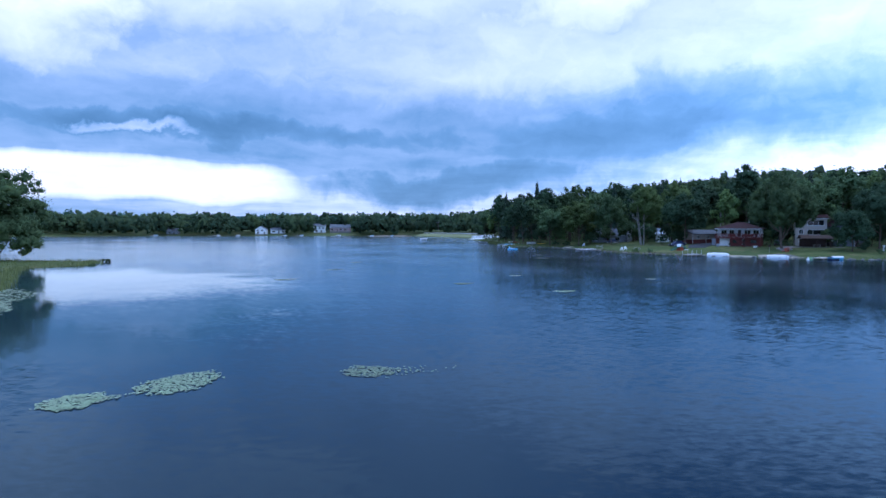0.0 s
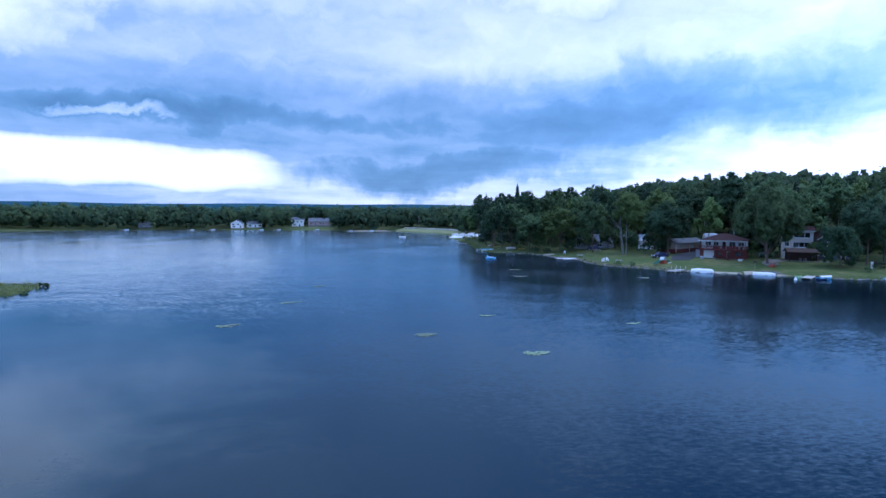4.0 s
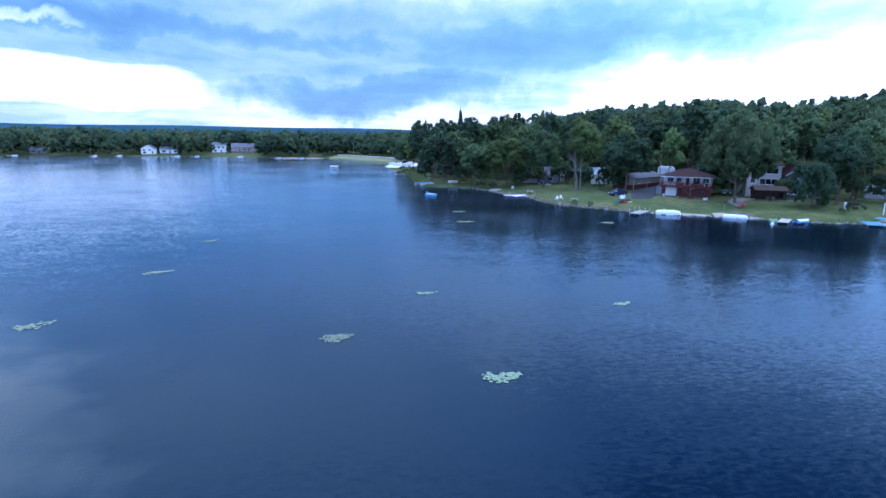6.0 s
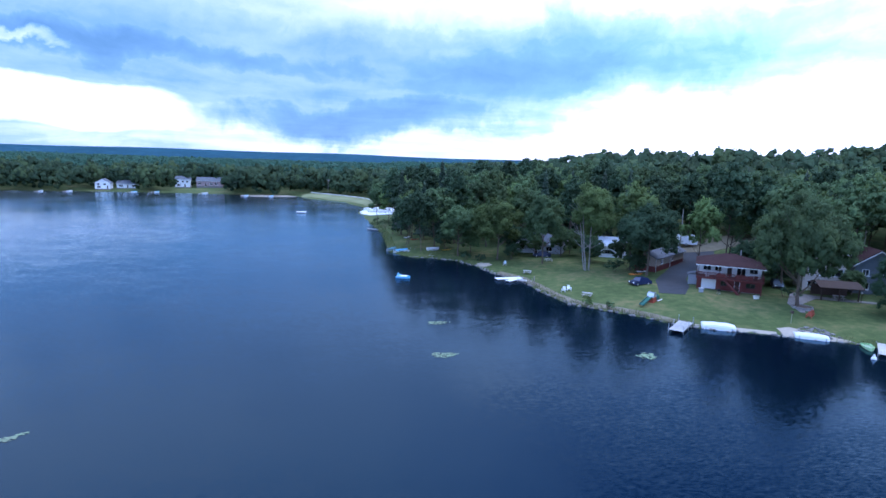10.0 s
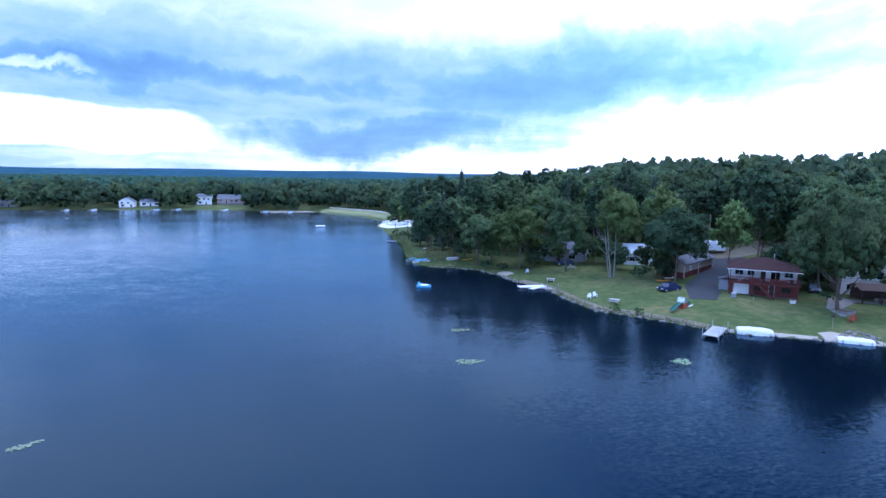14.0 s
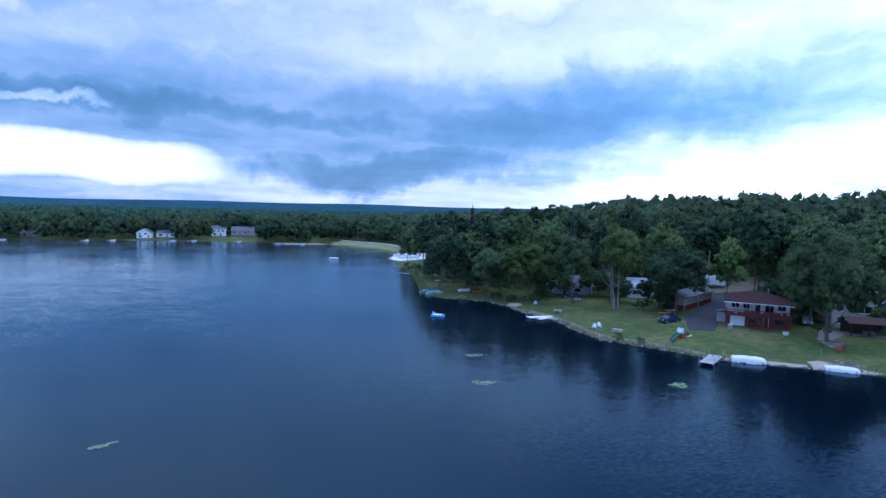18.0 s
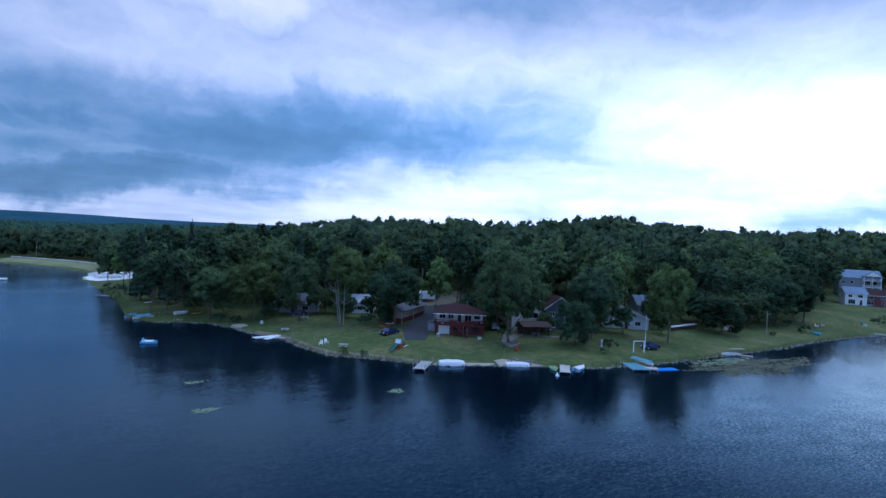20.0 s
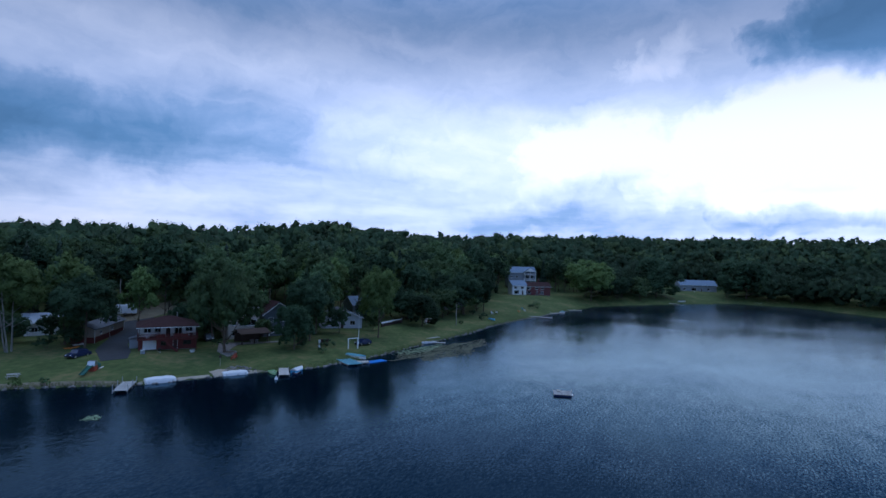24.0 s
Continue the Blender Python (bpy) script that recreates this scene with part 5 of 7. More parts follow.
sheet("driveway", [(62.6, 143.8), (66.5, 141.8), (70.0, 146.2), (73.6, 153.4), (80.5, 161.5), (92, 172), (96, 178), (88, 181), (80.8, 170.6), (73.0, 160.2), (66.5, 152.5)], ASPHALT, "dark asphalt driveway between garage and house", "driveway", 0.06)
sheet("yard", [(88, 181), (96, 178), (110, 180), (126, 176), (128, 184), (106, 190), (92, 188)], mat("bare_soil", (0.20, 0.165, 0.11), 0.95, vary=0.35, grain=0.7, bump=0.05), "bare gravel yard behind the house", "yard", 0.05, 2.0)
sheet("path", [(87.0, 141.5), (85.4, 139.5), (81.0, 134.6), (80.0, 130.4), (80.8, 130.2), (82.4, 133.5), (88.6, 137.0), (96.5, 132.2), (97.4, 133.2), (90.0, 138.6)], PAVE, "grey paved path and terrace round the shade tree", "path", 0.06)
sheet("beach", [(59.0, 126.6), (64.8, 124.2), (69.5, 122.4), (69.9, 123.0), (65.0, 125.3), (59.4, 127.6)], SAND, "narrow strip of pale sand at the water's edge", "beach", 0.05)
sheet("beach", [(70.2, 121.6), (75.8, 118.9), (78.2, 118.3), (76.0, 121.0), (73.2, 124.6), (71.0, 124.4)], SAND, "sandy landing with grey stones at the water", "beach", 0.05)
sheet("bank", [(37.6, 168.4), (41.2, 161.8), (42.2, 154.9), (43.2, 146.9), (45.0, 140.9), (48.0, 138.7), (51.2, 135.5), (54.4, 132.5), (56.3, 129.4), (58.8, 127.2), (59.6, 128.4), (57.6, 130.4), (55.8, 133.6), (52.6, 136.8), (49.2, 140.2), (46.6, 142.0), (44.9, 147.4), (43.9, 155.4), (42.8, 162.4), (39.0, 169.2)], mat("eroded_bank", (0.17, 0.145, 0.105), 0.95, vary=0.4, grain=1.2, col2=(0.27, 0.24, 0.18), bump=0.06), "eroded stony bank with dry grass at the water", "bank", 0.06, 0.8)
sheet("boat_launch", [(4.8, 316), (10, 300), (20, 298), (29, 312), (27, 338), (10, 341)], mat("pale_gravel", (0.74, 0.74, 0.74), 0.9, vary=0.12, grain=0.8), "pale gravel boat launch by the wooded point", "boat launch", 0.08, 3.0)
# shore bank of the dam
bank = []
for x, y in [(-36, 430), (-17, 407), (-4, 389), (5, 367), (10, 344)]:
    bank.append([(x, y, -0.5), (x + 2, y + 2.5, 1.3), (x + 6, y + 7, 2.2), (x + 9, y + 10, 2.2), (x + 13, y + 14, 0.4)])
bv = [p for r in bank for p in r]
bf = [(r * 5 + k, r * 5 + k + 1, r * 5 + k + 6, r * 5 + k + 5) for r in range(4) for k in range(4)]
tagged(new("embankment", mesh_of("embankment", Geo().add(bv, bf), mat("dry_grass", (0.20, 0.21, 0.10), 0.9, vary=0.25, grain=0.5))), "mown grass embankment on the far shore", "embankment", kind="structure")
rail = thing("guard_rail", "low white guard rail along the embankment", "guard rail")
for (x0, y0), (x1, y1) in zip([(-29, 438), (-10, 415), (3, 397), (12, 375)], [(-10, 415), (3, 397), (12, 375), (17, 352)]):
    part("rail", Geo().rod((x0, y0, 2.9), (x1, y1, 2.9), 0.16, n=6), WHITE, rail)
    for k in range(7):
        x, y = x0 + (x1 - x0) * k / 7, y0 + (y1 - y0) * k / 7
        part("post", Geo().box(x - 0.12, y - 0.12, 1.6, x + 0.12, y + 0.12, 3.0), WHITE, rail)


# ---- shore rocks, reeds and lily pads ----
def along_shore(pts, step, rnd):
    out = []
    for (x0, y0), (x1, y1) in zip(pts, pts[1:]):
        n = max(1, int(math.hypot(x1 - x0, y1 - y0) / step))
        for k in range(n):
            t = (k + rnd.random()) / n
            out.append((x0 + (x1 - x0) * t, y0 + (y1 - y0) * t, math.atan2(y1 - y0, x1 - x0)))
    return out


def scatter_mesh(name, label, category, spots, unit_v, unit_f, material):
    """One mesh of many small like pieces: spots are (x, y, z, turn, sx, sy, sz)."""
    s = np.array(spots)
    c, q = np.cos(s[:, 3])[:, None], np.sin(s[:, 3])[:, None]
    u = unit_v[None] * s[:, None, 4:7]
    v = np.stack([u[..., 0] * c - u[..., 1] * q + s[:, 0, None], u[..., 0] * q + u[..., 1] * c + s[:, 1, None], u[..., 2] + s[:, 2, None]], -1)
    f = unit_f[None] + len(unit_v) * np.arange(len(s))[:, None, None]
    return tagged(new(name, mesh_np(name, v.reshape(-1, 3), f.reshape(-1, unit_f.shape[1]), material)), label, category, kind="stuff")


rs = random.Random(21)
rocks = []
for x, y, a in along_shore(SHORE_NEAR + SHORE_EAST[:8], 0.45, rs):
    r = rs.uniform(0.12, 0.38)
    off = rs.uniform(-0.5, 0.9)
    rocks.append((x - math.sin(a) * off, y + math.cos(a) * off, rs.uniform(0.0, 0.16), rs.uniform(0, 6.28), r * 1.3, r, r * 0.7))
scatter_mesh("shore_rocks", "low grey and brown stones along the water's edge", "rocks", rocks, ICO_V * np.array([1, 1, 0.9]) + 0.12 * np.sin(ICO_V[:, ::-1] * 9), ICO_F, STONE)

BLADE_V = np.array([(-0.5, 0, 0), (0.5, 0, 0), (0.32, 0.18, 0.6), (-0.32, 0.18, 0.6), (0.05, 0.42, 1.0), (-0.05, 0.42, 1.0)], float)
BLADE_F = np.array([(0, 1, 2, 3), (3, 2, 4, 5)])
reeds = []


def reed_belt(pts, n, w0, w1, h0, h1, seed):
    rr = random.Random(seed)
    for x, y, a in along_shore(pts, 1.0 / n, rr):
        off = rr.uniform(w0, w1)
        px, py = x - math.sin(a) * off, y + math.cos(a) * off
        h = rr.uniform(h0, h1)
        reeds.append((px, py, max(0.0, 0.085 * off) - 0.05, rr.uniform(0, 6.28), rr.uniform(0.05, 0.12), h * 0.5, h))


reed_belt([(10.5, 272), (14, 240), (15.3, 198), (20, 190), (25.6, 189), (30.8, 185.4), (35, 178)], 16, -0.4, 2.4, 0.4, 1.1, 1)
reed_belt([(42, 154.8), (43, 146.8), (44.8, 140.7), (47.8, 138.5), (51, 135.3), (54.2, 132.3), (56.1, 129.2), (59, 126.8)], 22, -0.2, 0.8, 0.3, 0.9, 2)
reed_belt([(38.0, 167.0), (41, 161.7), (42, 154.8), (43, 146.8), (44.8, 140.7), (47.8, 138.5), (51, 135.3), (54.2, 132.3), (56.1, 129.2), (59, 127)], 26, 0.2, 1.9, 0.25, 0.7, 8)
reed_belt([(76.2, 119.2), (81.5, 115.5), (88, 112.8), (94.4, 112), (106.3, 110.5), (115, 110.5), (123, 110.5), (136, 110.5), (150, 110.2), (170, 112), (188, 111.6), (203, 110.5)], 16, -0.3, 1.6, 0.35, 1.0, 3)
reed_belt([(226, 108.5), (250, 106), (278, 103.5), (306, 89), (337, 70), (370, 43), (366, 20), (366, 9), (350, -4), (330, -19)], 7, -0.3, 3.0, 0.5, 1.3, 4)
reed_belt([(-46, 42), (-49, 50), (-58, 61.6), (-66, 72), (-70.4, 80), (-64.7, 84.3), (-67, 92), (-70, 98), (-90, 99), (-110, 104)], 14, -0.3, 2.5, 0.3, 0.9, 5)
scatter_mesh("shore_reeds", "rough green grass and reeds fringing the shore", "reeds", reeds, BLADE_V, BLADE_F, REED)
turf = []
for k in range(15000):
    x, y = rs.uniform(-108, -46), rs.uniform(44, 104)
    turf.append((x, y))
ta = np.array(turf)
td, tz = shore_dist(ta[:, 0], ta[:, 1]), ground_z(ta[:, 0], ta[:, 1])
scatter_mesh("point_grass", "long rough grass on the low point", "grass", [(x, y, z - 0.03, rs.uniform(0, 6.28), 0.10, 0.2, rs.uniform(0.12, 0.3)) for (x, y), d, z in zip(turf, td, tz) if d > 0.1], BLADE_V, BLADE_F, TURF)

hexa = [(math.cos(6.283 * (k + 0.25) / 8), math.sin(6.283 * (k + 0.25) / 8)) for k in range(8)]
PAD_V = np.array([(0, 0, 0.006)] + [(x, y, 0.014) for x, y in hexa])
PAD_F = np.array([(0, k + 1, (k + 1) % 8 + 1) for k in range(7)])


def lily_patch(cx, cy, rx, ry, turn, n, size=0.15, seed=0, material=None, name="lily_patch", label="floating patch of pale green lily pads", lobes=1.0):
    rr = np.random.default_rng(seed + int(abs(cx) * 7 + abs(cy) * 13))
    a, r = rr.uniform(0, 6.283, n), np.sqrt(rr.uniform(0, 1, n))
    r = r * (1 + lobes * (0.22 * np.sin(a * 3 + 1) + 0.14 * np.sin(a * 7))) * (1 + 0.09 * np.sin(a * 17 + 2) * np.sin(a * 5)) * rr.normal(1, 0.06, n)
    u, v = r * np.cos(a) * rx, r * np.sin(a) * ry
    c, s = math.cos(turn), math.sin(turn)
    spots = np.stack([cx + u * c - v * s, cy + u * s + v * c, rr.uniform(0.004, 0.03, n), rr.uniform(0, 6.28, n), size * rr.uniform(0.6, 1.3, n), size * rr.uniform(0.6, 1.3, n), np.ones(n)], 1)
    return scatter_mesh(name, label, "lily pads", spots, PAD_V, PAD_F, material or PAD)


lily_patch(-14.7, 11.75, 1.1, 1.0, 1.0, 620, 0.066, lobes=0.35)
lily_patch(-13.75, 12.2, 0.7, 0.4, 0.5, 70, 0.062, label="loose trail of floating lily pads")
lily_patch(-11.9, 14.5, 1.85, 1.3, 1.1, 1000, 0.066, lobes=0.3)
lily_patch(-3.9, 16.75, 1.25, 0.95, 0.1, 380, 0.062, lobes=0.5)
lily_patch(-2.9, 16.9, 2.6, 1.0, 0.2, 90, 0.05, 3, label="thin scatter of floating lily pads")
lily_patch(0.7, 57.9, 1.1, 0.75, 0.3, 330, 0.075)
lily_patch(-20.1, 79.3, 1.5, 0.5, 0.5, 70)
lily_patch(8.1, 69.5, 0.9, 0.4, 0.2, 40)
lily_patch(25.7, 65.0, 0.8, 0.35, 0.4, 34)
lily_patch(45.0, 114.8, 1.3, 0.9, 0.9, 90)
lily_patch(19.0, 116.4, 1.7, 0.9, 0.1, 150, 0.12)
lily_patch(19.8, 130.6, 1.5, 0.8, 0.1, 80)
lily_patch(11.4, 50.2, 1.2, 0.7, 0.2, 80)
lily_patch(-22.5, 62.0, 1.3, 0.8, 0.8, 60)
lily_patch(-20.0, 98.0, 1.2, 0.45, 0.8, 80, 0.12)
lily_patch(-42.0, 37.0, 15.0, 3.8, -0.95, 2600, 0.15, label="broad field of lily pads off the grassy point")
lily_patch(121.0, 102.0, 17.0, 5.4, -0.08, 2600, 0.24, 5, WEED, "weed_bed", "brown-green mat of weed off the boat landing")
lily_patch(118.0, 107.5, 9.0, 2.2, -0.05, 500, 0.26, 6, PAD)



# ---- docks and boats ----
def dock(x, y, deg, L, W, z=0.5, posts=2, tall=1.2, label="grey plank dock on steel posts", boards=True, planks=PLANK, name="dock"):
    """A pier that runs along +x from (x, y) at deck height z."""
    ob = thing(name, label, "dock", pose(x, y, 0, 0, 0, deg))
    for s in (-W / 2 + 0.08, W / 2 - 0.08):
        part("stringer", Geo().box(0, s - 0.05, z - 0.24, L, s + 0.05, z - 0.06), POLE_WOOD, ob)
    n = max(4, round(L / 0.3))
    me = mesh_of("plank", Geo().box(0.012, -W / 2, z - 0.055, L / n - 0.012, W / 2, z, 0.012), planks)
    for k in range(n):
        b = part("plank", me, None, ob)
        b.location = (k * L / n, 0, 0.006 * math.sin(k * 2.3))
    for k in range(posts):
        for s in (-W / 2 - 0.06, W / 2 + 0.06):
            xx = 0.15 + (L - 0.3) * k / max(1, posts - 1)
            part("post", Geo().rod((xx, s, -1.6), (xx, s, z + tall), 0.045), STEEL, ob)
    return ob


def hull_rings(L, W, H, flat=0.5, sheer=0.15, n=9):
    rings = []
    for k in range(n):
        t = k / (n - 1)
        w = W / 2 * (1 - max(0.0, (t - 0.55) / 0.45) ** 2.2) * (0.9 + 0.1 * math.sin(t * 3.1))
        w = max(w, 0.03)
        z1 = H + sheer * t * t
        rings.append([(t * L, -w, z1), (t * L, -w * 0.92, H * 0.45), (t * L, -w * flat, 0.0 + 0.25 * H * t * t), (t * L, w * flat, 0.0 + 0.25 * H * t * t), (t * L, w * 0.92, H * 0.45), (t * L, w, z1), (t * L, w - 0.05 if w > 0.1 else w * 0.5, z1), (t * L, (w - 0.05 if w > 0.1 else w * 0.5) * 0.85, H * 0.35 + 0.1 * t), (t * L, -(w - 0.05 if w > 0.1 else w * 0.5) * 0.85, H * 0.35 + 0.1 * t), (t * L, -(w - 0.05 if w > 0.1 else w * 0.5), z1)])
    return rings


def rowboat(x, y, deg, L, W, H, hull, label, z=-0.1, cover=None, name="rowing_boat"):
    ob = thing(name, label, "boat", pose(x, y, z, 0, 0, deg))
    part("hull", Geo().loft(hull_rings(L, W, H)), hull, ob)
    for t in (0.2, 0.48, 0.72):
        part("thwart", Geo().box(t * L - 0.12, -W * 0.4, H * 0.72, t * L + 0.12, W * 0.4, H * 0.78), TAN, ob)
    part("gunwale", Geo().loft([[(p[0] * L, s * (W / 2 + 0.02) * p[1], H + 0.15 * p[0] ** 2 + dz) for s, dz in ((1, 0.0), (1.04, 0.03), (1, 0.06), (0.95, 0.03))] for p in ((0.02, 0.9), (0.3, 0.98), (0.55, 1.0), (0.8, 0.7), (0.97, 0.12))]), hull, ob)
    part("transom", Geo().box(-0.03, -W * 0.43, 0.02, 0.03, W * 0.43, H + 0.02), hull, ob)
    if cover:
        part("cover", Geo().loft([[(t * L, s * W / 2 * k * 1.06, H + 0.08 + hgt) for s, hgt in ((-1, 0.0), (-0.5, 0.18), (0, 0.26), (0.5, 0.18), (1, 0.0))] for t, k in ((-0.02, 0.9), (0.3, 1.0), (0.6, 0.96), (0.85, 0.6), (1.0, 0.1))], False), cover, ob)
    return ob


def kayak(x, y, deg, L, col, label, z=None, name="kayak"):
    ob = thing(name, label, "kayak", pose(x, y, gz(x, y) + 0.02 if z is None else z, 0, 0, deg))
    rings = []
    for k in range(11):
        t = k / 10
        w = max(0.02, 0.36 * math.sin(math.pi * t) ** 0.7)
        rings.append([(t * L, w * math.cos(a), 0.17 + 0.17 * math.sin(a) * min(1, w / 0.2) + 0.12 * (2 * t - 1) ** 4) for a in [6.283 * j / 10 for j in range(10)]])
    part("hull", Geo().loft(rings), col, ob)
    part("cockpit_rim", Geo().loft([[(L * 0.5 + math.cos(a) * 0.55 * s, math.sin(a) * 0.27 * s, z2) for a in [6.283 * j / 12 for j in range(12)]] for s, z2 in ((1.0, 0.31), (1.0, 0.37), (0.86, 0.37), (0.86, 0.31))]), BLACK, ob)
    return ob


# dock and covered boats before the red and white house
dock(58.5, 128.2, -134, 6.3, 2.0, 0.55, 3, 0.9, "grey plank dock with tall steel posts")


def covered_boat(x, y, deg, L, W, label, tall=0.85):
    """A boat on a low lift, wholly wrapped in white canvas."""
    ob = thing("covered_boat", label, "boat", pose(x, y, 0.1, 0, 0, deg))
    part("canvas_cover", Geo().loft([[(t * L, s * W / 2 * k, z * q) for s, z in ((-1.15, -0.12), (-1.02, 0.42 * tall), (-0.86, 0.74 * tall), (-0.25, 0.98 * tall), (0.25, 0.98 * tall), (0.86, 0.74 * tall), (1.02, 0.42 * tall), (1.15, -0.12))] for t, k, q in ((0.0, 0.86, 0.62), (0.03, 0.97, 0.85), (0.18, 1.0, 0.9), (0.36, 1.0, 1.03), (0.52, 0.98, 0.94), (0.7, 1.0, 1.02), (0.88, 0.94, 0.88), (0.97, 0.82, 0.74), (1.0, 0.66, 0.5))]), CANVAS, ob)
    for t in (0.12, 0.88):
        part("lift_frame", Geo().box(t * L - 0.06, -W / 2 - 0.15, -0.3, t * L + 0.06, W / 2 + 0.15, 0.2), STEEL, ob)
        for s in (-1, 1):
            part("lift_post", Geo().rod((t * L, s * (W / 2 + 0.12), -0.6), (t * L, s * (W / 2 + 0.12), 0.35), 0.05), STEEL, ob)


covered_boat(60.4, 127.2, -26, 4.8, 2.1, "white canvas-covered boat on a shore lift beside the dock")
covered_boat(71.9, 122.0, -29, 4.4, 1.9, "low white canvas-covered boat on the sandy landing", 0.6)

# dock with small craft before the dense tree
dock(81.6, 116.6, -134, 6.2, 1.8, 0.42, 2, 0.2, "pale plank dock with small craft beside it", planks=TAN)
rowboat(79.0, 117.2, -120, 3.0, 1.3, 0.45, LIME, "lime green plastic dinghy beside the pale dock", name="dinghy")
rowboat(80.6, 113.0, 20, 3.8, 1.6, 0.55, SKY_BLUE, "pale blue and white rowing boat beside the pale dock", cover=CANVAS)
rowboat(79.8, 112.0, 18, 2.6, 1.1, 0.4, NAVY, "dark blue dinghy moored beside the dock", name="dinghy")


def buoy(x, y, r, col, label):
    ob = thing("buoy", label, "buoy", pose(x, y, 0))
    part("float", Geo().loft([[(r * k * math.cos(6.283 * j / 12), r * k * math.sin(6.283 * j / 12), z * r) for j in range(12)] for k, z in ((0.3, -0.7), (0.9, -0.3), (1.0, 0.2), (0.8, 0.8), (0.4, 1.2), (0.3, 1.9), (0.12, 2.0))]), col, ob)
    part("ring", Geo().rod((0, 0, r * 2.0), (0, 0, r * 2.3), r * 0.12), STEEL, ob)


buoy(75.1, 111.9, 0.33, WHITE, "white mooring buoy floating off the dock")

# teal dock, white boat and blue mat
dock(95.6, 113.2, -118, 6.0, 3.2, 0.42, 2, 0.2, "faded teal plank dock", planks=TEAL)
dock(95.0, 109.3, -45, 2.6, 2.0, 0.4, 2, 0.1, "tan plank dock end beside the blue mat", planks=TAN)
rowboat(99.9, 115.3, -95, 5.0, 1.9, 0.7, WHITE, "white boat with teal cover moored at the teal dock", cover=TEAL, name="motor_boat")
mat_ob = thing("floating_mat", "bright blue floating swim mat tied to the dock", "swim mat", pose(96.3, 108.2, 0.02, 0, 0, -16))
for k in range(3):
    part("mat_panel", Geo().box(k * 1.75 + 0.01, -1.0, 0, k * 1.75 + 1.74, 1.0, 0.11, 0.04), BLUE, mat_ob)

# craft of the west shore
dock(19.5, 196.6, 128, 7.0, 1.4, 0.5, 3, 0.5, "pale plank dock with moored boats", planks=TAN)
dock(23.4, 202.6, -122, 7.4, 1.3, 0.6, 3, 0.4, "pale gangway from the lawn to the dock", planks=TAN)
rowboat(16.6, 196.8, 40, 4.6, 1.9, 0.7, WHITE, "white motor boat with a pale blue cover at the dock", cover=SKY_BLUE, name="motor_boat")
rowboat(15.0, 199.4, 60, 4.2, 1.7, 0.6, STEEL, "aluminium rowing boat moored at the dock", cover=TEAL)
rowboat(25.2, 196.4, 15, 3.4, 1.6, 0.6, WHITE, "white rowing boat stored on the grass bank", z=0.75, cover=CANVAS)
rowboat(25.6, 190.5, 60, 3.0, 1.4, 0.5, STEEL, "aluminium rowing boat at the bank")
kayak(28.8, 195.6, 32, 4.2, YELLOW, "yellow-orange kayak lying on the lawn")
kayak(20.2, 221.0, 48, 3.8, WHITE, "white canoe lying under the trees", name="canoe")
kayak(22.0, 216.0, 26, 3.8, TERRACOTTA, "red canoe lying under the trees", name="canoe")
rowboat(12.9, 247.0, 150, 4.4, 1.7, 0.5, STEEL, "grey rowing boat moored off the reeds")


def pedal_boat(x, y, deg):
    ob = thing("pedal_boat", "pale blue and white pedal boat moored offshore", "pedal boat", pose(x, y, -0.12, 0, 0, deg))
    part("hull", Geo().loft(hull_rings(3.0, 1.7, 0.55, 0.75, 0.1)), SKY_BLUE, ob)
    part("deck", Geo().box(0.2, -0.7, 0.5, 2.3, 0.7, 0.62, 0.05), WHITE, ob)
    for s in (-0.35, 0.35):
        part("seat", Geo().box(0.4, s - 0.25, 0.624, 0.9, s + 0.25, 0.8, 0.05), SKY_BLUE, ob)
        part("backrest", Geo().box(0.3, s - 0.25, 0.804, 0.42, s + 0.25, 1.15, 0.04), SKY_BLUE, ob)


pedal_boat(15.3, 164.3, -18)
dock(36.0, 161.6, 8, 5.8, 1.8, 0.4, 2, 0.3, "long white-topped floating dock", planks=WHITE)
dock(37.9, 159.4, 40, 4.6, 1.1, 0.36, 2, 0.3, "narrow pale dock section", planks=WHITE)
dock(40.4, 160.8, -28, 3.2, 1.3, 0.36, 2, 0.3, "grey dock section joined to the shore")
solid("post", Geo().rod((0, 0, -0.4), (0, 0, 1.5), 0.09).rod((0, 0, 1.5), (0, 0, 1.56), 0.11), POLE_WOOD, "pale wooden mooring post at the bank", "post", at(42.7, 156.6))
sheet("sand_patch", [(34.6, 178.6), (36.4, 175.4), (38.6, 176.6), (38.2, 179.0), (36.4, 180.0)], SAND, "small heap of pale sand at the bank", "sand", 0.09, 0.8)


def raft():
    ob = thing("swim_raft", "square swim raft with grey deck and dark sides afloat", "swim raft", pose(94.5, 65.7, 0, 0, 0, 20))
    part("float_frame", Geo().box(-1.45, -1.45, -0.15, 1.45, 1.45, 0.30, 0.05), NAVY, ob)
    me = mesh_of("plank", Geo().box(-1.5, 0.012, 0.304, 1.5, 0.288, 0.35, 0.01), PLANK)
    for k in range(10):
        part("plank", me, None, ob).location = (0, -1.5 + k * 0.3, 0)
    part("step", Geo().box(-0.4, -1.75, 0.02, 0.4, -1.46, 0.12), WHITE, ob)
    part("box", Geo().box(0.2, 0.3, 0.354, 0.9, 0.9, 0.62, 0.04), TAN, ob)
    for s in (-0.3, 0.3):
        part("ladder_rail", Geo().rod((s, -1.5, -0.3), (s, -1.5, 0.9), 0.025), STEEL, ob)


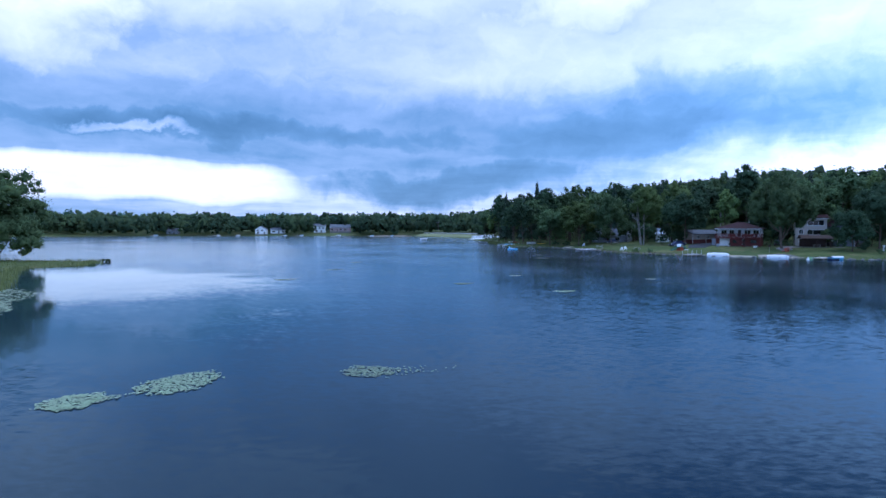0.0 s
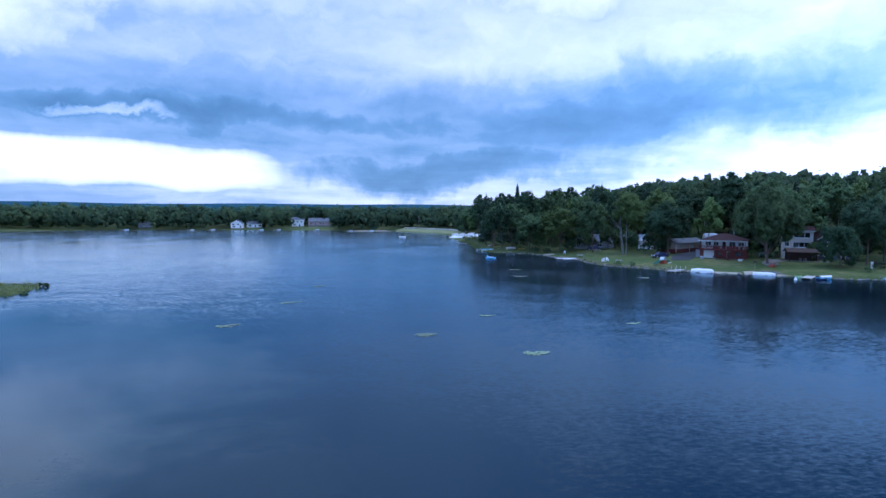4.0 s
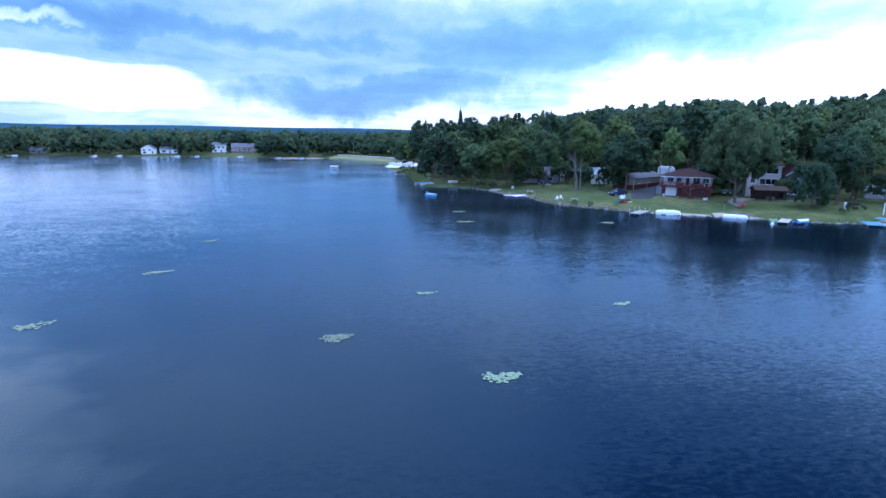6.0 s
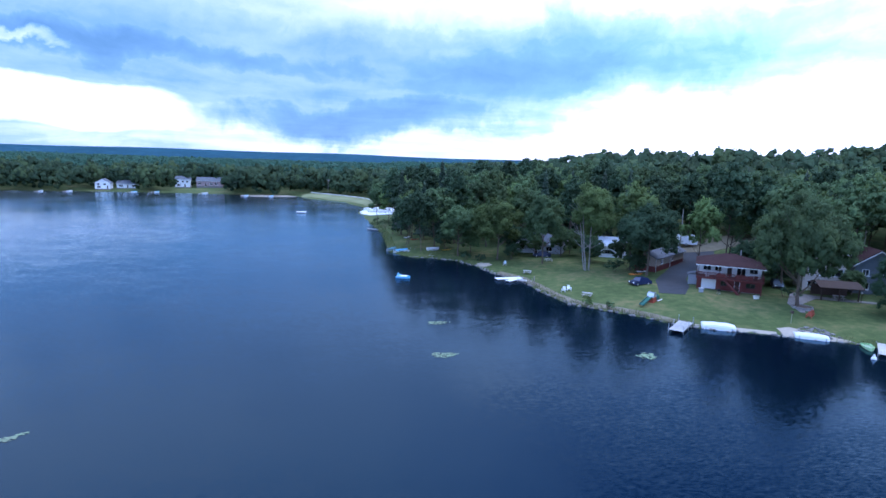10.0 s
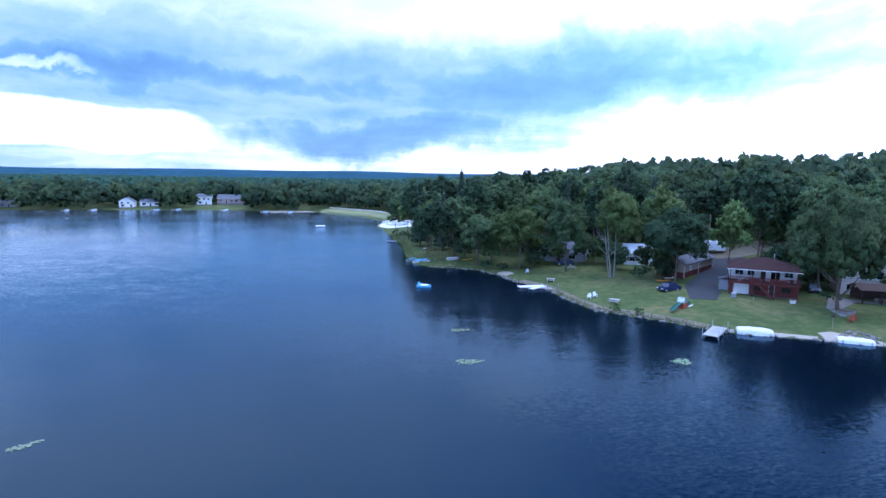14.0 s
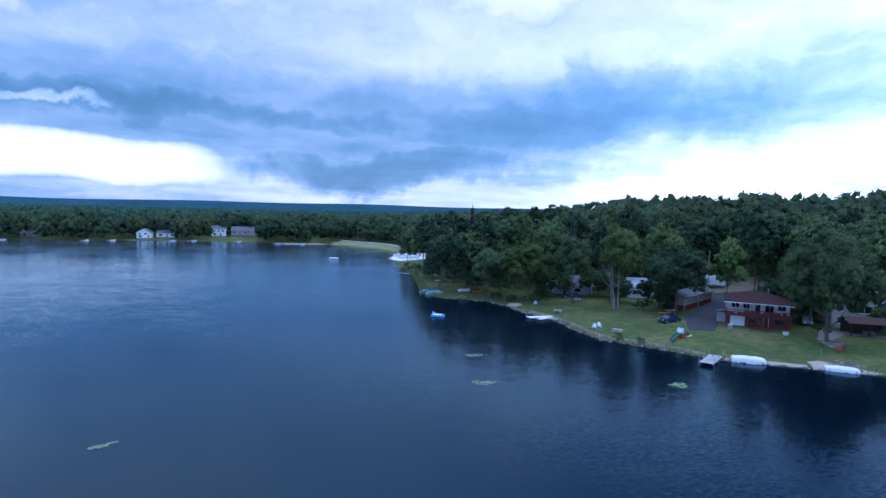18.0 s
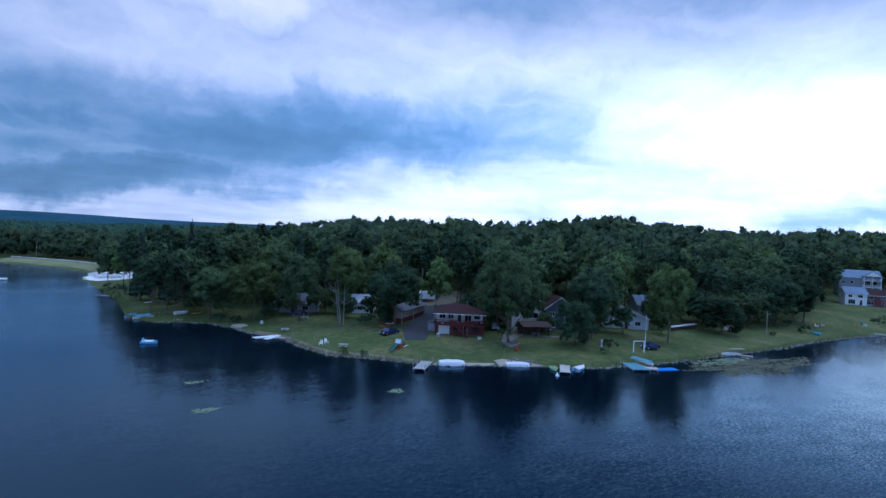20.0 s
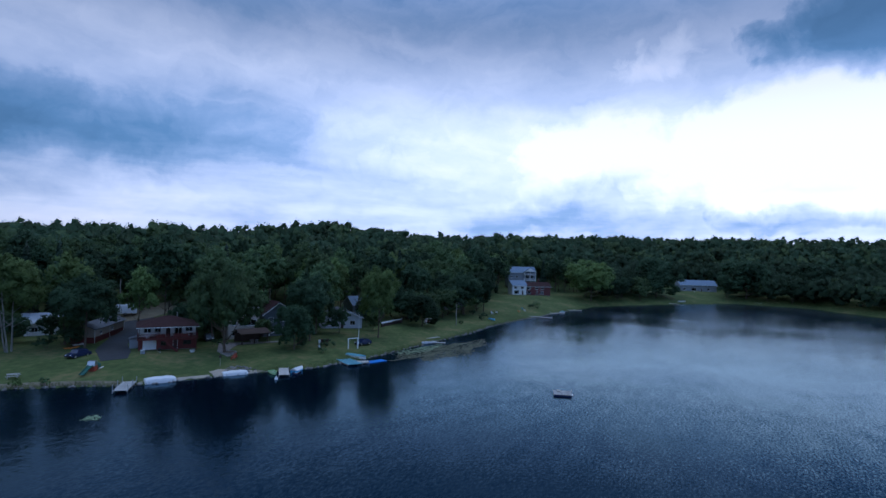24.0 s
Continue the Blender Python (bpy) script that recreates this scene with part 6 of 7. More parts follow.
raft()
rowboat(-23.0, 310.4, 4, 4.2, 1.8, 0.6, WHITE, "small white boat anchored far out on the lake", name="motor_boat", cover=CANVAS)

# east landing
rowboat(129.2, 110.1, 165, 4.6, 1.6, 0.55, WHITE, "white rowing boat drawn up by the weed bed")
dock(127.6, 110.6, -58, 4.2, 1.0, 0.3, 2, 0.2, "narrow grey landing stage in the weed")
dock(131.5, 114.2, -18, 5.0, 1.0, 0.5, 2, 0.1, "grey gangway on the muddy bank")
rowboat(184.3, 118.3, -132, 4.2, 1.5, 0.5, SKY_BLUE, "pale blue skiff lying on the lawn", z=0.6)
dock(208.2, 112.0, -85, 9.0, 1.6, 0.45, 3, 0.3, "dark plank dock on the east lawn shore")
dock(226.0, 108.6, -30, 7.0, 1.6, 0.45, 3, 0.4, "pale plank dock in the bay", planks=TAN)
rowboat(232.0, 106.0, 10, 4.8, 1.9, 0.7, WHITE, "white boat moored at the bay dock", name="motor_boat", cover=TEAL)
dock(246.0, 107.0, -60, 6.0, 1.4, 0.45, 2, 0.3, "pale plank dock deep in the bay", planks=TAN)
dock(331.0, 75.0, -120, 7.0, 1.6, 0.5, 2, 0.3, "pale dock at the head of the bay", planks=TAN)
rowboat(342.0, 70.5, -40, 5.0, 2.0, 0.8, WHITE, "white boat on the bank at the head of the bay", z=0.5, name="motor_boat")
rowboat(372.0, 28.0, 80, 5.0, 2.0, 0.7, STEEL, "grey boat drawn up at the bay's end", z=0.3)

# far shore craft
rf = random.Random(5)
for x, y, L in [(-244, 424, 6), (-196, 431, 7), (-182, 434, 5), (-146, 442, 8), (-134, 446, 5), (-102, 442, 6), (-72, 428, 9), (-56, 425, 7)]:
    dock(x, y, -84 + rf.uniform(-8, 8), L, 1.6, 0.5, 2, 0.3, "small pale dock on the far shore", planks=TAN)
    rowboat(x + 2.4, y - L * 0.6, 88 + rf.uniform(-15, 15), rf.uniform(4.5, 6.0), 2.0, 0.8, WHITE, "white boat moored at a far dock", name="motor_boat", cover=CANVAS if rf.random() < 0.5 else SKY_BLUE)
sheet("beach", [(-77, 425.5), (-65, 424.5), (-38, 428.5), (-44, 433), (-66, 431), (-78, 432)], SAND, "pale beach on the far shore", "beach", 0.06, 3.0)
for x, y, dg in ((8.0, 322, 60), (12.5, 318, 70), (17.0, 314, 55), (9.5, 309, 20), (14, 306, 15)):
    rowboat(x, y, dg, 5.5, 2.1, 0.9, WHITE, "white boat parked at the launch", z=gz(x, y) + 0.5, cover=CANVAS, name="motor_boat")


# ---- vehicles ----
def car(x, y, deg, col, label, L=4.3, W=1.75, H=1.5, name="car"):
    ob = thing(name, label, "car", at(x, y, deg))
    prof = [(0, 0.35), (0.03, 0.75), (0.25 * L, 0.92), (0.36 * L, H - 0.04), (0.44 * L, H), (0.74 * L, H), (0.9 * L, 0.98), (0.99 * L, 0.9), (L, 0.4), (0.9 * L, 0.28), (0.1 * L, 0.28)]
    rings = [[(p[0] + (0.03 if s in (0, 5) else 0), yy * (0.86 if p[1] > 1.0 else 1.0), p[1]) for p in prof] for s, yy in enumerate((-W / 2, -W / 2 + 0.06, -0.3, 0.3, W / 2 - 0.06, W / 2))]
    part("body", Geo().loft(rings), col, ob)
    part("windscreen", Geo().add([(0.262 * L, -0.66, 0.96), (0.262 * L, 0.66, 0.96), (0.352 * L, 0.6, H - 0.09), (0.352 * L, -0.6, H - 0.09)], [(0, 1, 2, 3)]), GLASS, ob)
    for s in (-1, 1):
        part("side_window", Geo().prism([(0.34 * L, 0.98), (0.40 * L, H - 0.14), (0.72 * L, H - 0.12), (0.82 * L, 0.98)], "y", s * W * 0.435 - 0.01, s * W * 0.435 + 0.012), GLASS, ob)
        part("headlight", Geo().box(-0.02, s * W * 0.34 - 0.17, 0.62, 0.06, s * W * 0.34 + 0.17, 0.76, 0.02), WHITE, ob)
        part("tail_light", Geo().box(L - 0.07, s * W * 0.38 - 0.12, 0.7, L + 0.01, s * W * 0.38 + 0.12, 0.86), TERRACOTTA, ob)
    part("bumper", Geo().box(-0.08, -W * 0.46, 0.32, 0.04, W * 0.46, 0.52, 0.03), BLACK, ob)
    for px in (0.19 * L, 0.80 * L):
        for s in (-1, 1):
            w = part("wheel", Geo().rod((px, s * (W / 2 - 0.2), 0.32), (px, s * (W / 2 + 0.02), 0.32), 0.32, n=16), BLACK, ob)
            part("rim", Geo().rod((px, s * (W / 2 + 0.021), 0.32), (px, s * (W / 2 + 0.035), 0.32), 0.19, n=12), STEEL, w)


car(59.8, 149.3, 14, NAVY, "dark blue car parked at the foot of the driveway", 4.3, 1.75, 1.55)
car(108.2, 119.4, -12, NAVY, "dark car parked on the grass by the flagpole", 4.0, 1.7, 1.45)
car(50.5, 183.0, -20, NAVY, "dark car parked beside the grey cottage")
car(86.5, 143.5, 60, SLATE_SIDING, "grey car parked in the shade behind the big tree")


def camper(x, y, deg):
    ob = thing("camper_trailer", "white rounded camper trailer parked at the driveway's end", "trailer", at(x, y, deg))
    part("body", Geo().loft([[(yy, s * 1.15, z) for s, z in ((-1, 0.5), (-1.02, 1.4), (-1, 0.5 + 2.0 * k), (-0.8, 0.5 + 2.35 * k), (0.8, 0.5 + 2.35 * k), (1, 0.5 + 2.0 * k), (1.02, 1.4), (1, 0.5))] for yy, k in ((0.1, 0.55), (0.25, 0.75), (0.6, 0.94), (1.1, 1.03), (4.0, 1.06), (4.7, 0.98), (5.0, 0.86), (5.1, 0.7))]), WHITE, ob)
    for u in (1.0, 3.2):
        part("window", Geo().box(u, -1.18, 1.5, u + 1.0, -1.154, 2.1), GLASS, ob)
    part("trailer_door", Geo().box(2.2, -1.175, 0.6, 2.85, -1.154, 2.35), STEEL, ob)
    part("hitch", Geo().rod((0.1, 0, 0.5), (-1.1, 0, 0.45), 0.06), BLACK, ob)
    for s in (-1, 1):
        w = part("wheel", Geo().rod((2.8, s * 0.95, 0.36), (2.8, s * 1.17, 0.36), 0.36, n=14), BLACK, ob)
        part("rim", Geo().rod((2.8, s * 1.171, 0.36), (2.8, s * 1.19, 0.36), 0.2, n=12), STEEL, w)


camper(95.4, 184.6, 156)


# ---- garden furniture and play things ----
def adirondack(x, y, deg, col=None, label="white wooden garden chair on the lawn", group=""):
    col = col or WHITE
    ob = thing("garden_chair", label, "chair", at(x, y, deg), group)
    for k in range(5):
        part("back_slat", Geo().prism([(0.30, 0.30), (0.34, 0.28), (0.62, 1.05 - 0.05 * abs(k - 2)), (0.58, 1.06 - 0.05 * abs(k - 2))], "y", -0.27 + k * 0.11, -0.18 + k * 0.11), col, ob)
        part("seat_slat", Geo().box(-0.25 + k * 0.12, -0.28, 0.36 - 0.02 * k, -0.15 + k * 0.12, 0.28, 0.39 - 0.02 * k), col, ob)
    for s in (-0.34, 0.34):
        part("armrest", Geo().box(-0.32, s - 0.07, 0.58, 0.45, s + 0.07, 0.61), col, ob)
        part("front_leg", Geo().box(-0.28, s - 0.04, 0, -0.18, s + 0.04, 0.577), col, ob)
        part("rear_leg", Geo().prism([(-0.2, 0.36), (-0.2, 0.26), (0.62, 0.0), (0.7, 0.06)], "y", s * 0.85 - 0.02, s * 0.85 + 0.02), col, ob)
    return ob


pair = dict(group="white chairs on the lawn")
adirondack(46.0, 148.6, 60, **pair)
adirondack(47.3, 149.2, 85, **pair)
adirondack(41.3, 175.4, 70, STEEL, "grey garden chair at the sandy bank")
adirondack(217.4, 117.2, 120, WHITE, "white garden chair on the east lawn")
adirondack(219.0, 118.6, 60, TEAL, "teal garden chair on the east lawn")
adirondack(212.4, 117.8, 100, ORANGE, "orange garden chair on the east lawn")
adirondack(196.5, 122.5, 80, WHITE, "white garden chair under the east trees")
adirondack(199.5, 122.0, 110, WHITE, "white garden chair under the east trees")


def picnic_table(x, y, deg, label):
    ob = thing("picnic_table", label, "table", at(x, y, deg))
    for k in range(5):
        part("top_board", Geo().box(-0.9, -0.37 + k * 0.15, 0.70, 0.9, -0.24 + k * 0.15, 0.74), PLANK, ob)
    for s in (-0.7, 0.7):
        part("bench_board", Geo().box(-0.9, s - 0.13, 0.41, 0.9, s + 0.13, 0.45), PLANK, ob)
    for px in (-0.65, 0.65):
        for s in (-1, 1):
            part("leg", Geo().prism([(0.2 * s, 0.697), (0.28 * s, 0.697), (0.72 * s, 0), (0.64 * s, 0)], "x", px - 0.04, px + 0.04), PLANK, ob)
        part("brace", Geo().box(px + 0.044, -0.8, 0.36, px + 0.09, 0.8, 0.407), PLANK, ob)


picnic_table(48.9, 144.3, -35, "grey picnic table close to the water")
picnic_table(43.9, 165.6, -20, "grey picnic table on the lawn")
picnic_table(52.0, 176.0, 10, "weathered picnic table by the cottage")
picnic_table(92.3, 136.2, -30, "pale picnic table under the pavilion roof")


def pavilion():
    ob = thing("pavilion", "dark wooden pavilion with a low roof at the terrace", "pavilion", pose(88.8, 136.2, 1.9, 0, 0, -20))
    for x in (0.1, 2.9, 5.9):
        for y in (0.1, 4.4):
            part("post", Geo().box(x - 0.09, y - 0.09, -0.5, x + 0.09, y + 0.09, 2.4), DARK_WOOD, ob)
    part("roof", gable_roof(6.0, 4.5, 2.4, 0.7, 0.5, 0.12, "x"), DARK_WOOD, ob)
    part("beam", Geo().box(-0.2, 0.0, 2.18, 6.2, 0.2, 2.395), DARK_WOOD, ob)
    part("back_wall", Geo().box(0.2, 4.32, -0.3, 5.8, 4.44, 2.1), DARK_WOOD, ob)
    part("lamp_globe", Geo().loft([[(6.2 + 0.16 * k * math.cos(6.283 * j / 10), -0.2 + 0.16 * k * math.sin(6.283 * j / 10), 1.75 + z) for j in range(10)] for k, z in ((0.4, -0.15), (1, 0), (0.4, 0.15))]), WHITE, ob)
    part("lamp_post", Geo().rod((6.2, -0.2, -0.3), (6.2, -0.2, 1.6), 0.04), DARK_WOOD, ob)


pavilion()
can = thing("canopy", "pale blue fabric canopy behind the pavilion", "canopy", pose(95.5, 141.2, 2.1, 0, 0, -22))
part("fabric", Geo().loft([[(x, y, 2.9 + h) for y, h in ((0, 0), (1.5, 0.6), (3, 0))] + [(x, y, 2.84 + h) for y, h in ((3, 0), (1.5, 0.6), (0, 0))] for x in (0, 3.4)]), SKY_BLUE, can)
for x in (0.08, 3.32):
    for y in (0.08, 2.92):
        part("leg", Geo().rod((x, y, -0.3), (x, y, 2.86), 0.04), STEEL, can)


def playset():
    ob = thing("playset", "plastic playset with red box, green slide and grey hood", "playset", at(58.6, 139.2, 38))
    part("box", Geo().box(-0.7, -0.6, 0, 0.7, 0.6, 0.9, 0.08), TERRACOTTA, ob)
    part("hood", Geo().loft([[(x, y, z) for x, z in ((-0.75, 0.904), (-0.3, 1.75), (0.3, 1.75), (0.75, 0.904))] for y in (-0.6, 0.0, 0.6)]), STEEL, ob)
    part("slide", Geo().loft([[(-0.72 - t * 3.2, s * 0.4, 0.95 - 0.9 * t + h) for s, h in ((-1, 0.22), (-1, 0), (1, 0), (1, 0.22), (0.86, 0.22), (0.86, 0.06), (-0.86, 0.06), (-0.86, 0.22))] for t in (0, 0.3, 0.7, 1.0)]), GREEN_PLASTIC, ob)
    part("tunnel", Geo().loft([[(0.75 + t, 0.55 * math.cos(a), 0.55 + 0.55 * math.sin(a)) for a in [6.283 * j / 10 for j in range(10)]] for t in (0, 0.5, 1.0, 1.4)]), GREEN_PLASTIC, ob)
    part("rail", Geo().rod((0.8, -0.75, 0.2), (2.8, -0.75, 0.18), 0.09), WHITE, ob)


playset()
kayak(63.4, 158.0, 5, 3.4, ORANGE, "orange kayak lying under the driveway maple")
kayak(66.2, 160.4, 8, 3.0, WHITE, "white kayak lying under the driveway maple")
for u, v, kind in ((3.9, -2.3, "grill"), (9.9, -2.3, "tub"), (1.0, -2.3, "bin")):
    x, y = by_house(u, v)
    if kind == "grill":
        ob = thing("grill", "black kettle grill beside the house", "grill", at(x, y, 10))
        part("bowl", Geo().loft([[(0.3 * k * math.cos(6.283 * j / 12), 0.3 * k * math.sin(6.283 * j / 12), z) for j in range(12)] for k, z in ((0.3, 0.55), (0.9, 0.65), (1, 0.8), (0.85, 0.98), (0.3, 1.06))]), BLACK, ob)
        for a in (0, 2.1, 4.2):
            part("leg", Geo().rod((0.2 * math.cos(a), 0.2 * math.sin(a), 0.6), (0.32 * math.cos(a), 0.32 * math.sin(a), 0), 0.02), STEEL, ob)
    elif kind == "tub":
        ob = thing("wash_tub", "white tub standing by the lower wall", "tub", at(x, y))
        part("bowl", Geo().loft([[(0.55 * k * math.cos(6.283 * j / 12), 0.4 * k * math.sin(6.283 * j / 12), z) for j in range(12)] for k, z in ((0.8, 0), (1, 0.5), (0.9, 0.5), (0.7, 0.1))]), WHITE, ob)
        part("rim", Geo().loft([[(0.58 * k * math.cos(6.283 * j / 12), 0.43 * k * math.sin(6.283 * j / 12), z) for j in range(12)] for k, z in ((1, 0.5), (1.04, 0.54), (0.92, 0.54), (0.92, 0.5))]), WHITE, ob)
    else:
        ob = thing("storage_bin", "pale storage bin by the lower wall", "bin", at(x, y, rs.uniform(-30, 10)))
        part("body", Geo().box(-0.35, -0.25, 0, 0.35, 0.25, 0.7, 0.04), GREY_SIDING, ob)
        part("lid", Geo().box(-0.38, -0.28, 0.704, 0.38, 0.28, 0.78, 0.03), CANVAS, ob)

# ringed bed of the shade tree
bed = thing("tree_bed", "round earth bed edged with stones under the shade tree", "flower bed", at(82.0, 132.4))
part("soil", Geo().loft([[(1.4 * k * math.cos(6.283 * j / 20), 1.4 * k * math.sin(6.283 * j / 20), z) for j in range(20)] for k, z in ((1, -0.5), (1, 0.15), (0.6, 0.26))]), EARTH, bed)
edge_me = mesh_of("stone", Geo().box(-0.25, -0.14, -0.4, 0.25, 0.14, 0.3, 0.05), STONE)
for k in range(18):
    a = 6.283 * k / 18
    st = part("stone", edge_me, None, bed)
    st.matrix_local = pose(1.5 * math.cos(a), 1.5 * math.sin(a), 0.02 * math.sin(k * 3), 0, 0, math.degrees(a) + 90)
adirondack(79.3, 127.8, 40, TERRACOTTA, "red garden chair by the ringed bed")
pot = thing("planter", "terracotta pot with red flowers by the ringed bed", "planter", at(80.6, 128.6))
part("pot", Geo().loft([[(r * math.cos(6.283 * j / 12), r * math.sin(6.283 * j / 12), z) for j in range(12)] for r, z in ((0.2, 0), (0.3, 0.45), (0.34, 0.45), (0.34, 0.52), (0.26, 0.52), (0.24, 0.4))]), TERRACOTTA, pot)
part("flowers", mesh_np("flowers", *clump_quads(np.random.default_rng(3), np.array([(0, 0, 0.7)]), np.array([0.3]), 60, 0.09), TERRACOTTA), None, pot)

stones = []
for k in range(70):
    x, y = 75.3 + rs.uniform(-2.3, 2.3), 121.9 + rs.uniform(-2.2, 2.2)
    r = rs.uniform(0.12, 0.35)
    stones.append((x, y, gz(x, y) + 0.05, rs.uniform(0, 6.28), r * 1.2, r, r * 0.6))
scatter_mesh("landing_stones", "grey stones round the sandy landing", "stones", stones, ICO_V, ICO_F, STONE)


def bush(x, y, w, h, leaf, label, seed, name="bush"):
    ob = thing(name, label, "bush", at(x, y))
    me, _ = crown_mesh("foliage", seed, 14, 40, 0.14, w, 0.05, h, "round", leaf)
    part("foliage", me, None, ob)
    g = Geo()
    for k in range(4):
        g.rod((0, 0, -0.2), (math.cos(k * 1.6) * w * 0.2, math.sin(k * 1.6) * w * 0.2, h * 0.6), 0.04, 0.015, 5)
    part("stems", g, BARK, ob)


for k, (x, y, w, h, lf) in enumerate([(178.0, 118.6, 3.4, 2.2, LEAF_DARK), (181.5, 119.2, 3.2, 2.3, LEAF_DARK), (186.2, 126.0, 3.4, 2.0, LEAF_DARK), (163.5, 119.5, 2.2, 1.0, LEAF), (226.0, 116.5, 5.0, 2.2, LEAF_DARK), (232.0, 117.5, 5.0, 2.4, LEAF), (47.0, 139.5, 2.6, 1.3, LEAF_LIGHT), (49.8, 137.2, 2.4, 1.1, LEAF), (33.5, 184.5, 4.0, 2.0, LEAF_DARK), (37.0, 182.5, 3.0, 1.6, LEAF_DARK), (85.0, 137.6, 2.6, 1.8, LEAF_DARK), (83.4, 138.6, 2.4, 1.7, LEAF_DARK), (62.0, 161.5, 5.0, 2.6, LEAF_DARK), (66.0, 163.5, 5.0, 3.0, LEAF_DARK), (101.5, 122.8, 4.5, 1.4, LEAF_DARK), (96.5, 119.8, 2.2, 1.2, LEAF), (13.0, 262.0, 5.0, 3.0, LEAF), (15.5, 250.0, 6.0, 3.5, LEAF), (17.5, 232.0, 6.0, 3.5, LEAF_LIGHT), (-68.0, 95.4, 2.0, 0.9, LEAF_DARK), (-64.5, 86.0, 1.2, 0.5, LEAF)]):
    bush(x, y, w, h, lf, "rounded green bush near the shore", 70 + k)


# ---- poles and posts ----
def utility_pole(x, y, top, label, deg=30, arm=True):
    ob = thing("utility_pole", label, "utility pole", at(x, y, deg))
    h = top - gz(x, y)
    part("pole", Geo().rod((0, 0, -0.6), (0, 0, h), 0.15, 0.1, 9), POLE_WOOD, ob)
    if arm:
        part("crossarm", Geo().box(-1.1, -0.06, h - 0.7, 1.1, 0.06, h - 0.56), POLE_WOOD, ob)
        for s in (-1.0, -0.4, 0.4, 1.0):
            part("insulator", Geo().rod((s, 0, h - 0.56), (s, 0, h - 0.36), 0.05, 0.03), STEEL, ob)
    return ob


utility_pole(88.6, 181.2, 14.3, "tall bare wooden utility pole behind the garage", arm=False)
utility_pole(80.0, 176.5, 12.6, "wooden utility pole with a lamp behind the garage")
utility_pole(-17.3, 432.0, 12.0, "wooden utility pole on the embankment")
utility_pole(-158.0, 470.0, 15.0, "wooden utility pole on the far shore")
utility_pole(158.8, 118.8, 7.8, "short pale pole on the east lawn", arm=False)
utility_pole(332.0, 86.5, 12.0, "wooden utility pole at the head of the bay")
utility_pole(112.0, 152.0, 14.5, "wooden utility pole with crossarm behind the slate cottage")
flag = thing("flagpole", "tall white flagpole beside a timber swing frame", "flagpole", at(106.2, 117.4))
part("pole", Geo().rod((0, 0, -0.4), (0, 0, 7.8), 0.07, 0.045), WHITE, flag)
part("ball", Geo().loft([[(0.1 * k * math.cos(6.283 * j / 10), 0.1 * k * math.sin(6.283 * j / 10), 7.86 + z) for j in range(10)] for k, z in ((0.4, -0.06), (1, 0.02), (0.4, 0.12))]), WHITE, flag)
swing = thing("swing_frame", "white timber frame of two posts and a beam", "frame", at(103.6, 118.3, -19))
for x in (0, 2.5):
    part("post", Geo().box(x - 0.08, -0.08, -0.3, x + 0.08, 0.08, 2.3), WHITE, swing)
part("beam", Geo().box(-0.1, -0.07, 2.304, 2.6, 0.07, 2.44), WHITE, swing)
solid("post", Geo().box(-0.16, -0.16, -0.3, 0.16, 0.16, 1.5, 0.03).box(-0.22, -0.22, 1.504, 0.22, 0.22, 1.62), WHITE, "white painted post on the lawn", "post", at(99.6, 123.4))
sign = thing("notice_board", "low dark board on posts beside the white post", "board", at(100.4, 123.9, -20))
part("board", Geo().box(0, -0.04, 0.9, 2.2, 0.04, 1.6), DARK_WOOD, sign)
for x in (0.2, 2.0):
    part("post", Geo().box(x - 0.05, 0.044, -0.2, x + 0.05, 0.14, 1.5), DARK_WOOD, sign)
bird = thing("bird_feeder", "dark bird feeder on a thin post by the landing", "bird feeder", at(74.6, 125.9))
part("post", Geo().rod((0, 0, -0.3), (0, 0, 1.7), 0.035), POLE_WOOD, bird)
part("house", Geo().box(-0.16, -0.16, 1.704, 0.16, 0.16, 1.95).prism([(-0.24, 1.954), (0.24, 1.954), (0, 2.15)], "y", -0.22, 0.22), DARK_WOOD, bird)

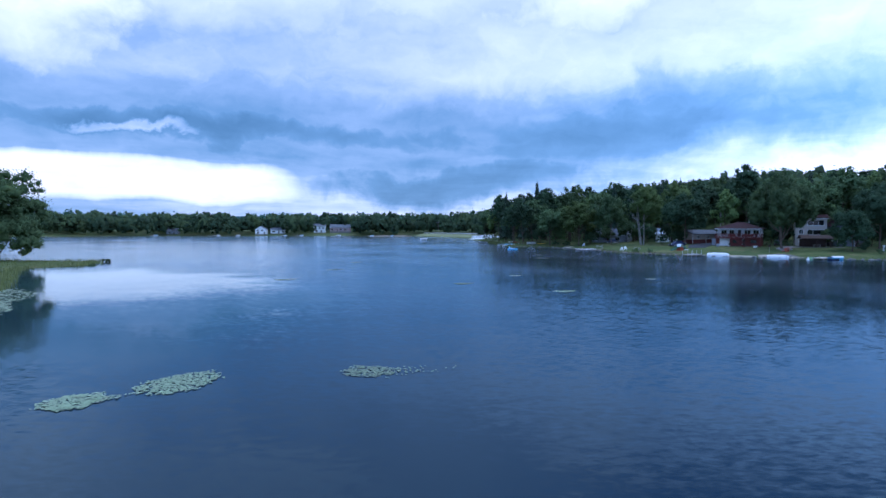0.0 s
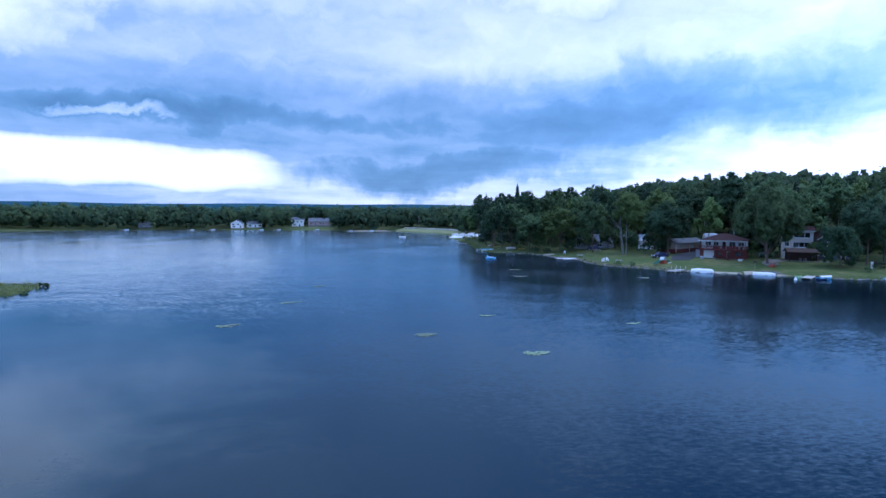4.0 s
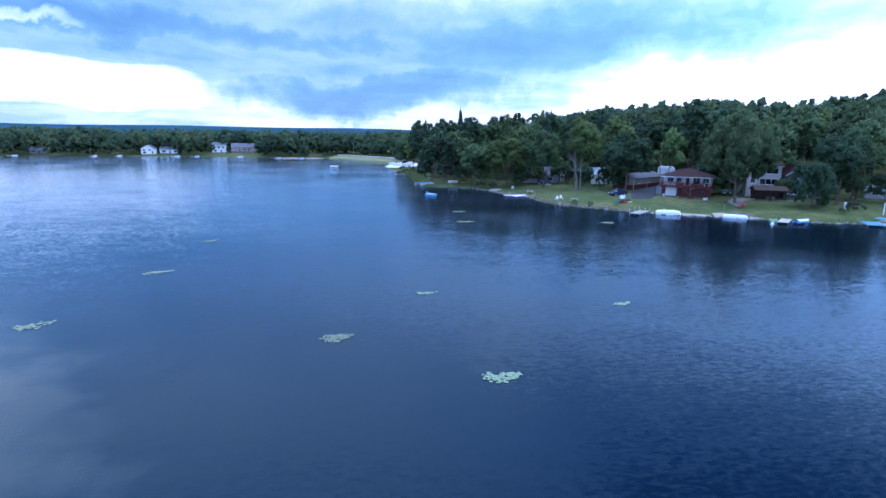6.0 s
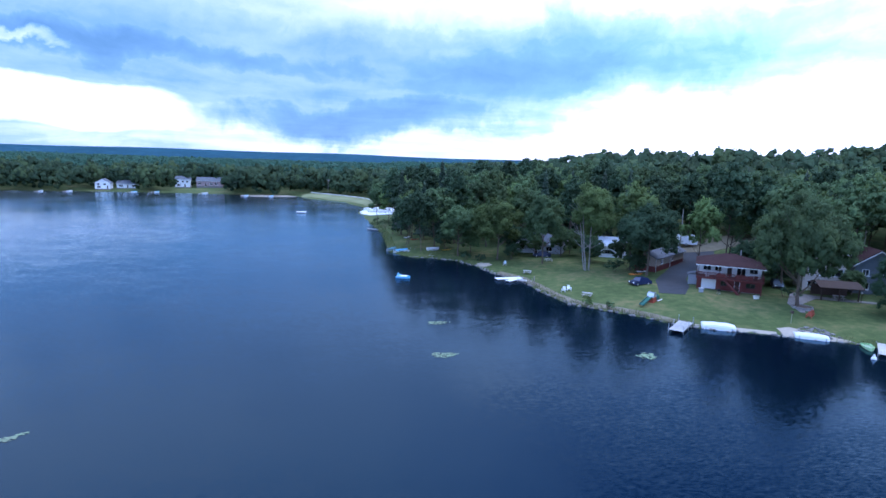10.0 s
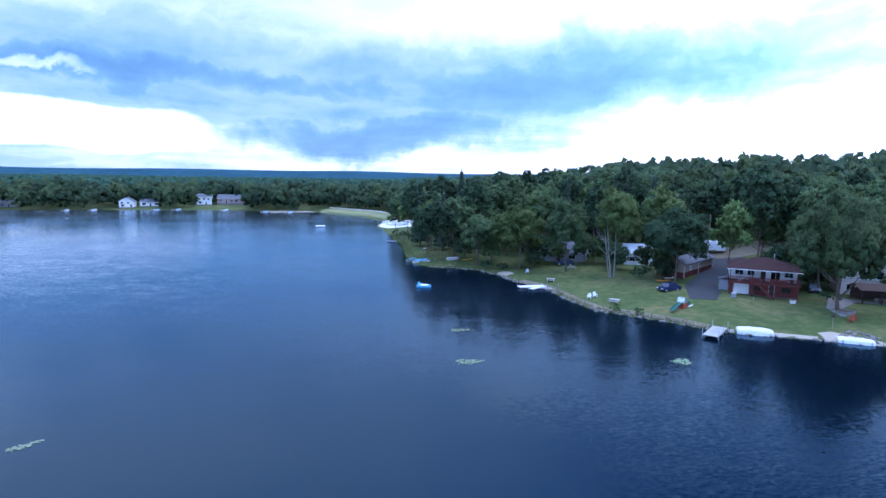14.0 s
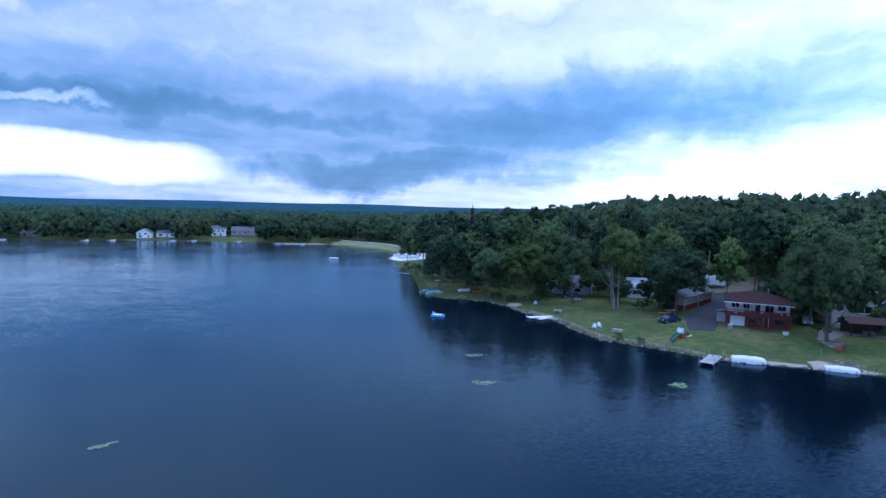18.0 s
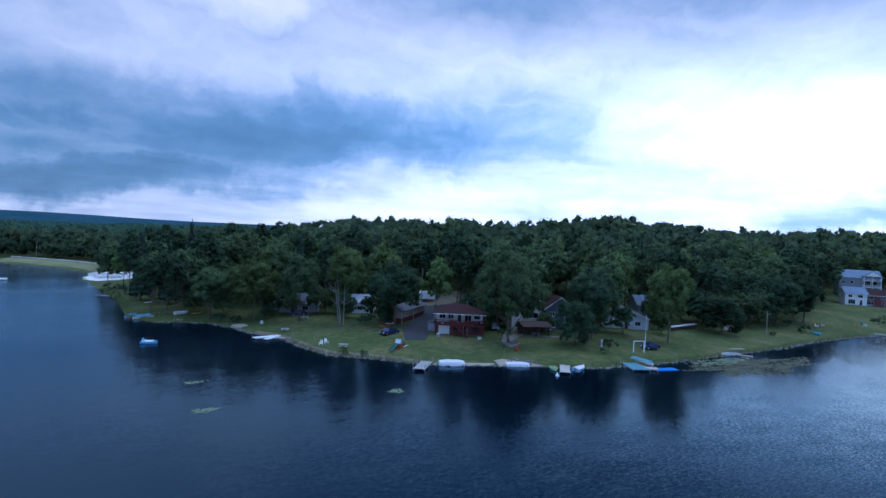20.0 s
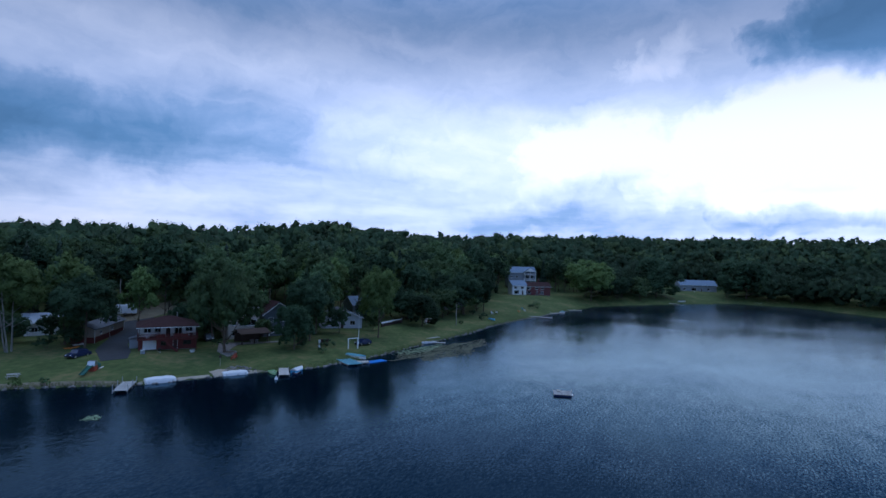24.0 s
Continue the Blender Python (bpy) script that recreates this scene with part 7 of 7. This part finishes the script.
fence = thing("fence", "low fence with a broad white top rail by the cottage", "fence", pose(133.5, 130.0, 1.7, 0, 0, 6))
for k in range(8):
    part("post", Geo().box(k * 1.9 - 0.07, -0.07, -0.4, k * 1.9 + 0.07, 0.07, 1.2), DARK_WOOD, fence)
for k in range(7):
    part("top_rail", Geo().box(k * 1.9 + 0.01, -0.2, 1.204, k * 1.9 + 1.89, 0.2, 1.55), WHITE, fence)
    part("panel", Geo().box(k * 1.9 + 0.08, -0.03, 0.2, k * 1.9 + 1.82, 0.03, 1.15), DARK_WOOD, fence)


def garden_swing(x, y, deg):
    ob = thing("garden_swing", "cushioned garden swing seat with pale stripes", "swing seat", at(x, y, deg))
    part("seat", Geo().box(-1.2, -0.35, 0.45, 1.2, 0.35, 0.6, 0.05), CANVAS, ob)
    part("backrest", Geo().prism([(0.3, 0.604), (0.42, 0.604), (0.6, 1.25), (0.48, 1.25)], "x", -1.2, 1.2), CANVAS, ob)
    for k in range(4):
        part("stripe", Geo().prism([(0.29, 0.62), (0.47, 1.24), (0.466, 1.244), (0.284, 0.62)], "x", -1.0 + k * 0.6, -0.8 + k * 0.6), TERRACOTTA, ob)
    for s in (-1.35, 1.35):
        part("leg", Geo().rod((s, -0.7, 0), (s, 0, 1.7), 0.04), STEEL, ob)
        part("leg", Geo().rod((s, 0.7, 0), (s, 0, 1.7), 0.04), STEEL, ob)
    part("top_bar", Geo().rod((-1.4, 0, 1.72), (1.4, 0, 1.72), 0.04), STEEL, ob)


garden_swing(152.3, 125.2, -25)

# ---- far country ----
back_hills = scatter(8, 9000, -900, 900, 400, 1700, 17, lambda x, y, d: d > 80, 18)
woods("distant_wood", "continuous woods stretching to the horizon", back_hills, 4, 9, 1.4, LEAF_HAZE, 9)
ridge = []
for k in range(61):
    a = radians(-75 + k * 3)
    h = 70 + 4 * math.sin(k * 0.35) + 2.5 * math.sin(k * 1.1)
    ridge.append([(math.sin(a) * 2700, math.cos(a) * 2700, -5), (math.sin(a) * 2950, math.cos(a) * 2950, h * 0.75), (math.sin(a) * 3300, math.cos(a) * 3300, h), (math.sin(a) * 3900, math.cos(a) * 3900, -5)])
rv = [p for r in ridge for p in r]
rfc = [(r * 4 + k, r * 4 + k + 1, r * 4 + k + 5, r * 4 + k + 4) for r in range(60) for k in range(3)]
tagged(new("backdrop", mesh_of("backdrop", Geo().add(rv, rfc), HAZY_HILL)), "wooded ridge on the horizon with blue haze in its colour", "hills", kind="structure")
